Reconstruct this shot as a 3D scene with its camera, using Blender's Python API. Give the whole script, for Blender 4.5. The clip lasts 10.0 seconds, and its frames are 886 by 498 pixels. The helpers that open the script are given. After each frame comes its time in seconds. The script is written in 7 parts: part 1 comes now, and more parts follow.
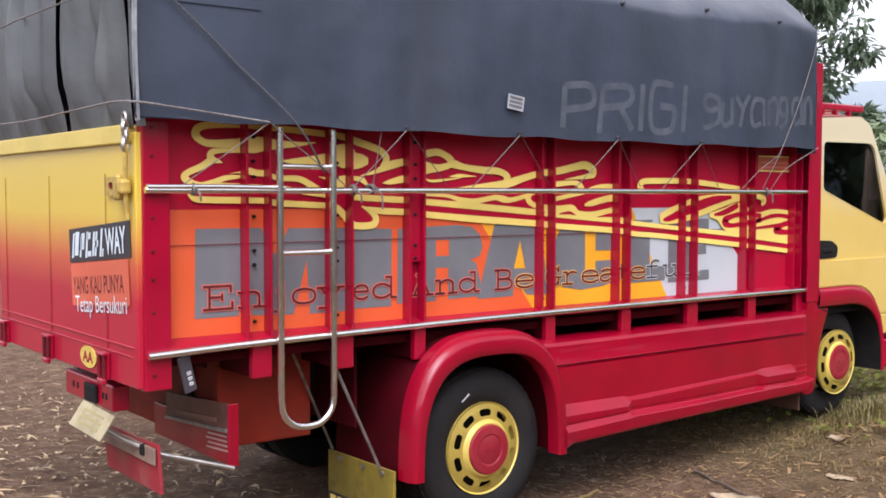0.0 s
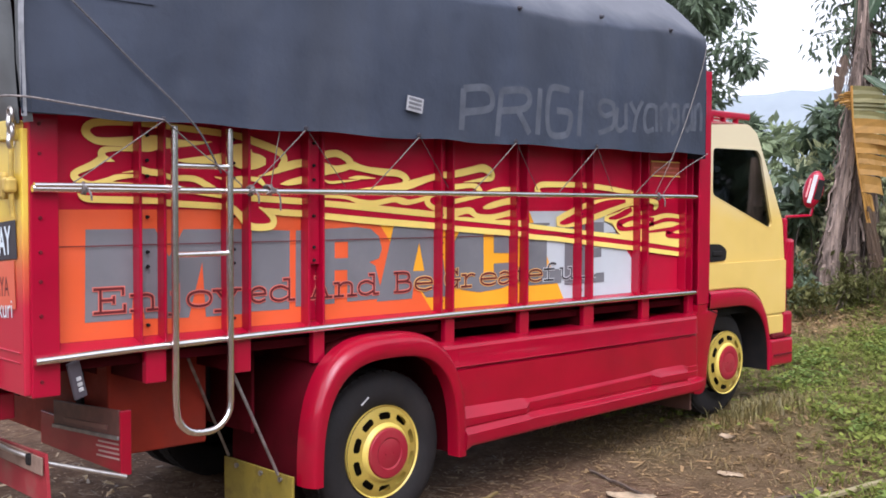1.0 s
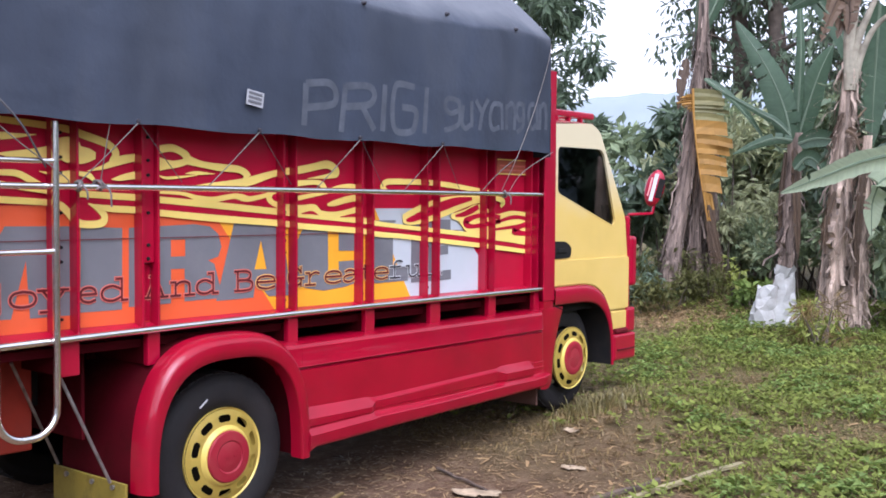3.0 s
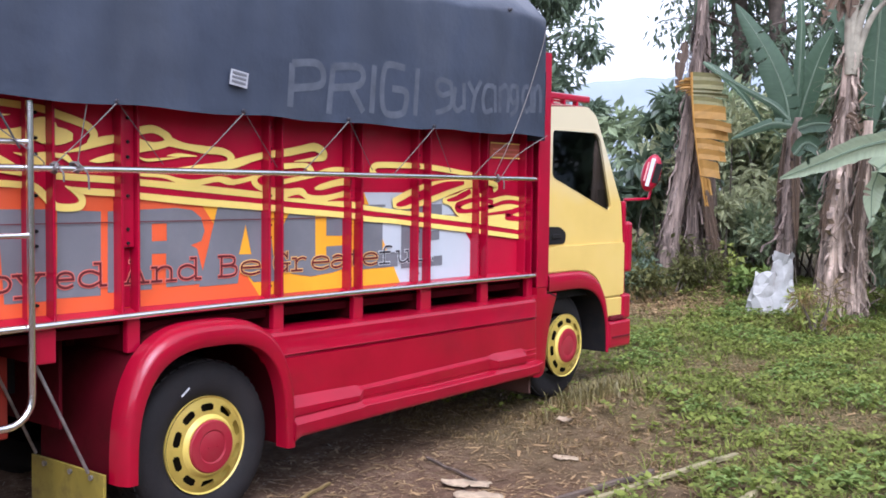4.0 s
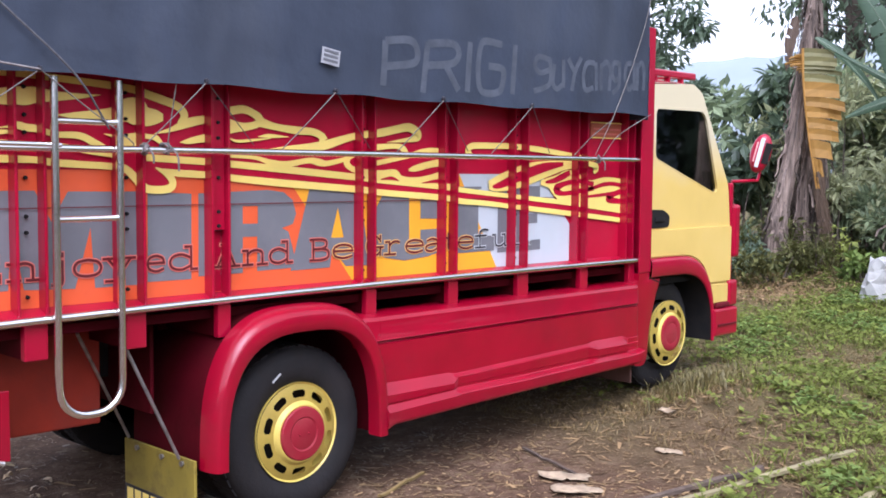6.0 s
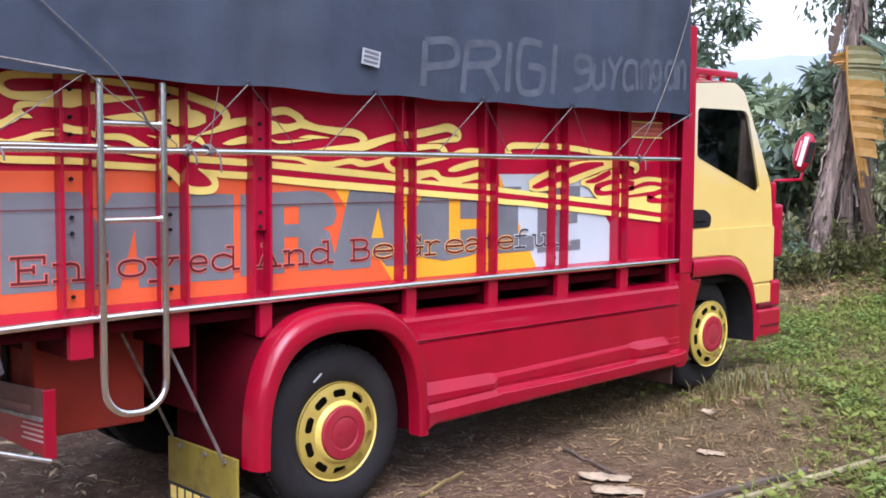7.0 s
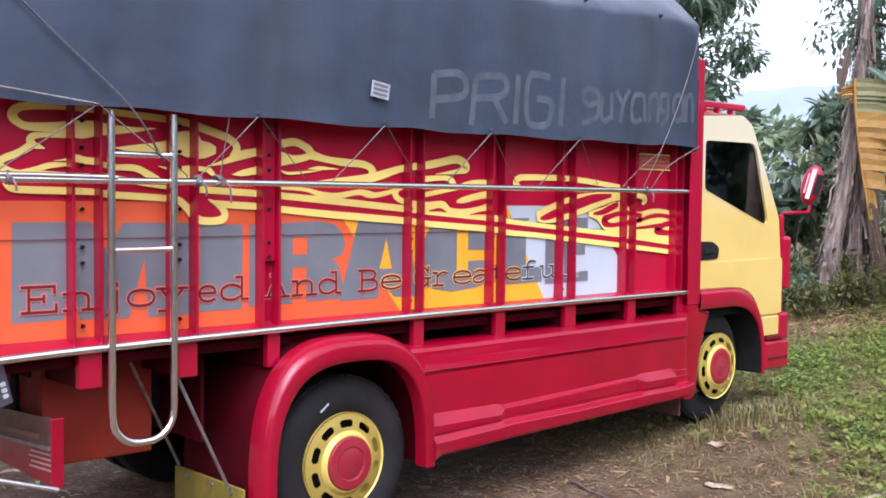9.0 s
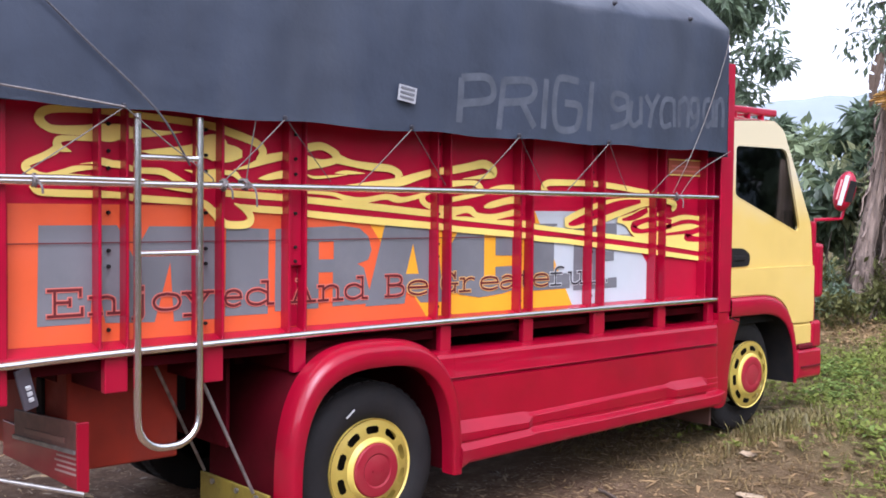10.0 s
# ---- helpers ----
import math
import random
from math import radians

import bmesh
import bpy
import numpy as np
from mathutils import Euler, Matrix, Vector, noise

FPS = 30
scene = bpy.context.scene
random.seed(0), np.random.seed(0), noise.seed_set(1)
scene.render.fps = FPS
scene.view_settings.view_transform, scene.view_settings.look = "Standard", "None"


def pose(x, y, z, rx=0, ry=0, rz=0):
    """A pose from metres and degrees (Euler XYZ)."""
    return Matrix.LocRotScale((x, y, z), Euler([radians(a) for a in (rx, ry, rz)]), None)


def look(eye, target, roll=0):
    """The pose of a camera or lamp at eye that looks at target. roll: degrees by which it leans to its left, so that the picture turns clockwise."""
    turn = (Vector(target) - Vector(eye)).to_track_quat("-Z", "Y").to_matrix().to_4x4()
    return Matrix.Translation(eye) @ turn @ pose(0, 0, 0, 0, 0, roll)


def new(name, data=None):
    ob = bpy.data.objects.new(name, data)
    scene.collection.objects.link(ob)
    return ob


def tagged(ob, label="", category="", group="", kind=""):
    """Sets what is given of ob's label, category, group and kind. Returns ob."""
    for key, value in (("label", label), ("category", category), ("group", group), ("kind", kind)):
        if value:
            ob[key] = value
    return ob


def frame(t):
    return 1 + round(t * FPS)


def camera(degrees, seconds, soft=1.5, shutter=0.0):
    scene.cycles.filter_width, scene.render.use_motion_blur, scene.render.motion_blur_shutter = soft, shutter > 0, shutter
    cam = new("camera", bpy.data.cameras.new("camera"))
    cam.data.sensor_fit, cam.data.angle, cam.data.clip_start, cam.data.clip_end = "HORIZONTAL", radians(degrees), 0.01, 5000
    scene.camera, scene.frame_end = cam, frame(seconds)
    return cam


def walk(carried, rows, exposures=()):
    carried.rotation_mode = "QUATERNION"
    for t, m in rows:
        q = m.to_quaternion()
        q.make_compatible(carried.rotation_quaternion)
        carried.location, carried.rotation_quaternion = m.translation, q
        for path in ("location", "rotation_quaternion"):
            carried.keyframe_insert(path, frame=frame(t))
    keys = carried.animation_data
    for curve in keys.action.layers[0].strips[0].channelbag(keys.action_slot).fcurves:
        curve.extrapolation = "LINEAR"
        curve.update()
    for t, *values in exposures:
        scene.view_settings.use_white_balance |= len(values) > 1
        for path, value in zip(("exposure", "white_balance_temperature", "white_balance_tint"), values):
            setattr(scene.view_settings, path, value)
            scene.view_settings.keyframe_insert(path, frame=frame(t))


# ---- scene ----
EXPOSURES = [(0.0, 0.62, 6000, 18), (2.0, 0.69, 5650, 19), (4.2, 0.78, 5450, 20), (6.0, 0.82, 5450, 20), (9.0, 0.88, 5450, 20), (9.5, 0.83, 5600, 20), (10.0, 0.82, 5600, 20)]
# ---- camera ----
cam = camera(44.78, 10.0, soft=1.7)
# seconds, eye, yaw, pitch, roll
ROWS = [
    (0.0, -3.636, -4.328, 1.802, -37.71, -2.92, 0.04),
    (0.5, -3.637, -4.316, 1.793, -40.29, -2.74, 0.23),
    (1.0, -3.639, -4.290, 1.764, -43.35, -2.42, 0.21),
    (1.5, -3.631, -4.290, 1.761, -46.12, -2.33, 0.32),
    (2.0, -3.608, -4.294, 1.771, -48.70, -2.34, 0.53),
    (2.5, -3.581, -4.318, 1.757, -50.50, -2.16, 0.49),
    (4.0, -3.390, -4.253, 1.761, -50.89, -3.34, 0.65),
    (4.5, -3.319, -4.202, 1.752, -50.08, -4.08, 0.69),
    (5.0, -3.274, -4.147, 1.772, -48.73, -4.61, 0.74),
    (5.5, -3.245, -4.147, 1.757, -47.06, -4.39, 0.59),
    (6.0, -3.230, -4.125, 1.750, -45.67, -4.28, 0.48),
    (7.5, -3.243, -4.125, 1.751, -43.20, -4.27, 0.29),
    (8.0, -3.247, -4.116, 1.761, -43.28, -4.24, 0.41),
    (8.5, -3.249, -4.107, 1.776, -43.34, -3.83, 0.61),
    (9.0, -3.248, -4.145, 1.765, -43.10, -2.77, 0.60),
    (9.5, -3.243, -4.149, 1.761, -42.90, -2.44, 0.72),
    (10.0, -3.215, -4.111, 1.736, -41.64, -2.23, 0.60),
]
walk(cam, [(t, pose(x, y, z, 0, 0, yaw) @ pose(0, 0, 0, 90 + pitch, 0, 0) @ pose(0, 0, 0, 0, 0, roll)) for t, x, y, z, yaw, pitch, roll in ROWS], EXPOSURES)

# ---- world and light ----
world = bpy.data.worlds.new("sky")
scene.world = world
world.use_nodes = True
wn = world.node_tree.nodes
sky = wn.new("ShaderNodeTexSky")
sky.sky_type, sky.sun_disc = "NISHITA", False
SUN_ELEVATION, SUN_AZIMUTH = 54.0, 220.0
sky.sun_elevation, sky.sun_rotation = radians(SUN_ELEVATION), radians(SUN_AZIMUTH)
sky.air_density, sky.dust_density, sky.ozone_density = 1.0, 3.0, 1.0
pale = wn.new("ShaderNodeHueSaturation")
pale.inputs["Saturation"].default_value, pale.inputs["Value"].default_value = 0.08, 1.55
world.node_tree.links.new(sky.outputs[0], pale.inputs["Color"])
world.node_tree.links.new(pale.outputs[0], wn["Background"].inputs["Color"])
wn["Background"].inputs["Strength"].default_value = 0.15
sun = new("sun", bpy.data.lights.new("sun", "SUN"))
sun.data.energy, sun.data.angle, sun.data.color = 1.25, radians(50), (1.0, 0.97, 0.93)
sa, se = radians(SUN_AZIMUTH), radians(SUN_ELEVATION)
sun.matrix_world = look((0, 0, 0), (-math.sin(sa) * math.cos(se), -math.cos(sa) * math.cos(se), -math.sin(se)))


# ---- materials ----
def mat(name, col, rough=0.5, metal=0.0, var=0.15, scale=3.0, bump=0.0, bscale=60.0, coat=0.0, stain=None, amount=0.0, sscale=2.0, transmit=0.0, spec=0.5):
    """A surface with broad tone variation, fine grain, and stains of their own colour."""
    m = bpy.data.materials.new(name)
    m.use_nodes = True
    nt = m.node_tree
    b = nt.nodes["Principled BSDF"]
    tc = nt.nodes.new("ShaderNodeTexCoord")
    n1 = nt.nodes.new("ShaderNodeTexNoise")
    n1.inputs["Scale"].default_value, n1.inputs["Detail"].default_value = scale, 6.0
    nt.links.new(tc.outputs["Object"], n1.inputs["Vector"])
    ramp = nt.nodes.new("ShaderNodeValToRGB")
    ramp.color_ramp.elements[0].position, ramp.color_ramp.elements[1].position = 0.3, 0.7
    ramp.color_ramp.elements[0].color = (*[c * (1 - var) for c in col], 1)
    ramp.color_ramp.elements[1].color = (*[min(1, c * (1 + var)) for c in col], 1)
    nt.links.new(n1.outputs["Fac"], ramp.inputs["Fac"])
    out = ramp.outputs["Color"]
    if stain:
        n2 = nt.nodes.new("ShaderNodeTexNoise")
        n2.inputs["Scale"].default_value, n2.inputs["Detail"].default_value, n2.inputs["Roughness"].default_value = sscale, 9.0, 0.7
        nt.links.new(tc.outputs["Object"], n2.inputs["Vector"])
        r2 = nt.nodes.new("ShaderNodeValToRGB")
        r2.color_ramp.elements[0].position, r2.color_ramp.elements[1].position = 0.48, 0.72
        nt.links.new(n2.outputs["Fac"], r2.inputs["Fac"])
        mul = nt.nodes.new("ShaderNodeMath")
        mul.operation = "MULTIPLY"
        mul.inputs[1].default_value = amount
        nt.links.new(r2.outputs["Color"], mul.inputs[0])
        mix = nt.nodes.new("ShaderNodeMix")
        mix.data_type = "RGBA"
        nt.links.new(mul.outputs[0], mix.inputs["Factor"])
        nt.links.new(out, mix.inputs[6])
        mix.inputs[7].default_value = (*stain, 1)
        out = mix.outputs[2]
        rr = nt.nodes.new("ShaderNodeMath")
        rr.operation = "MULTIPLY_ADD"
        nt.links.new(mul.outputs[0], rr.inputs[0])
        rr.inputs[1].default_value, rr.inputs[2].default_value = 0.35, rough
        nt.links.new(rr.outputs[0], b.inputs["Roughness"])
    else:
        b.inputs["Roughness"].default_value = rough
    nt.links.new(out, b.inputs["Base Color"])
    b.inputs["Metallic"].default_value = metal
    b.inputs["Coat Weight"].default_value = coat
    b.inputs["Coat Roughness"].default_value = 0.09
    b.inputs["Transmission Weight"].default_value = transmit
    b.inputs["Specular IOR Level"].default_value = spec
    if bump:
        n3 = nt.nodes.new("ShaderNodeTexNoise")
        n3.inputs["Scale"].default_value, n3.inputs["Detail"].default_value = bscale, 5.0
        nt.links.new(tc.outputs["Object"], n3.inputs["Vector"])
        bp = nt.nodes.new("ShaderNodeBump")
        bp.inputs["Strength"].default_value, bp.inputs["Distance"].default_value = bump, 0.02
        nt.links.new(n3.outputs["Fac"], bp.inputs["Height"])
        nt.links.new(bp.outputs["Normal"], b.inputs["Normal"])
    return m


def leaf_mat(name, col, var=0.45, rough=0.45, through_light=0.35, veins=False, spec=0.3):
    """A leaf that differs from its neighbours and lets some light through."""
    m = bpy.data.materials.new(name)
    m.use_nodes = True
    nt = m.node_tree
    b = nt.nodes["Principled BSDF"]
    geo = nt.nodes.new("ShaderNodeNewGeometry")
    ramp = nt.nodes.new("ShaderNodeValToRGB")
    ramp.color_ramp.elements[0].color = (*[c * (1 - var) for c in col], 1)
    ramp.color_ramp.elements[1].color = (min(1, col[0] * (1 + 1.3 * var)), min(1, col[1] * (1 + var)), col[2] * (1 + 0.4 * var), 1)
    tc = nt.nodes.new("ShaderNodeTexCoord")
    spots = nt.nodes.new("ShaderNodeTexNoise")
    spots.inputs["Scale"].default_value, spots.inputs["Detail"].default_value = 9.0, 6.0
    nt.links.new(tc.outputs["Object"], spots.inputs["Vector"])
    both = nt.nodes.new("ShaderNodeMix")
    both.inputs["Factor"].default_value = 0.45
    nt.links.new(geo.outputs["Random Per Island"], both.inputs[2])
    nt.links.new(spots.outputs["Fac"], both.inputs[3])
    nt.links.new(both.outputs[0], ramp.inputs["Fac"])
    nt.links.new(ramp.outputs["Color"], b.inputs["Base Color"])
    colour = ramp.outputs["Color"]
    if veins:
        at = nt.nodes.new("ShaderNodeAttribute")
        at.attribute_name = "vein"
        stripe = nt.nodes.new("ShaderNodeTexNoise")
        stripe.noise_dimensions = "1D"
        stripe.inputs["Scale"].default_value, stripe.inputs["Detail"].default_value = 26.0, 4.0
        nt.links.new(at.outputs["Fac"], stripe.inputs["W"])
        tone = nt.nodes.new("ShaderNodeMapRange")
        tone.inputs["From Min"].default_value, tone.inputs["From Max"].default_value = 0.3, 0.7
        tone.inputs["To Min"].default_value, tone.inputs["To Max"].default_value = 0.90, 1.09
        nt.links.new(stripe.outputs["Fac"], tone.inputs["Value"])
        tint = nt.nodes.new("ShaderNodeMix")
        tint.data_type, tint.blend_type = "RGBA", "MULTIPLY"
        tint.inputs["Factor"].default_value = 1.0
        nt.links.new(colour, tint.inputs[6])
        nt.links.new(tone.outputs[0], tint.inputs[7])
        colour = tint.outputs[2]
        nt.links.new(colour, b.inputs["Base Color"])
        rib = nt.nodes.new("ShaderNodeBump")
        rib.inputs["Strength"].default_value, rib.inputs["Distance"].default_value = 0.15, 0.02
        nt.links.new(stripe.outputs["Fac"], rib.inputs["Height"])
        nt.links.new(rib.outputs[0], b.inputs["Normal"])
    b.inputs["Roughness"].default_value = rough
    b.inputs["Specular IOR Level"].default_value = spec
    tr = nt.nodes.new("ShaderNodeBsdfTranslucent")
    nt.links.new(colour, tr.inputs["Color"])
    mx = nt.nodes.new("ShaderNodeMixShader")
    mx.inputs[0].default_value = through_light
    nt.links.new(b.outputs[0], mx.inputs[1])
    nt.links.new(tr.outputs[0], mx.inputs[2])
    nt.links.new(mx.outputs[0], nt.nodes["Material Output"].inputs["Surface"])
    return m


RED = mat("red_paint", (0.32, 0.0012, 0.022), 0.34, var=0.10, coat=0.75, spec=0.2, stain=(0.30, 0.008, 0.025), amount=0.3, sscale=1.3, bump=0.03, bscale=9)
SKIRT_RED = mat("deep_crimson_paint", (0.275, 0.0006, 0.015), 0.40, var=0.12, coat=0.7, spec=0.10, stain=(0.19, 0.010, 0.022), amount=0.45, sscale=1.8, bump=0.03, bscale=7)
RED_BOARD = mat("red_board_paint", (0.43, 0.004, 0.030), 0.36, var=0.12, coat=0.35, spec=0.2, stain=(0.33, 0.02, 0.03), amount=0.35, sscale=2.5, bump=0.05, bscale=14)
RED_DARK = mat("worn_dark_red_paint", (0.12, 0.004, 0.010), 0.7, var=0.25, stain=(0.045, 0.014, 0.012), amount=0.7, sscale=5, spec=0.25)
# grimy red, darkened in colour to stand in for shade under the bed
SHADED_RED = mat("shaded_grimy_red_paint", (0.055, 0.002, 0.005), 0.65, var=0.3, stain=(0.030, 0.005, 0.004), amount=0.7, sscale=4, spec=0.06)
YELLOW = mat("yellow_paint", (0.66, 0.50, 0.10), 0.45, var=0.1, coat=0.1, stain=(0.46, 0.30, 0.08), amount=0.5, sscale=6)
DUSTY_RED = mat("dusty_red_hub_paint", (0.27, 0.010, 0.022), 0.55, var=0.12, coat=0.1, spec=0.3, stain=(0.26, 0.045, 0.04), amount=0.6, sscale=9)
YELLOW_LINE = mat("yellow_sign_paint", (0.88, 0.66, 0.16), 0.45, var=0.08, stain=(0.75, 0.55, 0.2), amount=0.3, sscale=8)
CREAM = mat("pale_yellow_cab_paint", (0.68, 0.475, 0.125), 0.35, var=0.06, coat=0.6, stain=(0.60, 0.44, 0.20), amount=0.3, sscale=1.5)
ORANGE = mat("orange_paint", (0.69, 0.098, 0.023), 0.45, var=0.1, stain=(0.5, 0.085, 0.04), amount=0.35, sscale=3)
AMBER = mat("amber_paint", (0.80, 0.35, 0.013), 0.45, var=0.07)
GREY = mat("grey_lettering_paint", (0.150, 0.148, 0.158), 0.5, var=0.12, stain=(0.23, 0.22, 0.22), amount=0.4, sscale=4)
WHITE = mat("white_paint", (0.48, 0.50, 0.52), 0.45, var=0.06, stain=(0.5, 0.48, 0.46), amount=0.3, sscale=4)
MAROON = mat("maroon_lettering_paint", (0.11, 0.008, 0.010), 0.5, var=0.2)
PALE_AMBER = mat("pale_amber_outline_paint", (0.72, 0.40, 0.13), 0.5, var=0.1)
SALMON = mat("pale_red_outline_paint", (0.62, 0.16, 0.12), 0.5, var=0.1)
STEEL = mat("stainless_pipe", (0.80, 0.77, 0.75), 0.22, 1.0, var=0.08, scale=6, stain=(0.5, 0.47, 0.44), amount=0.06, sscale=3)
WORN_STEEL = mat("worn_chrome_pipe", (0.55, 0.53, 0.50), 0.35, 0.9, var=0.2, scale=9, stain=(0.14, 0.08, 0.05), amount=0.8, sscale=6)
DULL_STEEL = mat("dull_steel", (0.30, 0.29, 0.28), 0.5, 0.8, var=0.3, scale=15, stain=(0.16, 0.09, 0.05), amount=0.6, sscale=9)
BRASS = mat("yellow_painted_latch_steel", (0.52, 0.36, 0.08), 0.45, 0.3, var=0.25, scale=15, stain=(0.2, 0.1, 0.04), amount=0.6, sscale=12)
PALE_CREAM = mat("pale_cream_cab_paint", (0.64, 0.56, 0.39), 0.35, var=0.06, coat=0.6, stain=(0.70, 0.58, 0.34), amount=0.4, sscale=2)
BLACK = mat("black_underbody", (0.010, 0.009, 0.009), 0.8, var=0.4, spec=0.2, stain=(0.032, 0.024, 0.018), amount=0.6, sscale=6)
RUBBER = mat("tyre_rubber", (0.011, 0.0095, 0.0098), 0.75, var=0.3, scale=6, spec=0.35, stain=(0.030, 0.024, 0.021), amount=0.7, sscale=4, bump=0.15, bscale=40)
TINT = mat("dark_tinted_glass", (0.045, 0.05, 0.055), 0.03, var=0.1, transmit=1.0, spec=0.5)
CHALK = mat("faded_white_tarp_paint", (0.064, 0.072, 0.090), 0.75, var=0.25, scale=9, stain=(0.046, 0.053, 0.071), amount=0.7, sscale=5)
PAPER = mat("white_sticker", (0.54, 0.54, 0.54), 0.5, var=0.1)
INK = mat("black_sticker", (0.03, 0.028, 0.035), 0.4, var=0.2)
ROPE = mat("grey_nylon_rope", (0.17, 0.148, 0.138), 0.8, var=0.3, scale=60)
DARK_ROPE = mat("dark_nylon_rope", (0.09, 0.085, 0.09), 0.8, var=0.3, scale=60)


def paler_above(m, pale, lo, hi):
    """Blends a surface's colour to pale from height lo to hi, with an uneven edge."""
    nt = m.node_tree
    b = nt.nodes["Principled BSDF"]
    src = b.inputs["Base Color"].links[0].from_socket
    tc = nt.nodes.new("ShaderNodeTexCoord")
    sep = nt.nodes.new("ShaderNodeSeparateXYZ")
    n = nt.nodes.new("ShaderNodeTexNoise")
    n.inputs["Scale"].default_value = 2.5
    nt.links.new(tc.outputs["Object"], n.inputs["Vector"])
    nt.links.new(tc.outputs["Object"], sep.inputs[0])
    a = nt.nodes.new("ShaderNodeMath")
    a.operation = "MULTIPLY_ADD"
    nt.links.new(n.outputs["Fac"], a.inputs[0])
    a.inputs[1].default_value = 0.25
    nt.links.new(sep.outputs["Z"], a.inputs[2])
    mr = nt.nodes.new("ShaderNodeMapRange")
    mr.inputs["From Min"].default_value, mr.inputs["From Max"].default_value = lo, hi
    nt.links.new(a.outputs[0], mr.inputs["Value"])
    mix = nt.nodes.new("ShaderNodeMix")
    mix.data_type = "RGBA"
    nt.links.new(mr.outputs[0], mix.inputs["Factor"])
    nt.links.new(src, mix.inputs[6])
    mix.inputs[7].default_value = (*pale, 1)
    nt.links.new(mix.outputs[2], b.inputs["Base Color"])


# cab paint turns paler towards the roof
paler_above(CREAM, (0.63, 0.54, 0.35), 1.78, 2.15)


def tarp_mat(name="charcoal_canvas", col=(0.026, 0.034, 0.054), faded=(0.047, 0.054, 0.070)):
    m = mat(name, col, 0.62, var=0.28, scale=1.6, stain=faded, amount=0.75, sscale=1.3, spec=0.5)
    nt = m.node_tree
    b = nt.nodes["Principled BSDF"]
    tc = nt.nodes.new("ShaderNodeTexCoord")
    sc = nt.nodes.new("ShaderNodeMapping")
    sc.inputs["Scale"].default_value = (1.6, 1.6, 1.6)
    n = nt.nodes.new("ShaderNodeTexNoise")
    n.inputs["Scale"].default_value, n.inputs["Detail"].default_value = 2.0, 6.0
    n2 = nt.nodes.new("ShaderNodeTexNoise")
    n2.inputs["Scale"].default_value = 220.0
    bp = nt.nodes.new("ShaderNodeBump")
    bp.inputs["Strength"].default_value, bp.inputs["Distance"].default_value = 0.40, 0.05
    bp2 = nt.nodes.new("ShaderNodeBump")
    bp2.inputs["Strength"].default_value, bp2.inputs["Distance"].default_value = 0.15, 0.004
    nt.links.new(tc.outputs["Object"], sc.inputs["Vector"])
    nt.links.new(sc.outputs[0], n.inputs["Vector"])
    nt.links.new(tc.outputs["Object"], n2.inputs["Vector"])
    nt.links.new(n.outputs["Fac"], bp.inputs["Height"])
    nt.links.new(n2.outputs["Fac"], bp2.inputs["Height"])
    nt.links.new(bp.outputs[0], bp2.inputs["Normal"])
    nt.links.new(bp2.outputs[0], b.inputs["Normal"])
    return m


TARP = tarp_mat()
# sky sheen on the sloping top is put into the canvas colour
paler_above(TARP, (0.115, 0.120, 0.136), 2.98, 3.14)
PALE_TARP = tarp_mat("pale_grey_canvas", (0.092, 0.098, 0.100), (0.140, 0.142, 0.138))


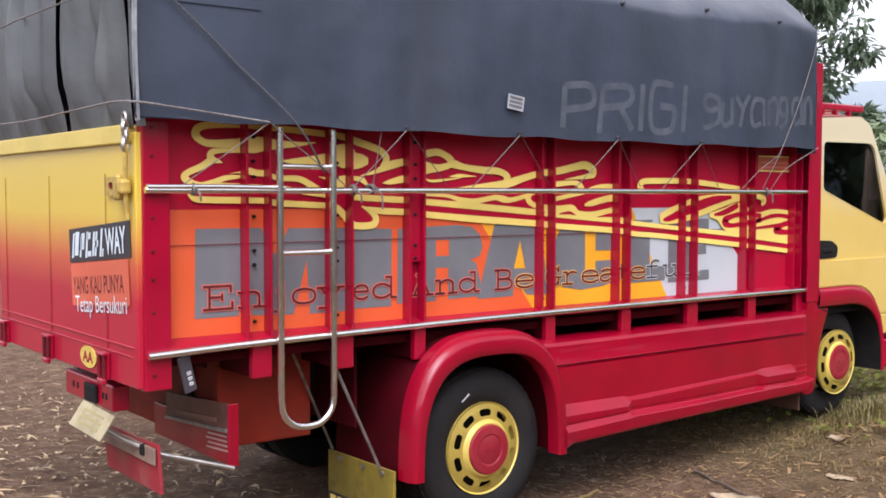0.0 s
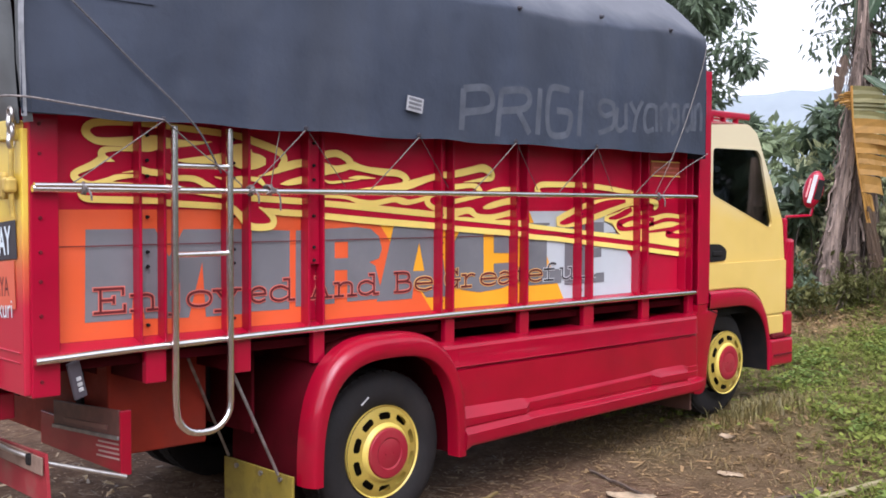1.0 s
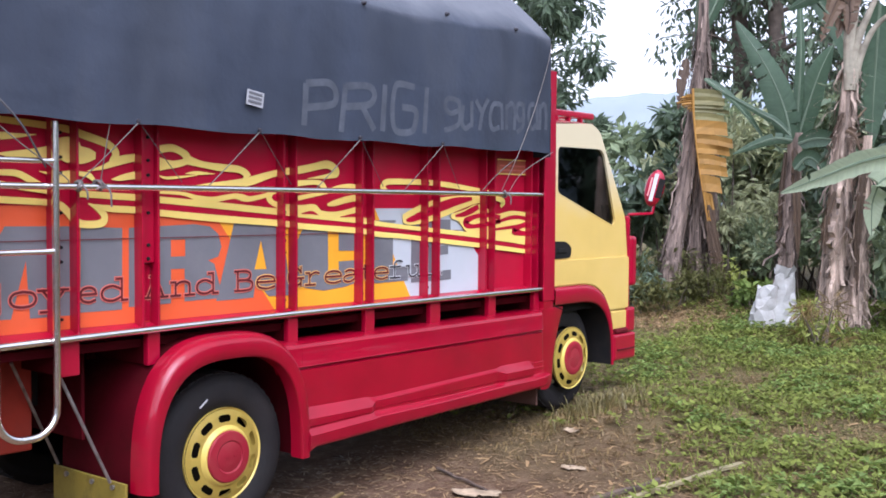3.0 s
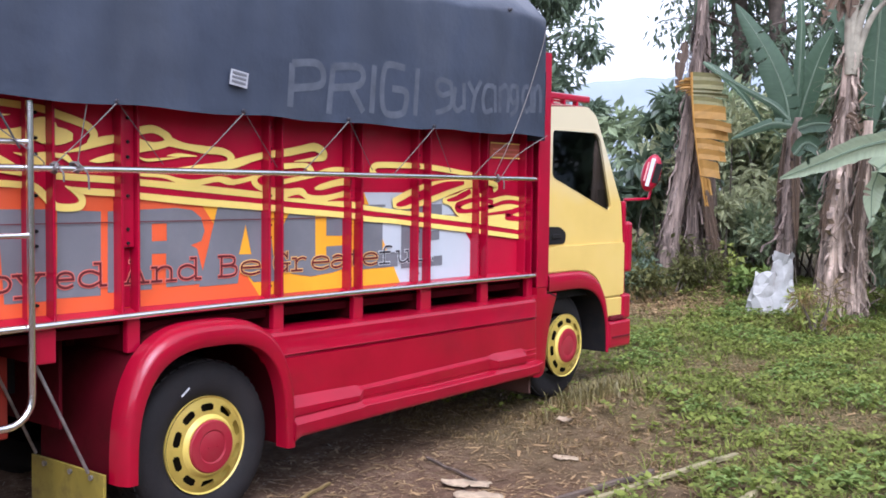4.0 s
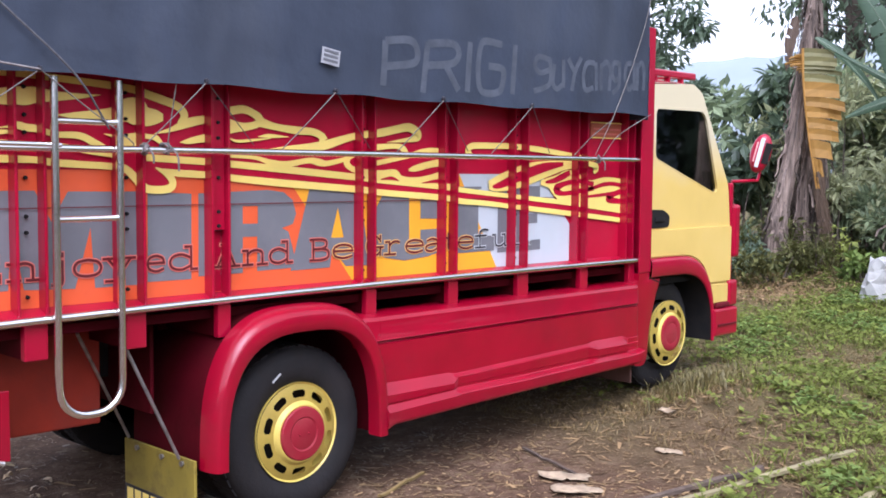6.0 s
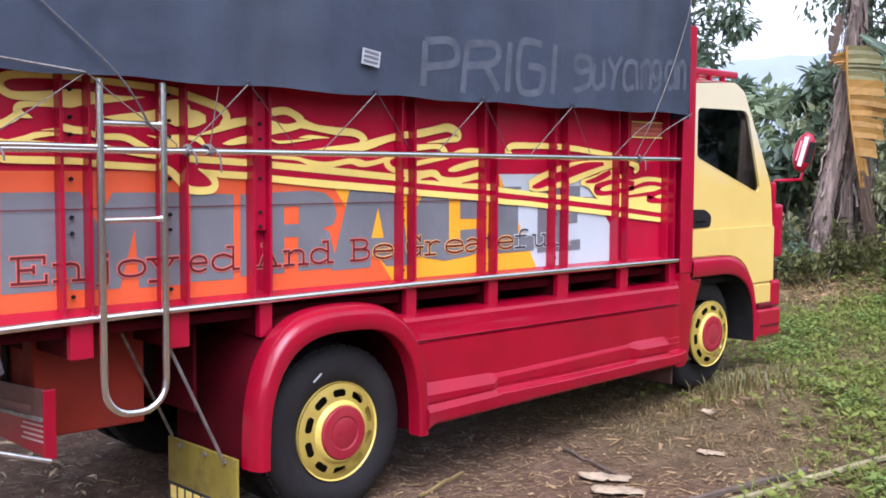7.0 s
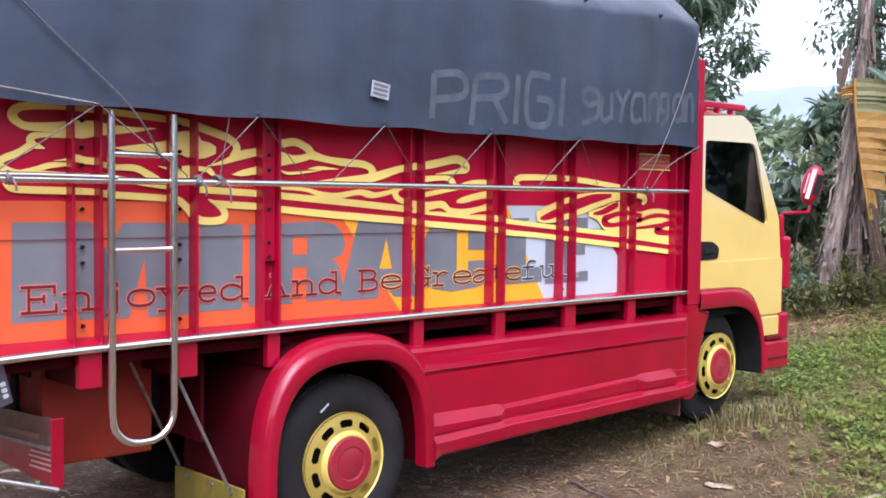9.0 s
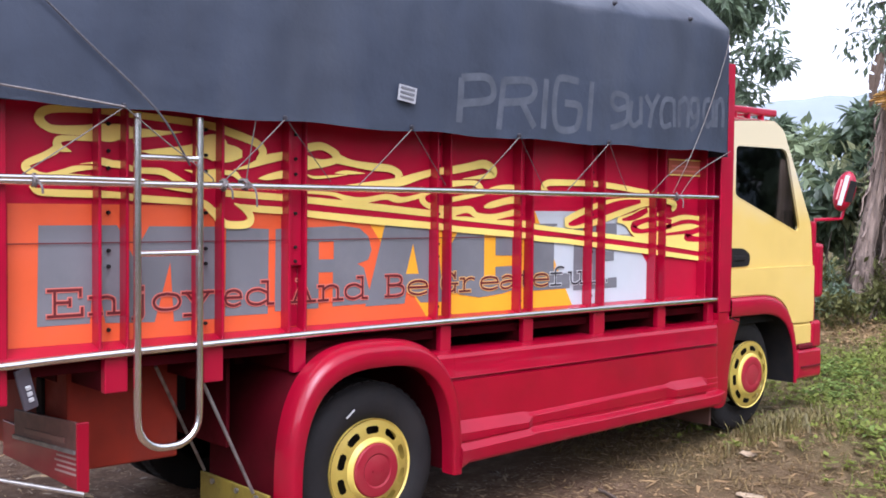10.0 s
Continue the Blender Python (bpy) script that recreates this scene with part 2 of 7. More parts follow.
def ground_mat():
    """Bare brown earth with dry straw, going over to green sward."""
    m = bpy.data.materials.new("earth_and_sward")
    m.use_nodes = True
    nt = m.node_tree
    b = nt.nodes["Principled BSDF"]
    tc = nt.nodes.new("ShaderNodeTexCoord")

    def noise_at(scale, detail=7.0, rough=0.6):
        n = nt.nodes.new("ShaderNodeTexNoise")
        n.inputs["Scale"].default_value, n.inputs["Detail"].default_value, n.inputs["Roughness"].default_value = scale, detail, rough
        nt.links.new(tc.outputs["Object"], n.inputs["Vector"])
        return n

    def ramp_of(src, stops):
        r = nt.nodes.new("ShaderNodeValToRGB")
        while len(r.color_ramp.elements) < len(stops):
            r.color_ramp.elements.new(0.5)
        for e, (p, c) in zip(r.color_ramp.elements, stops):
            e.position, e.color = p, (*c, 1)
        nt.links.new(src, r.inputs["Fac"])
        return r

    earth = ramp_of(noise_at(7.0, 12, 0.8).outputs["Fac"], [(0.25, (0.032, 0.017, 0.010)), (0.5, (0.132, 0.077, 0.047)), (0.75, (0.31, 0.215, 0.135))])
    sward = ramp_of(noise_at(6.0, 10, 0.75).outputs["Fac"], [(0.25, (0.046, 0.038, 0.015)), (0.5, (0.122, 0.098, 0.042)), (0.75, (0.22, 0.17, 0.080))])
    sep = nt.nodes.new("ShaderNodeSeparateXYZ")
    nt.links.new(tc.outputs["Object"], sep.inputs[0])
    big = noise_at(0.7, 6, 0.6)
    add = nt.nodes.new("ShaderNodeMath")
    add.operation = "MULTIPLY_ADD"
    nt.links.new(big.outputs["Fac"], add.inputs[0])
    add.inputs[1].default_value = 3.0
    nt.links.new(sep.outputs["X"], add.inputs[2])
    edge = nt.nodes.new("ShaderNodeMapRange")
    edge.inputs["From Min"].default_value, edge.inputs["From Max"].default_value = 3.0, 5.2
    nt.links.new(add.outputs[0], edge.inputs["Value"])
    mix = nt.nodes.new("ShaderNodeMix")
    mix.data_type = "RGBA"
    nt.links.new(edge.outputs[0], mix.inputs["Factor"])
    nt.links.new(earth.outputs[0], mix.inputs[6])
    nt.links.new(sward.outputs[0], mix.inputs[7])
    nt.links.new(mix.outputs[2], b.inputs["Base Color"])
    b.inputs["Roughness"].default_value = 0.95
    b.inputs["Specular IOR Level"].default_value = 0.2
    bp = nt.nodes.new("ShaderNodeBump")
    bp.inputs["Strength"].default_value, bp.inputs["Distance"].default_value = 0.8, 0.05
    nt.links.new(noise_at(18, 8, 0.7).outputs["Fac"], bp.inputs["Height"])
    nt.links.new(bp.outputs[0], b.inputs["Normal"])
    return m


EARTH = ground_mat()
BARK = mat("grey_brown_bark", (0.13, 0.10, 0.08), 0.9, var=0.35, scale=9, bump=0.6, bscale=14)
STEM = mat("dry_banana_sheath", (0.37, 0.275, 0.215), 0.9, var=0.55, scale=5, stain=(0.07, 0.055, 0.045), amount=0.9, sscale=6, bump=1.0, bscale=10)
DARK_STEM = mat("dark_weathered_sheath", (0.215, 0.158, 0.128), 0.9, var=0.55, scale=5, stain=(0.05, 0.04, 0.035), amount=0.9, sscale=6, bump=1.0, bscale=10)


def fibrous(m, stretch):
    nt = m.node_tree
    tc = [n for n in nt.nodes if n.type == "TEX_COORD"][0]
    mp = nt.nodes.new("ShaderNodeMapping")
    mp.inputs["Scale"].default_value = stretch
    for l in list(nt.links):
        if l.from_node == tc:
            to = l.to_socket
            nt.links.remove(l)
            nt.links.new(mp.outputs[0], to)
    nt.links.new(tc.outputs["Object"], mp.inputs["Vector"])


def per_piece(m, lo, hi):
    """Each loose piece of a mesh a little lighter or darker than the next."""
    nt = m.node_tree
    b = nt.nodes["Principled BSDF"]
    src = b.inputs["Base Color"].links[0].from_socket
    geo = nt.nodes.new("ShaderNodeNewGeometry")
    mr = nt.nodes.new("ShaderNodeMapRange")
    mr.inputs["To Min"].default_value, mr.inputs["To Max"].default_value = lo, hi
    nt.links.new(geo.outputs["Random Per Island"], mr.inputs["Value"])
    mix = nt.nodes.new("ShaderNodeMix")
    mix.data_type, mix.blend_type = "RGBA", "MULTIPLY"
    mix.inputs["Factor"].default_value = 1.0
    nt.links.new(src, mix.inputs[6])
    nt.links.new(mr.outputs[0], mix.inputs[7])
    nt.links.new(mix.outputs[2], b.inputs["Base Color"])


for one in (STEM, DARK_STEM):
    per_piece(one, 0.35, 1.5)
    fibrous(one, (3.2, 3.2, 0.35))
fibrous(TARP, (1.5, 1.5, 0.5))
fibrous(PALE_TARP, (1.5, 1.5, 0.4))
LEAF = leaf_mat("dark_tree_leaf", (0.145, 0.205, 0.150), rough=0.30, through_light=0.45, spec=0.55)
LEAF_LIGHT = leaf_mat("bush_leaf", (0.26, 0.335, 0.225), rough=0.38, through_light=0.4)
WEED = leaf_mat("weed_leaf", (0.185, 0.235, 0.064), var=0.6, rough=0.7, spec=0.15)
# lighter leaf copy, with haze and sunlight put into its colour
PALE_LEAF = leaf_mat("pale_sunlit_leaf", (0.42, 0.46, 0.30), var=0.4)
BROAD_WEED = leaf_mat("broad_weed_leaf", (0.175, 0.255, 0.080), var=0.5, rough=0.6, spec=0.2)
# darker weed copy, the shade under the bananas put into its colour
OLIVE_WEED = leaf_mat("shaded_olive_weed_leaf", (0.115, 0.125, 0.052), var=0.6, rough=0.6, spec=0.2)
BRIGHT_LEAF = leaf_mat("young_yellow_green_leaf", (0.29, 0.34, 0.09), var=0.4)
STRAW = leaf_mat("dry_straw", (0.20, 0.150, 0.072), var=0.5, through_light=0.1)
LITTER = leaf_mat("dry_leaf_litter", (0.225, 0.168, 0.115), var=0.95, through_light=0.05)
PALE_BANANA = leaf_mat("pale_banana_leaf", (0.40, 0.48, 0.35), var=0.25, rough=0.32, through_light=0.45, veins=True)
BANANA = leaf_mat("banana_leaf", (0.088, 0.145, 0.105), var=0.45, rough=0.32, through_light=0.4, veins=True)
DEAD_LEAF = leaf_mat("yellow_dead_banana_leaf", (0.43, 0.25, 0.075), var=0.5, through_light=0.3, veins=True)
MIDRIB = mat("pale_green_midrib", (0.15, 0.20, 0.13), 0.6, var=0.2)
PETIOLE = mat("pale_dry_petiole", (0.27, 0.24, 0.18), 0.8, var=0.35, scale=8, stain=(0.20, 0.15, 0.11), amount=0.7, sscale=5)
OLIVE_LEAF = leaf_mat("olive_dying_banana_leaf", (0.25, 0.24, 0.12), var=0.4, through_light=0.3, veins=True)
BROWN_LEAF = leaf_mat("brown_dead_banana_leaf", (0.125, 0.092, 0.078), var=0.6, through_light=0.2, veins=True)
SACK = mat("white_woven_sack", (0.43, 0.42, 0.40), 0.7, var=0.15, scale=5, stain=(0.30, 0.27, 0.24), amount=0.7, sscale=6, bump=0.7, bscale=9)
ROTTEN = mat("rotten_brown_wood", (0.095, 0.066, 0.048), 0.9, var=0.45, scale=12, stain=(0.20, 0.15, 0.11), amount=0.5, sscale=14, bump=0.5, bscale=30)
BAMBOO = mat("split_bamboo", (0.30, 0.255, 0.14), 0.6, var=0.25, scale=8, stain=(0.25, 0.19, 0.09), amount=0.6, sscale=6)
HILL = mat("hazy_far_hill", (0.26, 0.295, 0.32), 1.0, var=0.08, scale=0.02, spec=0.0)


# ---- mesh helpers ----
def link(name, bm, material, parent=None, label="", smooth=0):
    me = bpy.data.meshes.new(name)
    bmesh.ops.recalc_face_normals(bm, faces=bm.faces[:])
    bm.to_mesh(me)
    bm.free()
    for one in material if isinstance(material, (list, tuple)) else [material]:
        me.materials.append(one)
    if smooth:
        me.shade_smooth()
        me.set_sharp_from_angle(angle=radians(smooth))
    return hang(new(name, me), parent, label)


def hang(ob, parent=None, label=""):
    if parent is not None:
        ob.parent = parent
        if parent.type == "EMPTY":
            ob.matrix_parent_inverse = Matrix.Translation(parent.location).inverted()
    return tagged(ob, label)


part = link


def thing(name, base, label, category, group="", kind=""):
    ob = new(name)
    ob.location = base
    ob.empty_display_size = 0.2
    return tagged(ob, label, category, group, kind)


def box(bm, x0, x1, y0, y1, z0, z1, bevel=0.0, seg=2):
    made = bmesh.ops.create_cube(bm, size=1.0)["verts"]
    for v in made:
        v.co = Vector(((x0 + x1) / 2 + v.co.x * (x1 - x0), (y0 + y1) / 2 + v.co.y * (y1 - y0), (z0 + z1) / 2 + v.co.z * (z1 - z0)))
    if bevel:
        edges = {e for v in made for e in v.link_edges}
        bmesh.ops.bevel(bm, geom=list(edges), offset=bevel, segments=seg, affect="EDGES", profile=0.5)
    return bm


def boxed(x0, x1, y0, y1, z0, z1, bevel=0.0, seg=2):
    return box(bmesh.new(), x0, x1, y0, y1, z0, z1, bevel, seg)


def loft(rows, closed=False, caps=False, bm=None):
    bm = bm or bmesh.new()
    vs = [[bm.verts.new(p) for p in row] for row in rows]
    for a, b in zip(vs, vs[1:]):
        n = len(a)
        for i in range(n if closed else n - 1):
            j = (i + 1) % n
            bm.faces.new((a[i], a[j], b[j], b[i]))
    if caps:
        bm.faces.new(vs[0])
        bm.faces.new(vs[-1][::-1])
    return bm


def spline(points, per=6):
    """A smooth line through the points (Catmull-Rom)."""
    pts = [Vector(p) for p in points]
    pts = [2 * pts[0] - pts[1]] + pts + [2 * pts[-1] - pts[-2]]
    out = []
    for a, b, c, d in zip(pts, pts[1:], pts[2:], pts[3:]):
        for k in range(per):
            t = k / per
            out.append(0.5 * (2 * b + (c - a) * t + (2 * a - 5 * b + 4 * c - d) * t * t + (3 * b - a - 3 * c + d) * t ** 3))
    return out + [pts[-2]]


def tube(points, r, sides=8, bm=None, r_end=None):
    pts = [Vector(p) for p in points]
    bm = bm or bmesh.new()
    rows, up = [], Vector((0.13, 0.31, 0.94))
    for i, p in enumerate(pts):
        d = (pts[min(i + 1, len(pts) - 1)] - pts[max(i - 1, 0)]).normalized()
        u = up - d * up.dot(d)
        if u.length < 1e-3:
            u = Vector((1, 0, 0)) - d * d.x
        u.normalize()
        up = u
        w = d.cross(u)
        rad = r if r_end is None else r + (r_end - r) * i / (len(pts) - 1)
        rows.append([p + rad * (math.cos(a) * u + math.sin(a) * w) for a in (2 * math.pi * k / sides for k in range(sides))])
    return loft(rows, closed=True, caps=True, bm=bm)


def plate(outer, holes, y0, y1, bm=None):
    """A slab in the xz plane from y0 (its face) to y1, with holes."""
    from mathutils.geometry import tessellate_polygon
    bm = bm or bmesh.new()
    loops = [[Vector((x, 0, z)) for x, z in loop] for loop in (outer, *holes)]
    flat = [p for loop in loops for p in loop]
    front = [bm.verts.new((p.x, y0, p.z)) for p in flat]
    back = [bm.verts.new((p.x, y1, p.z)) for p in flat]
    for tri in tessellate_polygon(loops):
        bm.faces.new([front[i] for i in tri])
        bm.faces.new([back[i] for i in reversed(tri)])
    at = 0
    for loop in loops:
        n = len(loop)
        for i in range(n):
            j = (i + 1) % n
            bm.faces.new((front[at + i], front[at + j], back[at + j], back[at + i]))
        at += n
    return bm


def rounded(points, r=0.05, n=4):
    """The corners of a polygon, each cut round by r."""
    out, k = [], len(points)
    for i, p in enumerate(points):
        p, a, b = Vector(p), Vector(points[i - 1]), Vector(points[(i + 1) % k])
        ra, rb = min(r, (a - p).length * 0.45), min(r, (b - p).length * 0.45)
        s, e = p + (a - p).normalized() * ra, p + (b - p).normalized() * rb
        for j in range(n + 1):
            t = j / n
            out.append(tuple((1 - t) ** 2 * s + 2 * t * (1 - t) * p + t * t * e))
    return out


def ribbon(points, width, y, bm, taper=True, per=7):
    """A painted stroke on the side board."""
    line = spline([(x, 0, z) for x, z in points], per)
    rows, n = [], len(line) - 1
    for i, p in enumerate(line):
        d = (line[min(i + 1, n)] - line[max(i - 1, 0)]).normalized()
        s = Vector((-d.z, 0, d.x))
        w = width / 2 * (1 if not taper else min(1, 0.35 + 4 * min(i, n - i) / n))
        rows.append([(p.x + s.x * w, y, p.z + s.z * w), (p.x - s.x * w, y, p.z - s.z * w)])
    return loft(rows, bm=bm)


def words(text, name, material, parent, m, size=1.0, width=None, offset=0.0, label=""):
    """Lettering, a mesh for each letter, laid by the pose m; width: how wide the line shall be."""
    cu = bpy.data.curves.new(name, "FONT")
    cu.body, cu.size, cu.offset, cu.resolution_u = text, size, offset, 3
    tmp = bpy.data.objects.new(name, cu)
    scene.collection.objects.link(tmp)
    me = bpy.data.meshes.new_from_object(tmp.evaluated_get(bpy.context.evaluated_depsgraph_get()))
    bpy.data.objects.remove(tmp)
    bm = bmesh.new()
    bm.from_mesh(me)
    bmesh.ops.remove_doubles(bm, verts=bm.verts[:], dist=1e-5)
    xs = [v.co.x for v in bm.verts]
    lo = min(xs)
    k = width / (max(xs) - lo) if width else 1.0
    seen, glyphs = set(), []
    for v in bm.verts:
        if v in seen:
            continue
        todo, island = [v], []
        seen.add(v)
        while todo:
            w = todo.pop()
            island.append(w)
            for e in w.link_edges:
                o = e.other_vert(w)
                if o not in seen:
                    seen.add(o)
                    todo.append(o)
        ax = [w.co.x for w in island]
        glyphs.append([min(ax), max(ax), {f for w in island for f in w.link_faces}])
    glyphs.sort(key=lambda q: q[0])
    joined = []
    for q in glyphs:
        if joined and q[0] < joined[-1][1] - 0.3 * min(q[1] - q[0], joined[-1][1] - joined[-1][0]):
            joined[-1] = [joined[-1][0], max(q[1], joined[-1][1]), joined[-1][2] | q[2]]
        else:
            joined.append(q)
    for _, _, faces in joined:
        out = bmesh.new()
        made = {}
        for f in sorted(faces, key=lambda q: q.index):
            for v in f.verts:
                if v not in made:
                    made[v] = out.verts.new(m @ Vector(((v.co.x - lo) * k, v.co.y, 0)))
            out.faces.new([made[v] for v in f.verts])
        link(name, out, material, parent, label)
    bm.free()


def rear_pose(x, y, z):
    return pose(x, y, z, 90, 0, -90)


# ---- ground ----
def ground_z(x, y):
    rise = 0.04 + 0.0425 * min(max(x, -14), 10)
    if x > 10:
        rise += 0.01 * min(x - 10, 30)
    near = max(0.0, 1 - max(abs(x - 2), abs(y)) / 30)
    bumps = 0.035 * noise.noise((x * 0.9, y * 0.9, 0)) + 0.02 * noise.noise((x * 3.1, y * 3.1, 5))
    heap = 0.16 * math.exp(-((x + 2.2) ** 2 / 0.5 + (y - 2.6) ** 2 / 1.2))
    heap += 0.11 * math.exp(-((x - 3.15) ** 2 / 0.45 + (y + 0.50) ** 2 / 0.10))
    heap += 0.34 * math.exp(-((x - 9.6) ** 2 / 0.9 + (y - 2.0) ** 2 / 2.2))
    return rise + bumps * near * (0.35 if -1.6 < x < 4.2 and -0.3 < y < 2.3 else 1.0) + heap


def ground():
    xs = [-400, -120, -40, -20] + [-12 + 0.22 * i for i in range(137)] + [22, 30, 50, 120, 400, 1500]
    ys = [-400, -120, -40, -18] + [-9 + 0.22 * i for i in range(110)] + [18, 26, 45, 120, 400, 1200]
    rows = [[(x, y, ground_z(x, y)) for y in ys] for x in xs]
    return tagged(link("ground", loft(rows), EARTH, smooth=60), "brown earth littered with straw, turning to green weeds", "ground", kind="structure")


ground()

# ---- truck ----
BODY_Y, WIDE = 0.08, 2.05
truck = thing("truck", (0.6, 1.0, 0.08), "red and yellow cargo truck with painted side boards, parked on earth", "truck")

# side boards, in two courses with an open joint
SEAM = 1.577
side_board = part("side_board", boxed(-1.86, 2.90, BODY_Y, BODY_Y + 0.03, SEAM + 0.002, 2.16, 0.002, 1), RED_BOARD, truck)
lower_board = part("side_board", boxed(-1.86, 2.90, BODY_Y, BODY_Y + 0.03, 1.13, SEAM - 0.002, 0.002, 1), RED_BOARD, truck, "lettered orange, amber and white side board")
part("side_board", boxed(-1.86, 2.90, WIDE - 0.03, WIDE, 1.13, 2.16), RED_BOARD, truck)
part("bed_floor", boxed(-1.86, 2.90, 0.09, WIDE - 0.02, 1.06, 1.12), SHADED_RED, truck)


def decal(name, points, layer, material, parent, label=""):
    """A painted field on the side boards, split at the joint."""
    bm = bmesh.new()
    vs = [bm.verts.new((x, BODY_Y - 0.0015 * layer, z)) for x, z in points]
    bm.faces.new(vs)
    return part(name, bm, material, parent, label)


# painted fields: orange, amber, white
decal("orange_field", [(-1.725, 1.172), (0.40, 1.172), (-0.04, 1.733), (-1.725, 1.733)], 1, ORANGE, lower_board, "orange painted field")
decal("amber_field", [(0.40, 1.172), (1.525, 1.172), (1.20, 1.72), (-0.04, 1.733)], 1, AMBER, lower_board, "amber painted field")
decal("white_field", [(1.525, 1.172), (2.288, 1.172), (2.286, 1.335), (2.01, 1.63), (1.93, 1.72), (1.20, 1.72)], 1, WHITE, lower_board, "white painted field")

# broad grey capitals: outline, then the counter where there is one
Z0, Z1 = 1.250, 1.648
LETTERS = {}
LETTERS["M"] = [[(-1.614, Z0), (-1.607, Z1), (-1.283, Z1), (-1.214, 1.52), (-1.141, 1.643), (-0.810, 1.640), (-0.814, 1.235), (-1.027, 1.235), (-1.044, 1.49), (-1.116, 1.238), (-1.334, 1.248), (-1.379, 1.50), (-1.399, Z0)]]
LETTERS["I"] = [[(-0.780, 1.243), (-0.775, 1.638), (-0.554, 1.628), (-0.558, 1.241)]]
LETTERS["R"] = [[(-0.521, Z0), (-0.518, 1.628), (-0.134, 1.641), (-0.038, 1.629), (0.017, 1.59), (0.038, 1.523), (0.017, 1.473), (-0.049, 1.456), (-0.008, 1.435), (0.045, 1.259), (-0.196, 1.255), (-0.195, 1.42), (-0.277, 1.421), (-0.278, 1.251)], [(-0.277, 1.482), (-0.191, 1.482), (-0.191, 1.566), (-0.277, 1.566)]]
LETTERS["A"] = [[(0.002, 1.244), (0.12, 1.642), (0.454, 1.64), (0.519, 1.242), (0.358, 1.246), (0.267, 1.341), (0.252, 1.246)], [(0.259, 1.396), (0.343, 1.394), (0.304, 1.55)]]
LETTERS["C"] = [[(0.534, 1.391), (0.545, 1.51), (0.626, 1.63), (1.068, 1.62), (1.069, 1.471), (0.892, 1.476), (0.891, 1.60), (0.805, 1.60), (0.807, 1.365), (0.893, 1.355), (0.892, 1.414), (1.070, 1.417), (1.071, 1.29), (0.946, 1.265), (0.773, 1.252), (0.628, 1.275), (0.558, 1.315)]]
LETTERS["L"] = [[(1.141, 1.27), (1.50, 1.272), (1.50, 1.36), (1.361, 1.36), (1.361, 1.632), (1.385, 1.634), (1.385, Z1), (1.141, Z1)]]
LETTERS["E"] = [[(1.53, 1.257), (1.928, 1.259), (1.927, 1.321), (1.776, 1.318), (1.774, 1.42), (1.897, 1.423), (1.896, 1.482), (1.773, 1.478), (1.771, 1.56), (1.921, 1.561), (1.919, Z1), (1.53, Z1)]]


def painted(name, loops, y, material, parent, label=""):
    """A flat painted shape with counters, on the side boards."""
    from mathutils.geometry import tessellate_polygon
    bm = bmesh.new()
    vs = [bm.verts.new((x, y, z)) for loop in loops for x, z in loop]
    for tri in tessellate_polygon([[Vector((x, 0, z)) for x, z in loop] for loop in loops]):
        bm.faces.new([vs[i] for i in tri])
    return part(name, bm, material, parent, label)


for n, (letter, loops) in enumerate(LETTERS.items()):
    painted("grey_letter", loops, BODY_Y - 0.0030 - 0.0002 * n, GREY, lower_board, "broad grey painted letter " + letter)

# slab-lettered line, each letter drawn in a few brush strokes: (bent or straight, points in letter units)
GLYPH = {}
GLYPH["E"] = [(0, [(0.15, 0), (0.15, 1)]), (0, [(0, 1), (0.75, 1), (0.75, 0.76)]), (0, [(0.15, 0.52), (0.5, 0.52)]), (0, [(0.5, 0.63), (0.5, 0.41)]), (0, [(0, 0), (0.79, 0), (0.79, 0.26)])]
GLYPH["n"] = [(0, [(0, 0.66), (0.15, 0.66), (0.15, 0)]), (0, [(0, 0), (0.3, 0)]), (1, [(0.15, 0.48), (0.28, 0.63), (0.45, 0.67), (0.6, 0.58), (0.63, 0.42), (0.63, 0)]), (0, [(0.48, 0), (0.78, 0)])]
GLYPH["j"] = [(1, [(0.42, 0.66), (0.42, 0.2), (0.42, -0.15), (0.32, -0.3), (0.05, -0.28)]), (0, [(0.2, 0.66), (0.42, 0.66)]), (0, [(0.42, 0.88), (0.42, 0.98)])]
GLYPH["o"] = [(1, [(0.38, 0.67), (0.13, 0.58), (0.04, 0.33), (0.13, 0.08), (0.38, 0), (0.63, 0.08), (0.72, 0.33), (0.63, 0.58), (0.38, 0.67)])]
GLYPH["y"] = [(0, [(0.06, 0.66), (0.4, 0.02)]), (0, [(0.72, 0.66), (0.4, 0.02), (0.24, -0.28), (0, -0.28)]), (0, [(-0.06, 0.66), (0.2, 0.66)]), (0, [(0.55, 0.66), (0.84, 0.66)])]
GLYPH["e"] = [(0, [(0.05, 0.36), (0.68, 0.36)]), (1, [(0.68, 0.36), (0.62, 0.57), (0.38, 0.67), (0.13, 0.58), (0.05, 0.34), (0.13, 0.1), (0.4, 0), (0.68, 0.1)])]
GLYPH["d"] = [(1, [(0.62, 0.5), (0.36, 0.67), (0.12, 0.58), (0.04, 0.33), (0.12, 0.08), (0.36, 0), (0.62, 0.16)]), (0, [(0.46, 1), (0.62, 1), (0.62, 0), (0.78, 0)])]
GLYPH["A"] = [(0, [(0.08, 0), (0.4, 1), (0.72, 0)]), (0, [(0.2, 0.36), (0.6, 0.36)]), (0, [(-0.06, 0), (0.24, 0)]), (0, [(0.56, 0), (0.88, 0)]), (0, [(0.2, 1), (0.42, 1)])]
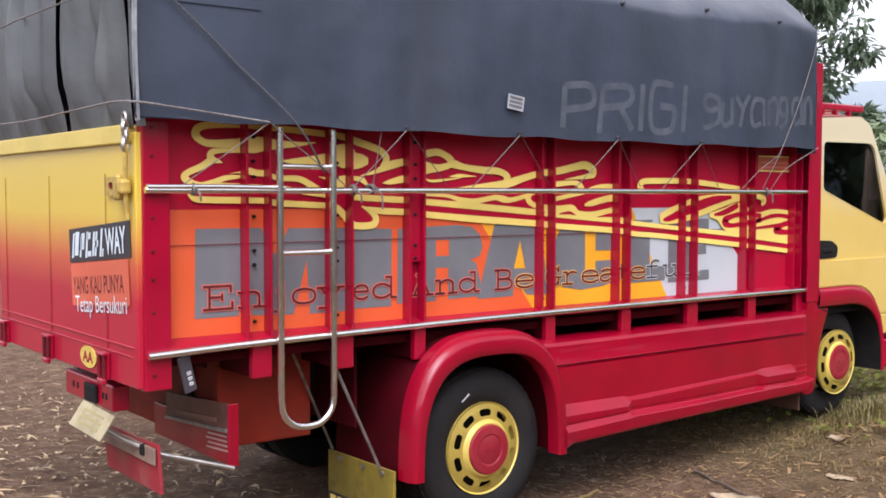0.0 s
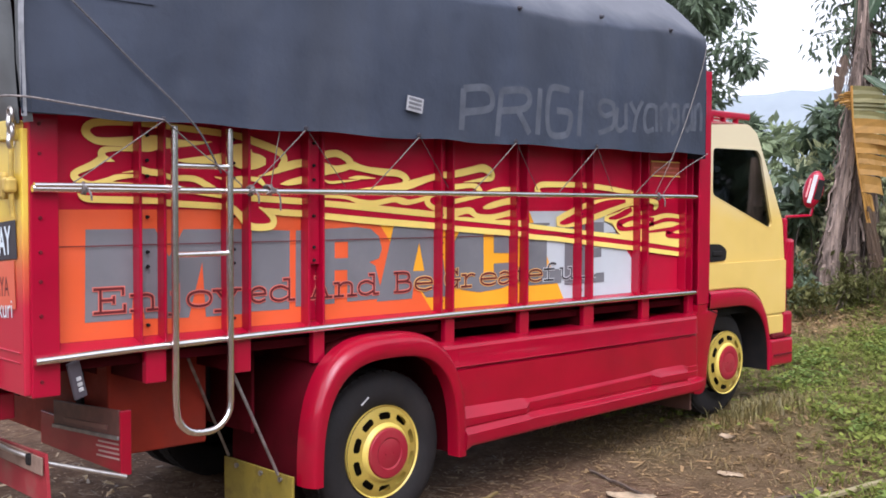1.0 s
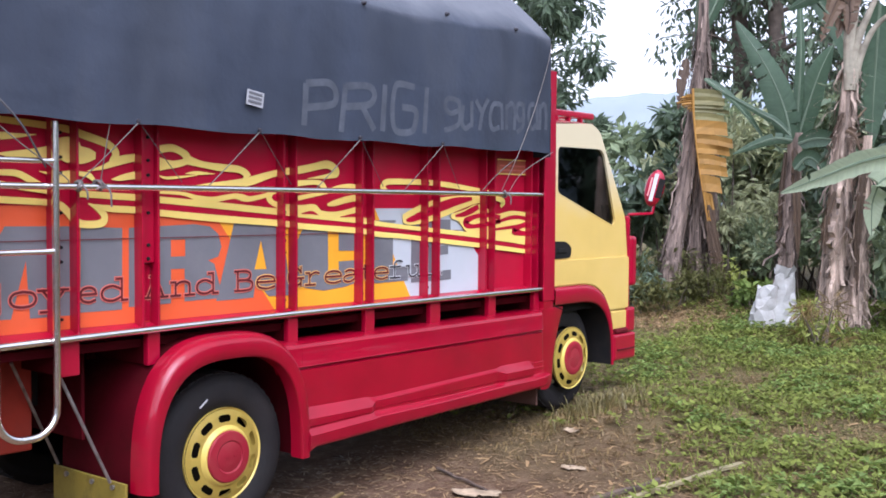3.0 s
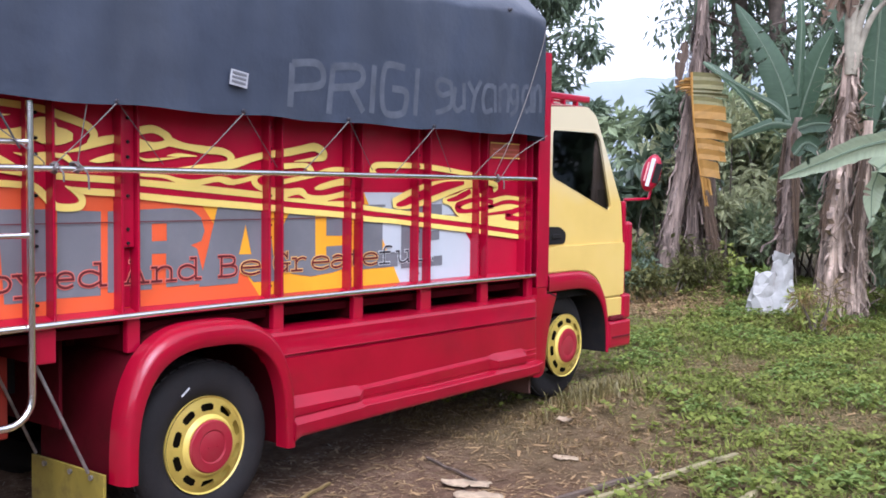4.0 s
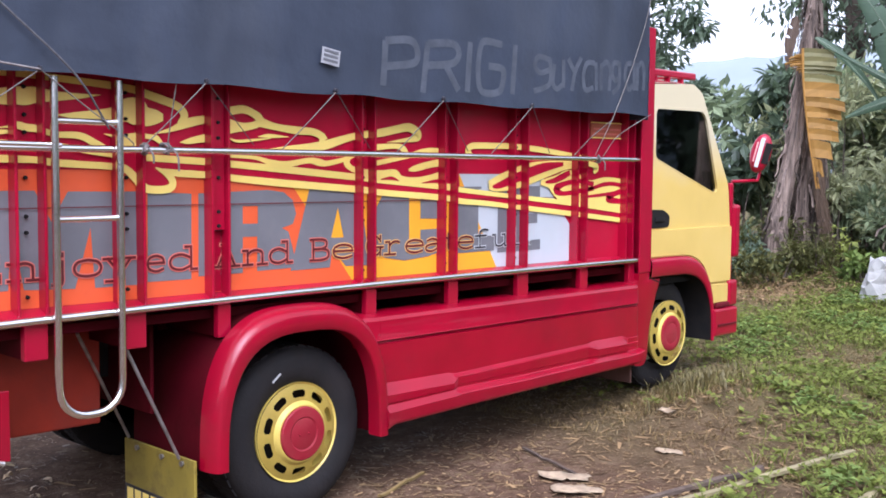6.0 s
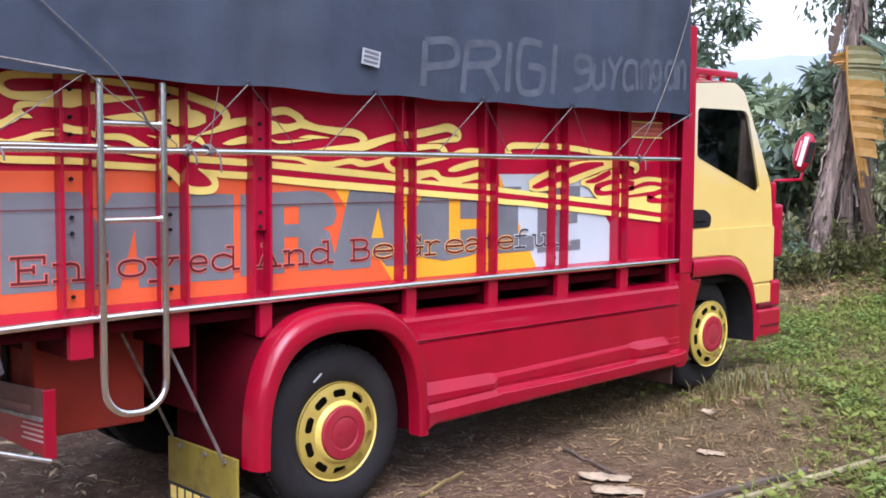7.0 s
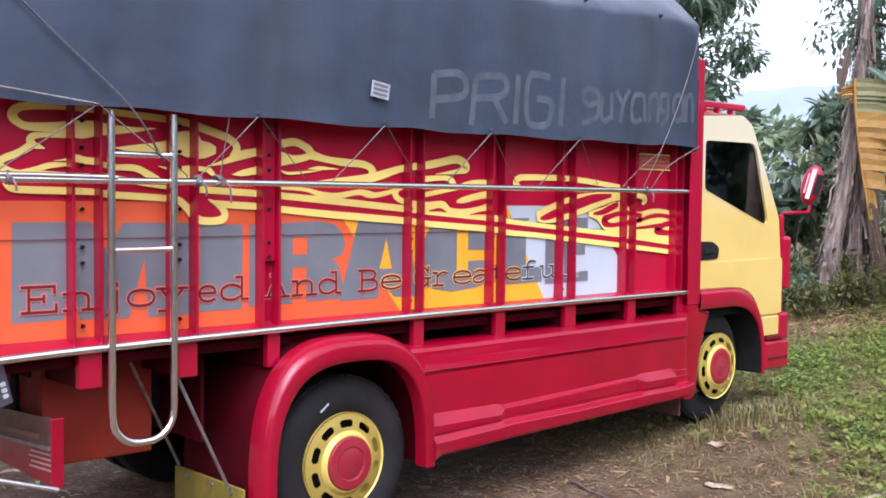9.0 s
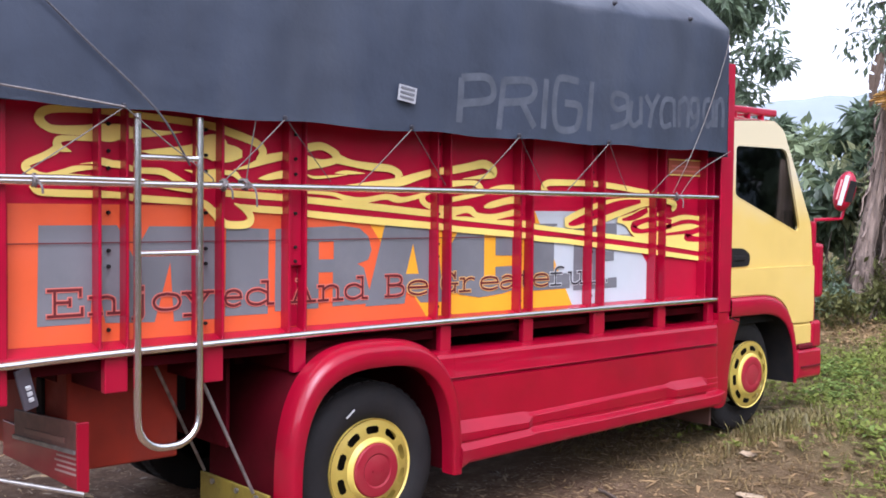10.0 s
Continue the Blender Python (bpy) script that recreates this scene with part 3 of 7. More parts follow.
GLYPH["B"] = [(0, [(0.15, 0), (0.15, 1)]), (1, [(0, 1), (0.45, 1), (0.66, 0.9), (0.66, 0.64), (0.45, 0.53), (0.15, 0.53)]), (1, [(0.15, 0.53), (0.5, 0.53), (0.74, 0.42), (0.74, 0.12), (0.5, 0), (0, 0)])]
GLYPH["G"] = [(1, [(0.72, 0.78), (0.55, 0.96), (0.35, 1), (0.12, 0.85), (0.03, 0.5), (0.12, 0.15), (0.38, 0), (0.6, 0.05), (0.74, 0.2)]), (0, [(0.74, 0.42), (0.74, 0)]), (0, [(0.48, 0.42), (0.88, 0.42)]), (0, [(0.74, 1), (0.74, 0.72)])]
GLYPH["r"] = [(0, [(0.03, 0.66), (0.2, 0.66), (0.2, 0)]), (1, [(0.2, 0.42), (0.32, 0.6), (0.5, 0.67), (0.68, 0.6)]), (0, [(0, 0), (0.46, 0)])]
GLYPH["a"] = [(1, [(0.1, 0.56), (0.3, 0.67), (0.5, 0.62), (0.57, 0.48), (0.57, 0.2), (0.6, 0.02), (0.76, 0.02)]), (1, [(0.57, 0.4), (0.28, 0.38), (0.08, 0.28), (0.07, 0.1), (0.22, 0), (0.4, 0.03), (0.57, 0.16)])]
GLYPH["t"] = [(1, [(0.28, 0.92), (0.28, 0.5), (0.28, 0.15), (0.38, 0.01), (0.55, 0.01), (0.7, 0.12)]), (0, [(0.05, 0.66), (0.62, 0.66)])]
GLYPH["f"] = [(1, [(0.28, 0), (0.28, 0.45), (0.28, 0.82), (0.38, 0.98), (0.56, 1), (0.7, 0.94)]), (0, [(0.05, 0.66), (0.58, 0.66)]), (0, [(0.05, 0), (0.54, 0)])]
GLYPH["u"] = [(1, [(0.14, 0.66), (0.14, 0.2), (0.22, 0.03), (0.4, 0), (0.62, 0.16)]), (0, [(0.48, 0.66), (0.62, 0.66), (0.62, 0), (0.78, 0)]), (0, [(0, 0.66), (0.14, 0.66)])]
GLYPH["l"] = [(0, [(0.12, 1), (0.3, 1), (0.3, 0)]), (0, [(0.02, 0), (0.58, 0)])]
GLYPH["."] = [(0, [(0.3, 0.0), (0.3, 0.09)])]


def straight_stroke(points, width, y, bm):
    for (xa, za), (xb, zb) in zip(points, points[1:]):
        y -= 0.00006
        d = Vector((xb - xa, zb - za)).normalized() * width / 2
        bm.faces.new([bm.verts.new((x, y, z)) for x, z in ((xa - d.x - d.y, za - d.y + d.x), (xa - d.x + d.y, za - d.y - d.x), (xb + d.x + d.y, zb + d.y - d.x), (xb + d.x - d.y, zb + d.y + d.x))])


def slab_letter(ch, x0, x1, z):
    """One letter between x0 and x1: an outline in the tone of its field, and the dark letter on it."""
    wide = max(px for bent, points in GLYPH[ch] for px, pz in points)
    kx, kz = (x1 - x0) / max(wide, 0.5), 0.102
    late = x0 > 1.3
    edge = PAPER if late else (PALE_AMBER if x0 > 0.2 else SALMON)
    for width, y, material, lab in ((0.021, BODY_Y - 0.0062, edge, ""), (0.0115, BODY_Y - 0.0080, INK if late else MAROON, ("black" if late else "maroon") + " painted letter " + (ch if ch != "." else "dot"))):
        bm = bmesh.new()
        for n, (bent, points) in enumerate(GLYPH[ch]):
            pts = [(x0 + px * kx, z + pz * kz) for px, pz in points]
            if bent:
                ribbon(pts, width, y - 0.0002 * n, bm, taper=False, per=5)
            else:
                straight_stroke(pts, width, y - 0.0002 * n, bm)
        part("letter", bm, material, lower_board, lab)


for text, ends in (("Enjoyed", (-1.571, -1.434, -1.401, -1.274, -1.229, -1.162, -1.129, -1.001, -0.979, -0.843, -0.787, -0.701, -0.677, -0.532)),
                   ("And", (-0.430, -0.302, -0.280, -0.142, -0.130, 0.008)), ("Be", (0.118, 0.236, 0.262, 0.399)),
                   ("Greateful..", (0.495, 0.610, 0.626, 0.735, 0.771, 0.909, 0.922, 1.056, 1.069, 1.170, 1.184, 1.312, 1.325, 1.445, 1.482, 1.620, 1.640, 1.727, 1.742, 1.79, 1.795, 1.849))):
    for ch, x0, x1 in zip(text, ends[::2], ends[1::2]):
        slab_letter(ch, x0, x1, 1.288 + 0.006 * max(0.0, x0))

# red ground of the flourish
painted("flourish_ground", [[(-0.942, 1.795), (-0.784, 1.835), (0.34, 1.821), (1.18, 1.791), (1.197, 1.637), (1.663, 1.587), (2.279, 1.531), (2.875, 1.468), (2.878, 1.403), (2.281, 1.466), (1.665, 1.526), (1.208, 1.566), (1.07, 1.584), (0.446, 1.641), (-0.022, 1.671), (-0.465, 1.711), (-0.739, 1.738), (-0.678, 1.687), (-0.683, 1.662), (-0.784, 1.662), (-0.832, 1.707), (-0.887, 1.755), (-0.942, 1.76)]], BODY_Y - 0.0092, RED_BOARD, side_board)


def brush(name, strokes, depth, material, label=""):
    """Brush strokes on the side boards, each a run of (x, z, breadth) that swells and thins."""
    bm = bmesh.new()
    for n, nodes in enumerate(strokes):
        line = spline(nodes, 6)
        last = len(line) - 1
        rows = []
        for i, p in enumerate(line):
            d = line[min(i + 1, last)] - line[max(i - 1, 0)]
            side = Vector((-d.y, d.x)).normalized() * max(p.z, 0.002) / 2
            y = BODY_Y - depth - 0.00008 * n
            rows.append([(p.x + side.x, y, p.y + side.y), (p.x - side.x, y, p.y - side.y)])
        loft(rows, bm=bm)
    return part(name, bm, material, side_board, label)


SCRIPT = []
SCRIPT.append([(-0.742, 1.891, 0.003), (-0.661, 1.911, 0.02), (-0.573, 1.944, 0.041), (-0.485, 1.963, 0.036)])
SCRIPT.append([(-0.617, 1.935, 0.028), (-0.591, 1.975, 0.039), (-0.621, 2.012, 0.036), (-0.682, 2.034, 0.037), (-0.76, 2.055, 0.036), (-0.827, 2.074, 0.033), (-0.942, 2.087, 0.031), (-1.189, 2.103, 0.028), (-1.383, 2.113, 0.03), (-1.532, 2.107, 0.031), (-1.588, 2.093, 0.035), (-1.605, 2.065, 0.04), (-1.581, 2.038, 0.032), (-1.532, 2.025, 0.033), (-1.385, 2.029, 0.046)])
SCRIPT.append([(-1.441, 2.026, 0.041), (-1.347, 2.024, 0.071), (-1.311, 2.024, 0.071), (-1.275, 2.03, 0.064), (-1.189, 2.03, 0.04), (-1.087, 2.035, 0.021), (-0.993, 2.045, 0.002)])
SCRIPT.append([(-1.381, 1.995, 0.018), (-1.476, 1.995, 0.02), (-1.524, 1.988, 0.028), (-1.537, 1.972, 0.031), (-1.533, 1.954, 0.035), (-1.577, 1.924, 0.03), (-1.643, 1.895, 0.028), (-1.659, 1.875, 0.033), (-1.639, 1.858, 0.029), (-1.589, 1.841, 0.027), (-1.488, 1.842, 0.022), (-1.383, 1.84, 0.016), (-1.275, 1.838, 0.014), (-1.201, 1.835, 0.018), (-1.074, 1.814, 0.024), (-0.928, 1.792, 0.019)])
SCRIPT.append([(-1.544, 1.958, 0.031), (-1.506, 1.949, 0.022), (-1.476, 1.941, 0.002)])
SCRIPT.append([(-1.578, 1.846, 0.013), (-1.51, 1.859, 0.023), (-1.46, 1.874, 0.024), (-1.383, 1.881, 0.014)])
SCRIPT.append([(-1.442, 1.893, 0.002), (-1.383, 1.901, 0.011), (-1.352, 1.907, 0.03), (-1.312, 1.899, 0.03), (-1.275, 1.896, 0.029), (-1.226, 1.883, 0.024), (-1.189, 1.875, 0.024), (-1.09, 1.873, 0.029), (-1.022, 1.844, 0.032), (-0.969, 1.816, 0.03), (-0.928, 1.797, 0.02)])
SCRIPT.append([(-1.644, 1.801, 0.006), (-1.611, 1.781, 0.026), (-1.533, 1.776, 0.029), (-1.383, 1.774, 0.03), (-1.275, 1.771, 0.027), (-1.189, 1.76, 0.03), (-0.928, 1.746, 0.029), (-0.882, 1.736, 0.033), (-0.846, 1.707, 0.037), (-0.809, 1.67, 0.039), (-0.775, 1.65, 0.035), (-0.704, 1.647, 0.035), (-0.663, 1.657, 0.037), (-0.654, 1.682, 0.035), (-0.672, 1.708, 0.033), (-0.704, 1.728, 0.021), (-0.739, 1.743, 0.006)])
SCRIPT.append([(-1.184, 1.955, 0.002), (-1.1, 1.954, 0.031), (-0.995, 1.958, 0.053), (-0.928, 1.968, 0.066), (-0.874, 1.985, 0.103), (-0.827, 1.982, 0.117), (-0.785, 1.964, 0.086), (-0.734, 1.964, 0.063), (-0.699, 1.963, 0.031)])
SCRIPT.append([(-0.893, 1.857, 0.054), (-0.827, 1.863, 0.059), (-0.799, 1.879, 0.024), (-0.748, 1.875, 0.023)])
SCRIPT.append([(-0.759, 1.878, 0.013), (-0.733, 1.871, 0.027), (-0.699, 1.841, 0.011)])
SCRIPT.append([(-0.982, 1.884, 0.003), (-0.926, 1.873, 0.017)])
SCRIPT.append([(-0.617, 1.856, 0.002), (-0.572, 1.862, 0.025), (-0.512, 1.874, 0.034), (-0.472, 1.88, 0.037)])
SCRIPT.append([(-0.357, 2.005, 0.039), (-0.277, 2.017, 0.037), (-0.218, 2.0, 0.037), (-0.185, 1.975, 0.045), (-0.195, 1.953, 0.034), (-0.26, 1.937, 0.037), (-0.309, 1.935, 0.048), (-0.357, 1.936, 0.071)])
SCRIPT.append([(-0.195, 1.966, 0.05), (-0.094, 1.943, 0.033), (0.027, 1.93, 0.038), (0.134, 1.925, 0.037), (0.189, 1.907, 0.04), (0.204, 1.882, 0.057)])
SCRIPT.append([(-0.194, 1.893, 0.003), (-0.127, 1.898, 0.019), (-0.014, 1.896, 0.003)])
SCRIPT.append([(-0.356, 1.881, 0.005), (-0.308, 1.869, 0.014), (-0.211, 1.877, 0.011), (-0.12, 1.887, 0.003)])
SCRIPT.append([(-0.177, 1.826, 0.008), (-0.024, 1.837, 0.03), (0.117, 1.848, 0.042), (0.226, 1.865, 0.046), (0.346, 1.897, 0.038), (0.442, 1.917, 0.035), (0.581, 1.933, 0.042), (0.695, 1.954, 0.042), (0.786, 1.969, 0.046), (0.846, 1.95, 0.049), (0.86, 1.923, 0.051), (0.813, 1.906, 0.031), (0.716, 1.894, 0.015), (0.634, 1.886, 0.003)])
SCRIPT.append([(-0.356, 1.799, 0.013), (-0.21, 1.793, 0.018), (-0.119, 1.772, 0.028), (-0.023, 1.765, 0.03), (0.111, 1.784, 0.028), (0.173, 1.776, 0.037), (0.228, 1.771, 0.028), (0.34, 1.792, 0.023), (0.416, 1.814, 0.015)])
SCRIPT.append([(0.363, 1.807, 0.041), (0.355, 1.775, 0.041), (0.383, 1.749, 0.031), (0.445, 1.732, 0.033), (0.556, 1.718, 0.042)])
SCRIPT.append([(0.496, 1.718, 0.041), (0.596, 1.718, 0.042), (0.69, 1.718, 0.049), (0.741, 1.694, 0.031), (0.847, 1.682, 0.04), (0.956, 1.688, 0.054), (1.067, 1.701, 0.077)])
SCRIPT.append([(0.554, 1.858, 0.033), (0.696, 1.867, 0.027), (0.751, 1.853, 0.037), (0.776, 1.823, 0.035)])
SCRIPT.append([(0.515, 1.768, 0.027), (0.656, 1.791, 0.024), (0.802, 1.808, 0.006)])
SCRIPT.append([(0.789, 1.823, 0.003), (0.866, 1.839, 0.022), (0.953, 1.847, 0.031), (1.033, 1.846, 0.031)])
SCRIPT.append([(1.04, 1.902, 0.035), (1.042, 1.824, 0.036)])
SCRIPT.append([(0.791, 1.74, 0.013), (0.846, 1.75, 0.035), (0.954, 1.772, 0.038), (1.065, 1.786, 0.041)])
SCRIPT.append([(1.339, 1.812, 0.006), (1.296, 1.821, 0.028), (1.258, 1.847, 0.046), (1.281, 1.876, 0.038), (1.367, 1.884, 0.036), (1.665, 1.884, 0.034), (1.876, 1.872, 0.035), (2.069, 1.854, 0.032), (2.269, 1.833, 0.032), (2.34, 1.819, 0.034)])
SCRIPT.append([(2.341, 1.79, 0.032), (2.437, 1.784, 0.034), (2.486, 1.763, 0.048), (2.457, 1.729, 0.021)])
SCRIPT.append([(1.44, 1.656, 0.052), (1.519, 1.665, 0.095), (1.66, 1.692, 0.125), (1.816, 1.726, 0.127), (1.988, 1.755, 0.096), (2.156, 1.778, 0.06), (2.283, 1.783, 0.047)])
SCRIPT.append([(1.915, 1.668, 0.028), (2.002, 1.668, 0.071), (2.103, 1.646, 0.17), (2.217, 1.646, 0.201), (2.323, 1.624, 0.164), (2.425, 1.601, 0.161), (2.608, 1.607, 0.193), (2.871, 1.583, 0.191)])
SCRIPT.append([(-0.784, 1.787, 0.03), (-0.465, 1.771, 0.032), (-0.34, 1.762, 0.032), (-0.023, 1.738, 0.035), (0.445, 1.7, 0.035), (0.585, 1.688, 0.036), (1.068, 1.65, 0.038), (1.206, 1.63, 0.029), (1.422, 1.609, 0.027), (1.663, 1.587, 0.027), (2.279, 1.531, 0.032), (2.875, 1.468, 0.039)])
SCRIPT.append([(-0.704, 1.733, 0.015), (-0.631, 1.72, 0.031), (-0.465, 1.711, 0.032), (-0.339, 1.698, 0.032), (-0.022, 1.671, 0.036), (0.446, 1.638, 0.035), (0.586, 1.622, 0.033), (1.069, 1.587, 0.034), (1.208, 1.566, 0.032), (1.423, 1.55, 0.03), (1.665, 1.526, 0.03), (2.281, 1.466, 0.032), (2.878, 1.403, 0.03)])
brush("flourish", SCRIPT, 0.0105, YELLOW_LINE, "yellow painted script of looping outlined letters")
CORES = []
CORES.append([(1.47, 1.646, 0.014), (1.529, 1.655, 0.038), (1.66, 1.692, 0.053), (1.816, 1.733, 0.061), (1.961, 1.765, 0.054), (2.133, 1.785, 0.022)])
CORES.append([(1.958, 1.671, 0.013), (2.046, 1.682, 0.033), (2.13, 1.707, 0.042), (2.203, 1.732, 0.031)])
CORES.append([(2.453, 1.656, 0.033), (2.286, 1.678, 0.029), (2.131, 1.657, 0.034), (2.065, 1.626, 0.056), (2.133, 1.6, 0.028), (2.288, 1.613, 0.03), (2.454, 1.631, 0.03)])
CORES.append([(2.335, 1.617, 0.022), (2.454, 1.634, 0.022), (2.575, 1.656, 0.027), (2.701, 1.656, 0.026), (2.869, 1.625, 0.035)])
CORES.append([(2.872, 1.552, 0.035), (2.737, 1.543, 0.033), (2.61, 1.563, 0.049), (2.703, 1.596, 0.036), (2.869, 1.625, 0.04)])
CORES.append([(2.336, 1.573, 0.014), (2.578, 1.589, 0.022), (2.703, 1.596, 0.029)])
CORES.append([(0.589, 1.691, 0.006), (0.666, 1.697, 0.018), (0.72, 1.682, 0.002)])
CORES.append([(0.891, 1.67, 0.003), (0.978, 1.679, 0.016), (1.054, 1.682, 0.028)])
for group in (CORES[:1], CORES[1:2], CORES[2:3], CORES[3:6], CORES[6:7], CORES[7:]):
    brush("flourish_core", group, 0.0150, RED_BOARD)
part("board_joint", boxed(-1.86, 2.866, BODY_Y - 0.0116, BODY_Y - 0.011, SEAM - 0.0022, SEAM + 0.0022), MAROON, lower_board, "dark open joint between boards")

# side posts: pressed channels with two flanges and bolts
POSTS = [(-1.42, -1.265), (-0.975, -0.825), (-0.518, -0.392), (0.381, 0.508), (0.990, 1.122), (1.581, 1.735), (2.191, 2.325), (2.725, 2.845)]


def side_post(x0, x1, closed=False):
    post = part("side_post", box(boxed(x0, x0 + 0.014, 0.014, BODY_Y, 1.13, 2.15, 0.003), x1 - 0.014, x1, 0.014, BODY_Y, 1.13, 2.15, 0.004), RED, truck)
    for z in (1.48, 1.545, 1.70, 1.88, 1.95, 2.06) if closed else (1.22, 1.48, 1.545, 1.70, 1.88, 1.95, 2.06):
        bm = bmesh.new()
        bmesh.ops.create_cone(bm, cap_ends=True, segments=8, radius1=0.009, radius2=0.007, depth=0.012, matrix=pose((x0 + x1) / 2, 0.036 if closed else BODY_Y - 0.016, z, 90, 0, 0))
        part("bolt", bm, BLACK, post)
    if closed:
        part("post_web", boxed(x0 + 0.016, x1 - 0.016, 0.040, BODY_Y - 0.018, 1.46, 2.15, 0.003), RED, post)
        part("post_web", boxed(x0 + 0.016, x1 - 0.016, BODY_Y - 0.0054, BODY_Y - 0.0006, 1.176, 1.455), RED, post)
    # stub of the cross bearer under the floor, its inner part coloured as shade
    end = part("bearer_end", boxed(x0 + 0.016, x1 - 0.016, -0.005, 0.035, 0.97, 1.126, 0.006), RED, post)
    part("bearer", boxed(x0 + 0.022, x1 - 0.022, 0.036, 0.5, 0.975, 1.098), SHADED_RED, end)


for x0, x1 in POSTS:
    side_post(x0 + 0.030, x1 + 0.007, -0.6 < x0 < -0.4)
# rear corner post
corner = part("corner_post", boxed(-1.875, -1.755, 0.0, 0.10, 0.965, 2.15, 0.006), RED, truck)
for z in (1.03, 1.30, 1.44, 1.56, 1.70, 1.83, 1.96, 2.08):
    bm = bmesh.new()
    bmesh.ops.create_cone(bm, cap_ends=True, segments=8, radius1=0.009, radius2=0.007, depth=0.01, matrix=pose(-1.835, -0.003, z, 90, 0, 0))
    part("bolt", bm, RED_DARK, corner)
part("corner_post", boxed(-1.875, -1.755, WIDE - 0.1, WIDE + 0.02, 0.965, 2.15, 0.006), RED, truck)
# sloping sill between board and lower rail
part("sill", loft([[(x, BODY_Y - 0.004, 1.172), (x, 0.0, 1.142), (x, 0.0, 1.128), (x, BODY_Y + 0.02, 1.128)] for x in (-1.76, 2.866)]), RED, truck, smooth=20)
part("floor_edge", boxed(-1.86, 2.90, 0.062, 0.12, 1.055, 1.099, 0.004), SHADED_RED, truck)

# polished rails
part("upper_rail", tube([(-1.875, -0.022, 1.818), (-1.25, -0.022, 1.818), (0.5, -0.022, 1.82), (2.866, -0.022, 1.818)], 0.0155, 12), STEEL, truck, "polished steel rail", smooth=40)
part("upper_rail", tube([(-1.87, -0.030, 1.832), (-1.55, -0.03, 1.834), (-1.22, -0.030, 1.830)], 0.012, 10), STEEL, truck, "polished steel rail", smooth=40)
part("lower_rail", tube(spline([(-1.87, -0.022, 1.118), (-1.25, -0.022, 1.135), (0.44, -0.022, 1.151), (2.866, -0.022, 1.146)], 4), 0.0165, 12), STEEL, truck, "polished steel rail", smooth=40)

# hooked ladder hung on the rails
LX, RX, LY = -1.255, -0.975, -0.050
ladder = thing("ladder", (-1.08, LY, 0.73), "bent stainless-steel pipe ladder hung on the truck's rails", "ladder")
u = [(LX, LY, 2.10), (LX, LY, 1.5), (LX, LY, 0.86)]
u += [(LX + 0.12 * (1 - math.cos(a)), LY, 0.85 - 0.12 * math.sin(a)) for a in (radians(d) for d in range(15, 91, 15))]
u += [(RX - 0.12 * (1 - math.cos(a)), LY, 0.85 - 0.12 * math.sin(a)) for a in (radians(d) for d in range(90, 14, -15))]
u += [(RX, LY, 0.86), (RX, LY, 1.5), (RX, LY, 2.10)]
part("frame", tube(u, 0.0165, 12), STEEL, ladder, smooth=40)
for z in (1.926, 1.534):
    part("rung", tube([(LX, LY, z), (RX, LY, z)], 0.013, 10), STEEL, ladder, smooth=40)

# tailgate: yellow running down to red
TX = -1.90


def tailgate_mat():
    m = mat("tailgate_yellow_to_red_paint", (0.68, 0.48, 0.055), 0.38, var=0.06, coat=0.2)
    nt = m.node_tree
    b = nt.nodes["Principled BSDF"]
    tc = nt.nodes.new("ShaderNodeTexCoord")
    sep = nt.nodes.new("ShaderNodeSeparateXYZ")
    nt.links.new(tc.outputs["Object"], sep.inputs[0])
    n = nt.nodes.new("ShaderNodeTexNoise")
    n.inputs["Scale"].default_value = 4.0
    nt.links.new(tc.outputs["Object"], n.inputs["Vector"])
    a = nt.nodes.new("ShaderNodeMath")
    a.operation = "MULTIPLY_ADD"
    nt.links.new(n.outputs["Fac"], a.inputs[0])
    a.inputs[1].default_value = 0.05
    nt.links.new(sep.outputs["Z"], a.inputs[2])
    mr = nt.nodes.new("ShaderNodeMapRange")
    mr.inputs["From Min"].default_value, mr.inputs["From Max"].default_value = 1.0, 2.0
    nt.links.new(a.outputs[0], mr.inputs["Value"])
    r = nt.nodes.new("ShaderNodeValToRGB")
    for p, c in ((0.36, (0.42, 0.012, 0.034)), (0.52, (0.54, 0.10, 0.04)), (0.68, (0.64, 0.36, 0.055)), (0.74, (0.66, 0.47, 0.06))):
        e = r.color_ramp.elements.new(p)
        e.color = (*c, 1)
    r.color_ramp.elements[0].color = (0.40, 0.010, 0.034, 1)
    r.color_ramp.elements[-1].color = (0.66, 0.47, 0.06, 1)
    nt.links.new(mr.outputs[0], r.inputs["Fac"])
    nt.links.new(r.outputs[0], b.inputs["Base Color"])
    return m


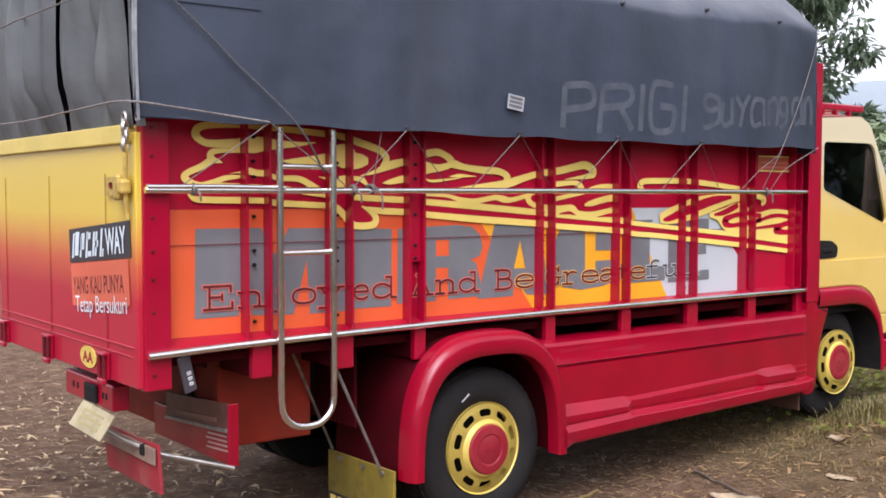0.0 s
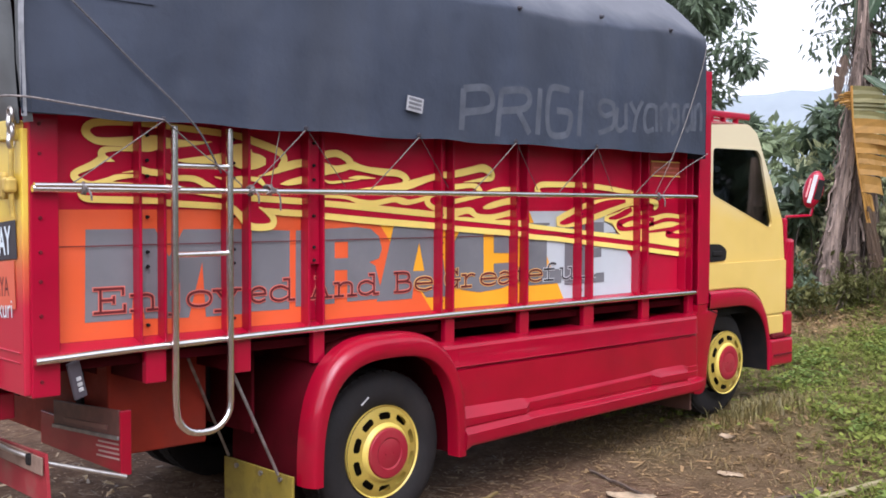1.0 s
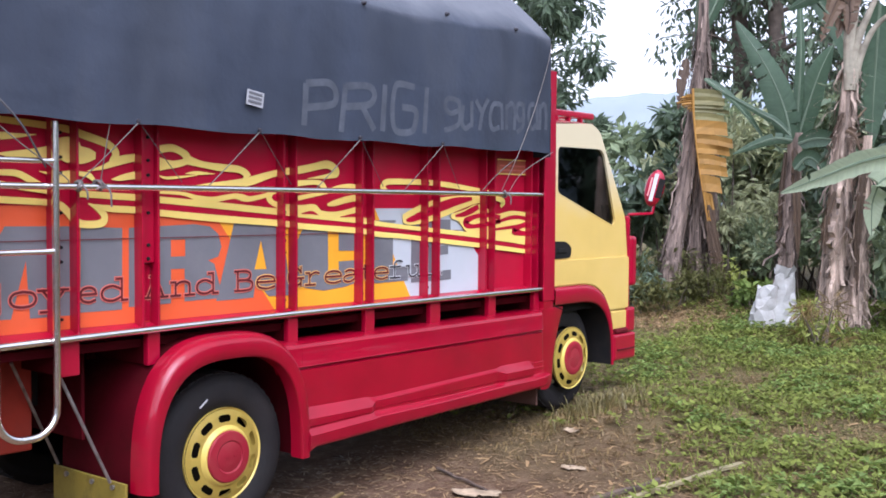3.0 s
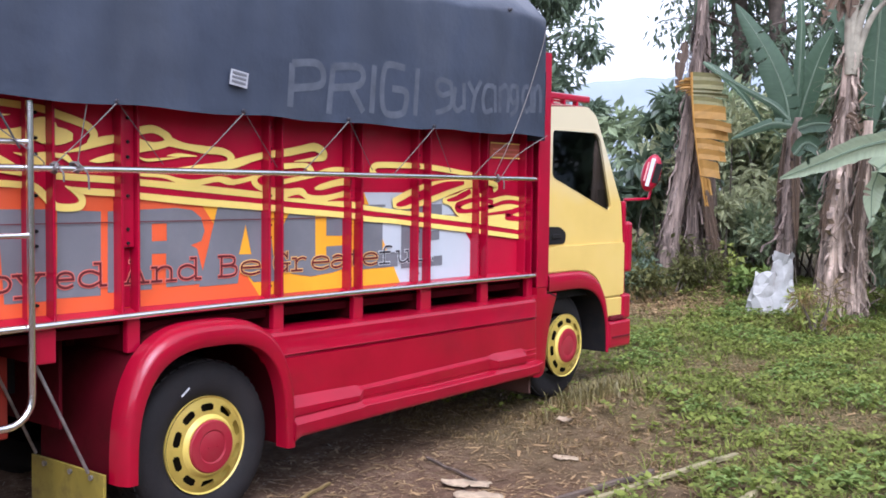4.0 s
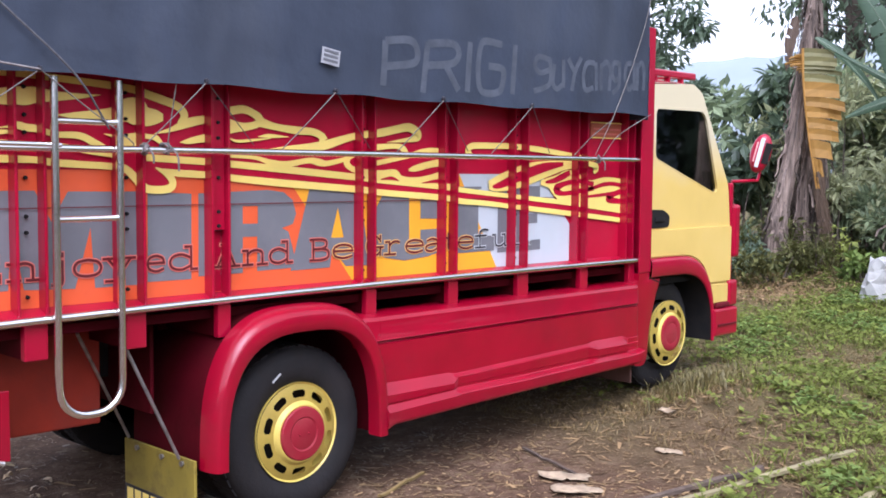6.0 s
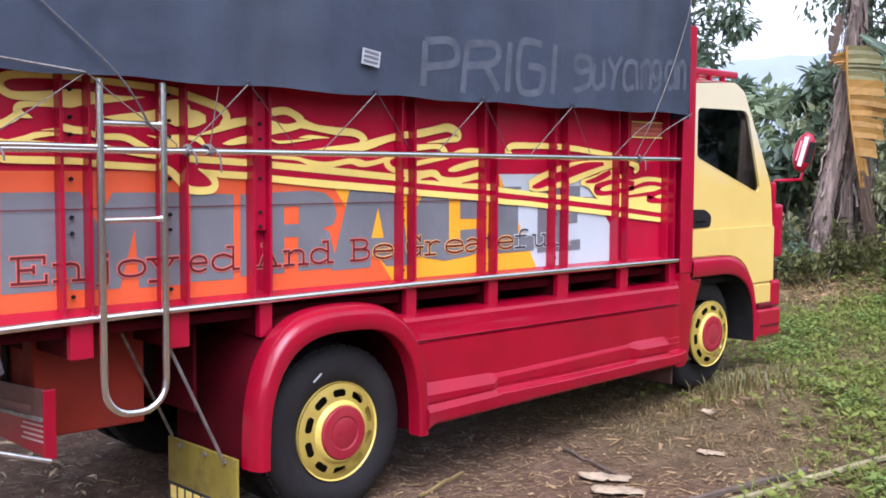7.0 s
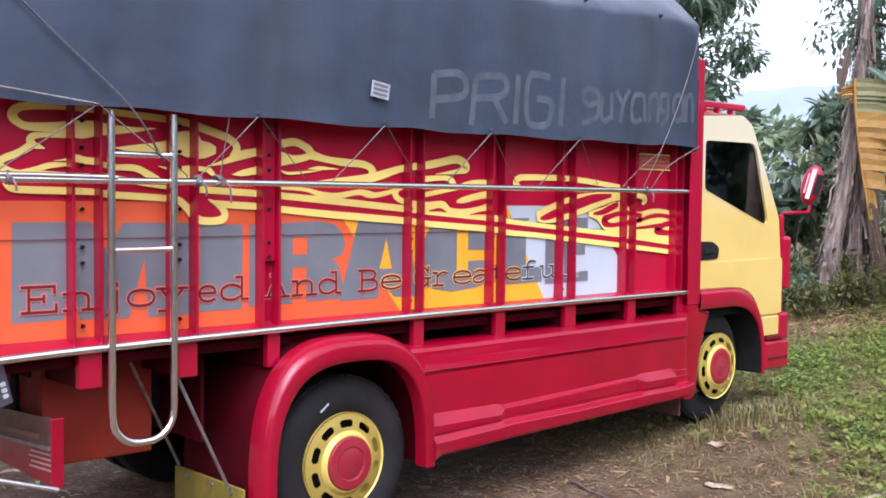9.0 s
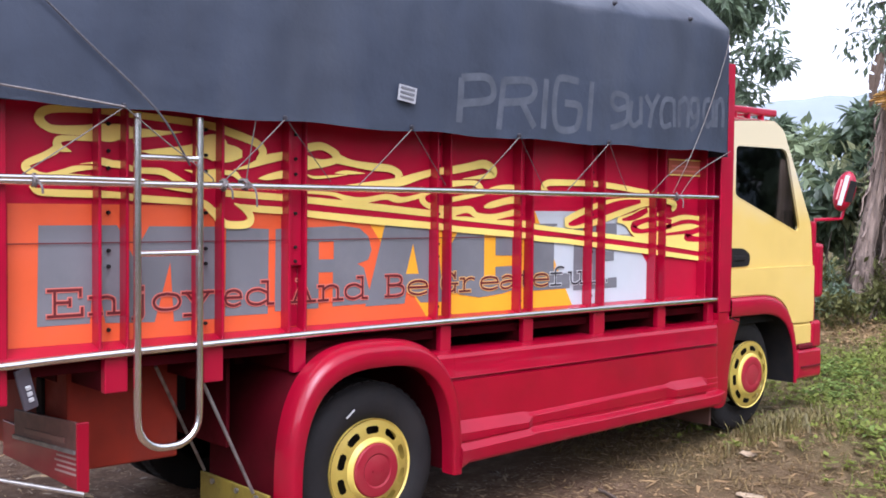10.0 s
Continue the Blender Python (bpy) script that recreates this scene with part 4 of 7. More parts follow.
TAIL = tailgate_mat()
tailgate = part("tailgate", boxed(TX, TX + 0.035, 0.02, WIDE - 0.02, 0.975, 2.06, 0.006), TAIL, truck, "tailgate painted yellow fading down to red")
part("top_bar", boxed(TX - 0.022, TX + 0.05, 0.06, WIDE - 0.05, 2.015, 2.095, 0.006), YELLOW, tailgate)
for y in (0.36, 1.13, 1.88):
    part("rib", boxed(TX - 0.003, TX - 0.0005, y - 0.008, y + 0.008, 1.02, 1.89, 0.001, 1), TAIL, tailgate)
    # maroon strip beside the rib stands for the fold's shadow
    part("seam", boxed(TX - 0.0036, TX - 0.0031, y - 0.0035, y + 0.0035, 1.02, 1.89), MAROON, tailgate, "dark strip drawn for the shadow of the folded seam")
    hinge = part("hinge", boxed(TX - 0.020, TX - 0.001, y - 0.035, y + 0.035, 0.975, 1.10, 0.006), RED, tailgate)
    part("hinge_tab", boxed(TX - 0.040, TX - 0.0205, y - 0.045, y + 0.055, 1.085, 1.10, 0.004), RED, hinge)
    for dy in (-0.028, 0.030):
        part("hinge_pin", tube([(TX - 0.030, y + dy, 0.965), (TX - 0.030, y + dy, 1.083)], 0.010, 8), RED_DARK, hinge, smooth=40)
    part("hinge_knuckle", boxed(TX - 0.042, TX - 0.0205, y - 0.040, y + 0.040, 0.955, 0.985, 0.008), RED, hinge)
part("fold_line", boxed(TX - 0.005, TX - 0.0005, 0.05, WIDE - 0.05, 1.105, 1.111, 0.0015), TAIL, tailgate)
part("fold_line", boxed(TX - 0.006, TX - 0.0005, 0.05, WIDE - 0.05, 1.145, 1.153, 0.002), TAIL, tailgate)
latch = part("latch", plate(rounded([(-0.31, 1.795), (-0.16, 1.795), (-0.16, 1.875), (-0.31, 1.875)], 0.01), [rounded([(-0.275, 1.82), (-0.225, 1.82), (-0.225, 1.852), (-0.275, 1.852)], 0.008)], 0.0, 0.014), BRASS, tailgate, "rusty yellow-painted latch")
latch.data.transform(Matrix(((0, 1, 0, TX - 0.020), (-1, 0, 0, 0), (0, 0, 1, 0), (0, 0, 0, 1))))
part("latch_tongue", boxed(TX - 0.016, TX - 0.003, 0.12, 0.30, 1.825, 1.848, 0.004), RED_DARK, latch, "rusty tongue")
part("latch_jaw", boxed(TX - 0.050, TX - 0.006, 0.09, 0.155, 1.775, 1.885, 0.012), BRASS, latch)
part("latch_jaw", boxed(TX - 0.060, TX - 0.010, 0.03, 0.085, 1.80, 1.865, 0.014), BRASS, latch)
part("latch_rod", tube([(TX - 0.028, 0.055, 2.02), (TX - 0.030, 0.050, 1.9), (TX - 0.028, 0.055, 1.75), (TX - 0.022, 0.055, 1.70)], 0.011, 8), BRASS, latch, smooth=40)
for k in range(4):
    z = 2.115 - 0.036 * k
    ring = [(TX - 0.030 + 0.012 * math.cos(a) * (k % 2), 0.050 + 0.020 * math.cos(a) * (1 if k % 2 == 0 else 0.4), z + 0.026 * math.sin(a)) for a in (2 * math.pi * j / 12 for j in range(13))]
    part("chain_link", tube(ring, 0.009, 6), WORN_STEEL, latch, "rusty chain link", smooth=60)
# stickers on the tailgate
STICK = pose(0, 0.827, 1.474, -4.5, 0, 0)


def slab(y0, y1, z0, z1, layer, lean=0.0):
    """A thin panel on the sticker, its edges leaning; y0 and z0 from the sticker's lower corner by the hinge."""
    bm = bmesh.new()
    for x in (TX - 0.0015 * layer - 0.004, TX - 0.0015 * layer - 0.003):
        for y, z in ((y0, z0), (y1, z0), (y1 - lean * (z1 - z0), z1), (y0 - lean * (z1 - z0), z1)):
            bm.verts.new(STICK @ Vector((x, y, z)))
    v = bm.verts[:]
    bm.faces.new(v[:4])
    bm.faces.new(v[7:3:-1])
    for k in range(4):
        n = (k + 1) % 4
        bm.faces.new((v[k], v[n], v[4 + n], v[4 + k]))
    return bm


part("sticker", slab(-0.765, 0.0, 0.0, 0.158, 1), INK, tailgate, "black sticker with pale slanting lettering")
part("sticker", slab(-0.73, -0.01, -0.205, -0.006, 0.9), mat("orange_sticker", (0.60, 0.115, 0.06), 0.5, stain=(0.5, 0.16, 0.09), amount=0.5, sscale=6), tailgate, "faded orange sticker with dark lettering")
PALE_PRINT = mat("pale_blue_white_print", (0.60, 0.68, 0.72), 0.5, var=0.1)
for y, w, z0, z1 in ((-0.035, 0.018, 0.02, 0.135), (-0.07, 0.05, 0.03, 0.14), (-0.14, 0.02, 0.02, 0.12), (-0.155, 0.045, 0.055, 0.13), (-0.215, 0.022, 0.015, 0.135), (-0.245, 0.045, 0.02, 0.045), (-0.245, 0.045, 0.10, 0.13), (-0.305, 0.02, 0.02, 0.13), (-0.335, 0.05, 0.06, 0.09), (-0.335, 0.022, 0.02, 0.13), (-0.40, 0.02, 0.015, 0.14), (-0.43, 0.014, 0.015, 0.05)):
    part("lettering_bar", slab(y - w, y, z0, z1, 2.2, 0.25), PALE_PRINT, tailgate)
words("WAY", "letter", PALE_PRINT, tailgate, rear_pose(TX - 0.0078, 0.827 - 0.475, 1.474 + 0.022 + 0.040) @ pose(0, 0, 0, 0, 0, 4.5) @ Matrix.Shear("XY", 4, (0.12, 0)), 0.16, 0.24, offset=0.004)
words("YANG KAU PUNYA", "letter", MAROON, tailgate, rear_pose(TX - 0.0062, 0.785, 1.328) @ pose(0, 0, 0, 0, 0, 4.5), 0.115, 0.64, offset=0.001)
words("Tetap Bersukuri", "letter", PALE_PRINT, tailgate, rear_pose(TX - 0.0062, 0.755, 1.245) @ pose(0, 0, 0, 0, 0, 4.0) @ Matrix.Shear("XY", 4, (0.34, 0)), 0.112, 0.64, offset=0.0)
bm = bmesh.new()
bmesh.ops.create_cone(bm, cap_ends=True, segments=28, radius1=0.075, radius2=0.072, depth=0.006, matrix=pose(TX - 0.004, 0.60, 1.048, 0, 90, 0) @ Matrix.Diagonal((0.68, 1.4, 1, 1)))
emblem = part("emblem", bm, YELLOW, tailgate, "round yellow emblem with red letters")
words("AA", "letter", RED, emblem, rear_pose(TX - 0.0085, 0.668, 1.024), 0.072, 0.135, offset=0.002)

# front bulkhead
part("bulkhead", boxed(2.905, 2.970, -0.03, WIDE + 0.03, 0.98, 2.70, 0.008), RED, truck)
part("bulkhead_edge", boxed(2.835, 2.974, -0.045, -0.031, 1.06, 2.70, 0.004), RED, truck)
bm = bmesh.new()
for k in range(14):
    z = 2.2 + 0.035 * k
    box(bm, 2.9705, 2.975, -0.03, 0.01, z, z + 0.018)
part("bulkhead_rivets", bm, RED_DARK, truck)


def arch(cx, z0, a, b, n, inner_a, inner_b, y_face, y_back, lo, hi, steps=28, lead=0.0, outer=None):
    """A mudguard band swept over a squared ellipse; lead carries its last end straight on backwards."""
    section = outer or [(0.0, y_back), (0.0, y_face + 0.010), (0.04, y_face + 0.002), (0.10, y_face - 0.002), (0.45, y_face - 0.006), (0.72, y_face - 0.006), (0.83, y_face), (0.91, y_face + 0.012), (0.97, y_face + 0.030), (1.0, y_face + 0.056), (0.995, y_back)]
    rows = []
    for i in range(steps + 1):
        t = radians(lo + (hi - lo) * i / steps)
        c, s = math.cos(t), math.sin(t)
        ex = lambda r, v: r * math.copysign(abs(v) ** (2 / n), v)
        xo, zo = cx + ex(a, c), z0 + ex(b, s)
        xi, zi = cx + ex(inner_a, c), z0 + ex(inner_b, s)
        q = lambda k: (xi + (xo - xi) * k, zi + (zo - zi) * k)
        rows.append([(q(k)[0], y, q(k)[1]) for k, y in section])
    if lead:
        rows.append([(x - lead, y, z) for x, y, z in rows[-1]])
    return loft(rows)


# rear mudguard
ROLLED = [(0.0, -0.05), (0.0, -0.126), (0.03, -0.136), (0.09, -0.141), (0.36, -0.143), (0.62, -0.141), (0.70, -0.137), (0.79, -0.126), (0.88, -0.110), (0.95, -0.090), (0.99, -0.066), (1.0, -0.040), (1.0, -0.022)]
guard = part("mudguard", arch(-0.05, 0.385, 0.537, 0.712, 2.9, 0.455, 0.588, -0.135, -0.062, 0, 180, 40, outer=ROLLED), SKIRT_RED, truck, smooth=32)
part("mudguard_liner", arch(-0.05, 0.385, 0.533, 0.706, 2.9, 0.50, 0.66, -0.020, 0.56, 0, 180, 30), SHADED_RED, guard, "grimy red mudguard liner darkened to its shade", smooth=50)
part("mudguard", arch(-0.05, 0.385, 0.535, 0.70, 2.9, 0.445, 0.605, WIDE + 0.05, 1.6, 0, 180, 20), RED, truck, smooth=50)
part("splash_wall", boxed(-0.70, -0.68, 0.20, 1.8, 0.62, 1.05, 0.006), SHADED_RED, truck)
# flap yellow is darkened to carry its shade, and stained with dirt
flap = part("mud_flap", boxed(-0.628, -0.612, -0.04, 0.57, 0.12, 0.435, 0.003), mat("shaded_dirty_yellow_rubber", (0.22, 0.163, 0.016), 0.75, var=0.25, stain=(0.09, 0.06, 0.02), amount=0.9, sscale=5), truck, "dirty yellow mud flap darkened to its shade, with black lettering bars")
part("flap_band", boxed(-0.631, -0.6285, -0.035, 0.565, 0.12, 0.215), INK, flap)
for k in range(8):
    y = 0.54 - 0.072 * k
    part("lettering_bar", boxed(-0.634, -0.6315, y - 0.052, y, 0.135, 0.20), YELLOW_LINE, flap)
for y in (0.05, 0.22, 0.44):
    bm = bmesh.new()
    bmesh.ops.create_cone(bm, cap_ends=True, segments=8, radius1=0.014, radius2=0.011, depth=0.014, matrix=pose(-0.634, y, 0.41, 0, 90, 0))
    part("bolt", bm, DULL_STEEL, flap)
part("stay_rod", tube([(-0.93, 0.02, 0.99), (-0.66, 0.03, 0.44)], 0.008, 8), DULL_STEEL, truck)
part("stay_rod", tube([(-1.05, 0.20, 1.03), (-0.645, 0.50, 0.455)], 0.008, 8), DULL_STEEL, truck)

# side skirt between the axles
SX0, SX1 = 0.45, 2.75
# stations along the skirt: x; upper ledge: back, front, reach, foot; lower ledge: back, front; hem
STATIONS = [(0.45, 0.642, 0.592, 0.044, 0.546, 0.535, 0.506, 0.412), (0.50, 0.641, 0.591, 0.044, 0.546, 0.535, 0.507, 0.432), (0.95, 0.634, 0.588, 0.044, 0.556, 0.546, 0.522, 0.444),
            (1.00, 0.624, 0.612, 0.022, 0.566, 0.550, 0.528, 0.446), (1.56, 0.637, 0.624, 0.022, 0.568, 0.548, 0.529, 0.458), (2.20, 0.653, 0.640, 0.022, 0.574, 0.559, 0.542, 0.468),
            (2.26, 0.664, 0.622, 0.046, 0.575, 0.560, 0.543, 0.469), (2.58, 0.664, 0.622, 0.046, 0.576, 0.560, 0.543, 0.474), (2.64, 0.645, 0.610, 0.004, 0.585, 0.562, 0.546, 0.475), (2.70, 0.645, 0.611, 0.003, 0.585, 0.563, 0.548, 0.474), (2.75, 0.645, 0.612, 0.002, 0.585, 0.563, 0.560, 0.490)]


def skirt_row(x):
    for a, b in zip(STATIONS, STATIONS[1:]):
        if x <= b[0]:
            k = (x - a[0]) / (b[0] - a[0])
            back, front, reach, foot, back2, front2, hem = [p + (q - p) * k for p, q in zip(a[1:], b[1:])]
            break
    upper = [(0.10, 1.00), (-0.045, 0.996), (-0.076, 0.988), (-0.087, 0.970), (-0.092, 0.876), (-0.095, 0.870), (-0.090, 0.864), (-0.074, 0.859), (-0.076, 0.853), (-0.087, 0.847)]
    lower = [(-0.092, back + 0.004), (-0.096, back), (-0.093 - reach, front + 0.004), (-0.096 - reach, front - 0.002), (-0.095 - reach, foot + 0.004), (-0.092 - reach, foot), (-0.094 - 0.9 * reach, foot - 0.006), (-0.094 - 0.9 * reach, back2 + 0.002), (-0.098 - 0.9 * reach, back2 - 0.002),
             (-0.156, front2 + 0.003), (-0.160, front2 - 0.003), (-0.156, hem + 0.018), (-0.148, hem + 0.004), (-0.136, hem), (0.10, hem)]
    return [(x, y, z) for y, z in upper + lower]


skirt_x = sorted({SX0 + (SX1 - SX0) * i / 24 for i in range(25)} | {st[0] for st in STATIONS})
skirt_rows = [skirt_row(x) for x in skirt_x]
for i in range(1, 7):
    a = radians(15 * i)
    skirt_rows.append([(SX1 + 0.045 * math.sin(a), y + (-0.04 - y) * (1 - math.cos(a)) if y < -0.04 else y, z + 0.03 * (1 - math.cos(a)) if z < 0.52 else z) for _, y, z in skirt_row(SX1)])
skirt = part("side_skirt", loft(skirt_rows, caps=True), SKIRT_RED, truck, smooth=24)
# upright leg between the skirt and the front wheel, rounded at its foot
LEG = [(0.425, 2.86, 2.895), (0.431, 2.81, 2.925), (0.447, 2.79, 2.946), (0.475, 2.78, 2.960), (0.53, 2.775, 2.968), (0.61, 2.775, 2.975), (0.69, 2.775, 2.990), (0.76, 2.78, 3.009), (0.83, 2.79, 3.031), (0.89, 2.80, 3.053), (0.94, 2.81, 3.076), (0.98, 2.82, 3.097), (1.006, 2.83, 3.097), (1.008, 2.835, 2.974), (1.058, 2.835, 2.974)]
rows = []
for z, xl, xr in LEG:
    rows.append([(xl, 0.0, z), (xl, -0.045, z), (xl + 0.5 * (xr - xl), -0.0455, z), (xr - 0.020, -0.0445, z), (xr - 0.008, -0.040, z), (xr - 0.001, -0.030, z), (xr + 0.002, 0.0, z), (xr + 0.002, 0.12, z)])
leg = part("mudguard_leg", loft(rows, caps=True), SKIRT_RED, truck, smooth=40)
part("leg_seam", loft([[(2.985, -0.0465, 1.018), (3.085, -0.0465, 0.984)], [(2.985, -0.0465, 1.008), (3.085, -0.0465, 0.976)]]), BLACK, leg)
rows = []
for x, back in ((0.345, 0.012), (0.38, 0.003), (0.42, 0.0), (0.449, 0.0)):
    rows.append([(x, y + back, z) for _, y, z in skirt_row(0.45)[:10]] + [(x, -0.088 + back, 0.83), (x, 0.0, 0.83)])
part("skirt_end", loft(rows, caps=True), SKIRT_RED, skirt, smooth=24)
part("side_skirt", boxed(SX0, SX1, WIDE - 0.02, WIDE + 0.08, 0.45, 0.98, 0.02), RED, truck)


# wheels
def annulus(rings, segments, y_of, skip=None):
    bm = bmesh.new()
    vs = [[bm.verts.new((r * math.cos(2 * math.pi * k / segments), y_of[i], r * math.sin(2 * math.pi * k / segments))) for k in range(segments)] for i, r in enumerate(rings)]
    for i in range(len(rings) - 1):
        for k in range(segments):
            if skip and skip(i, k):
                continue
            j = (k + 1) % segments
            bm.faces.new((vs[i][k], vs[i][j], vs[i + 1][j], vs[i + 1][k]))
    return bm


def turned(profile, segments=56):
    """A solid of revolution round the y axis from (radius, y) pairs."""
    rows = [[(r * math.cos(a), y, r * math.sin(a)) for r, y in profile] for a in (2 * math.pi * k / segments for k in range(segments + 1))]
    bm = loft(rows)
    bmesh.ops.remove_doubles(bm, verts=bm.verts[:], dist=1e-5)
    return bm


def moved(bm, m):
    bm.transform(m)
    return bm


def wheel(cx, cy, cz, flip=1, tyre_in=0.0, spin=0.0, twin=False, size=1.0, proud=1.0):
    m = pose(cx, cy, cz, 0, spin, 0) @ Matrix.Diagonal((size, flip * proud, size, 1))
    slots = lambda i, k: (i in (2, 3) and 3 <= k % 16 <= 12) or (i in (1, 4) and 4 <= k % 16 <= 11)
    face = annulus([0.236, 0.210, 0.205, 0.192, 0.180, 0.175, 0.148], 160, [0.0, -0.012, -0.014, -0.017, -0.019, -0.020, -0.024], slots)
    bmesh.ops.solidify(face, geom=face.faces[:], thickness=0.012)
    disc = part("wheel", moved(face, m), YELLOW, truck, "wheel with slotted yellow disc and red hub cap", smooth=35)
    part("rim_edge", moved(turned([(0.236, 0.004), (0.246, -0.006), (0.243, 0.02), (0.225, 0.05)]), m), YELLOW, disc, smooth=50)
    part("hub_collar", moved(turned([(0.158, -0.022), (0.151, -0.030), (0.145, -0.040), (0.139, -0.044), (0.128, -0.042)]), m), YELLOW, disc, smooth=35)
    cap = part("hub_cap", moved(turned([(0.133, -0.040), (0.132, -0.051), (0.126, -0.056), (0.085, -0.060), (0.077, -0.055), (0.069, -0.058), (0.0, -0.062)]), m), DUSTY_RED, disc, "dusty red hub cap", smooth=30)
    for dx in (-0.027, 0.027):
        bm = bmesh.new()
        bmesh.ops.create_cone(bm, cap_ends=True, segments=8, radius1=0.007, radius2=0.005, depth=0.01, matrix=pose(dx, -0.061, 0, 90, 0, 0))
        part("cap_bolt", moved(bm, m), DUSTY_RED, cap)
    part("brake_drum", moved(turned([(0.0, 0.06), (0.215, 0.06), (0.225, 0.10)], 32), m), BLACK, disc)
    for n in range(2 if twin else 1):
        y = tyre_in + 0.27 * n
        prof = [(0.243, y + 0.012), (0.262, y - 0.004), (0.315, y - 0.016), (0.365, y - 0.010), (0.398, y + 0.008), (0.414, y + 0.030), (0.420, y + 0.06), (0.420, y + 0.15), (0.412, y + 0.185), (0.37, y + 0.21), (0.26, y + 0.20), (0.24, y + 0.18)]
        tyre = part("tyre", moved(turned(prof, 64), m), RUBBER, disc, smooth=50)
        lug = bmesh.new()
        for k in range(46):
            t = 2 * math.pi * k / 46
            for s in (0, 1):
                box(lug, -0.020, 0.020, y + 0.035 + 0.085 * s, y + 0.105 + 0.075 * s, 0.414, 0.4225)
                bmesh.ops.rotate(lug, verts=lug.verts[-8:], cent=(0, 0, 0), matrix=Matrix.Rotation(t + 0.06 * s, 3, "Y"))
        part("tread", moved(lug, m), RUBBER, tyre)
    return disc


rear_wheel = wheel(-0.02, 0.0, 0.46, twin=True)
part("chalk_mark", moved(boxed(-0.03, 0.03, -0.021, -0.017, -0.004, 0.004), pose(-0.155, 0.0, 0.745, 0, -38, 0)), PAPER, rear_wheel)
wheel(3.275, 0.005, 0.605, tyre_in=0.12, spin=11, size=0.94, proud=0.62)
wheel(-0.02, WIDE - 0.0, 0.46, flip=-1, twin=True)
wheel(3.275, WIDE - 0.005, 0.605, flip=-1, tyre_in=0.075, size=0.94)

# chassis
for y in (0.62, 1.38):
    part("chassis_rail", boxed(-1.40, 4.0, y - 0.035, y + 0.035, 0.74, 0.96, 0.006), BLACK, truck)
part("axle", tube([(-0.02, 0.25, 0.46), (-0.02, 1.8, 0.46)], 0.07, 12), BLACK, truck, smooth=40)
part("axle", tube([(3.27, 0.25, 0.58), (3.27, 1.8, 0.58)], 0.05, 12), BLACK, truck, smooth=40)
part("engine", boxed(3.1, 4.0, 0.55, 1.45, 0.55, 1.05, 0.05), BLACK, truck)
part("fuel_tank", boxed(0.85, 1.9, 0.15, 0.55, 0.55, 0.95, 0.05), BLACK, truck)
for x in (-1.34, -0.9, -0.46, 0.44, 1.05, 1.65, 2.25, 2.85):
    part("cross_bearer", boxed(x - 0.05, x + 0.05, 0.45, WIDE - 0.1, 0.96, 1.06, 0.006), SHADED_RED, truck)
# orange box and splash boards behind the rear axle
part("tool_box", boxed(-1.385, -0.87, 0.34, 1.7, 0.585, 1.05, 0.01), mat("faded_orange_steel", (0.22, 0.020, 0.008), 0.6, var=0.2, stain=(0.16, 0.03, 0.02), amount=0.7, sscale=4, spec=0.25), truck, "faded orange steel box under the bed")
beam = part("tail_beam", boxed(-1.86, -1.78, 0.42, 1.06, 0.81, 0.93, 0.008), RED, truck)
for y in (0.50, 0.54, 0.88, 0.94):
    part("bolt_hole", boxed(-1.8615, -1.8602, y - 0.012, y + 0.012, 0.855, 0.885), BLACK, beam)
part("tow_bracket", boxed(-1.88, -1.8605, 0.60, 0.75, 0.82, 0.91, 0.01), BLACK, beam)
FADED_PRINT = mat("faded_pinkish_print", (0.42, 0.27, 0.25), 0.6, var=0.2)
# rear step with its lamp board, ending in an upright flange
BOARD = pose(-1.428, 0.46, 0.757, -3.8, 0, 0)
tail_plate = part("tail_plate", boxed(-1.424, -1.408, 0.115, 1.0, 0.555, 0.72, 0.004), SKIRT_RED, truck)
part("end_flange", boxed(-1.445, -1.392, 0.100, 0.1135, 0.555, 0.845, 0.004), SKIRT_RED, tail_plate)
stop = part("lamp_board", moved(boxed(-0.014, 0.0, -0.340, 0.345, -0.066, 0.066, 0.005), BOARD), mat("clear_grimy_lamp", (0.105, 0.042, 0.034), 0.45, var=0.3, scale=20), truck, "grimy lamp board")
part("lamp_ridge", moved(boxed(-0.020, -0.0145, -0.23, 0.21, -0.030, -0.008), BOARD), mat("grimy_lamp_ridge", (0.16, 0.075, 0.06), 0.45, var=0.3), stop)
part("lamp_ridge", moved(boxed(-0.024, -0.0145, -0.340, 0.345, -0.066, -0.050), BOARD), DULL_STEEL, stop)
for k in range(4):
    part("lettering_bar", moved(boxed(-0.004, -0.001, -0.30, -0.10 + 0.022 * (k % 2), -0.096 - 0.022 * k, -0.088 - 0.022 * k), pose(-1.4245, 0.46, 0.757, -3.8, 0, 0)), FADED_PRINT, tail_plate)
part("bumper_pipe", tube([(-1.91, 0.72, 0.74), (-1.90, 0.55, 0.735), (-1.85, 0.30, 0.70), (-1.75, 0.14, 0.655), (-1.42, 0.10, 0.55)], 0.011, 10), WORN_STEEL, truck, smooth=40)
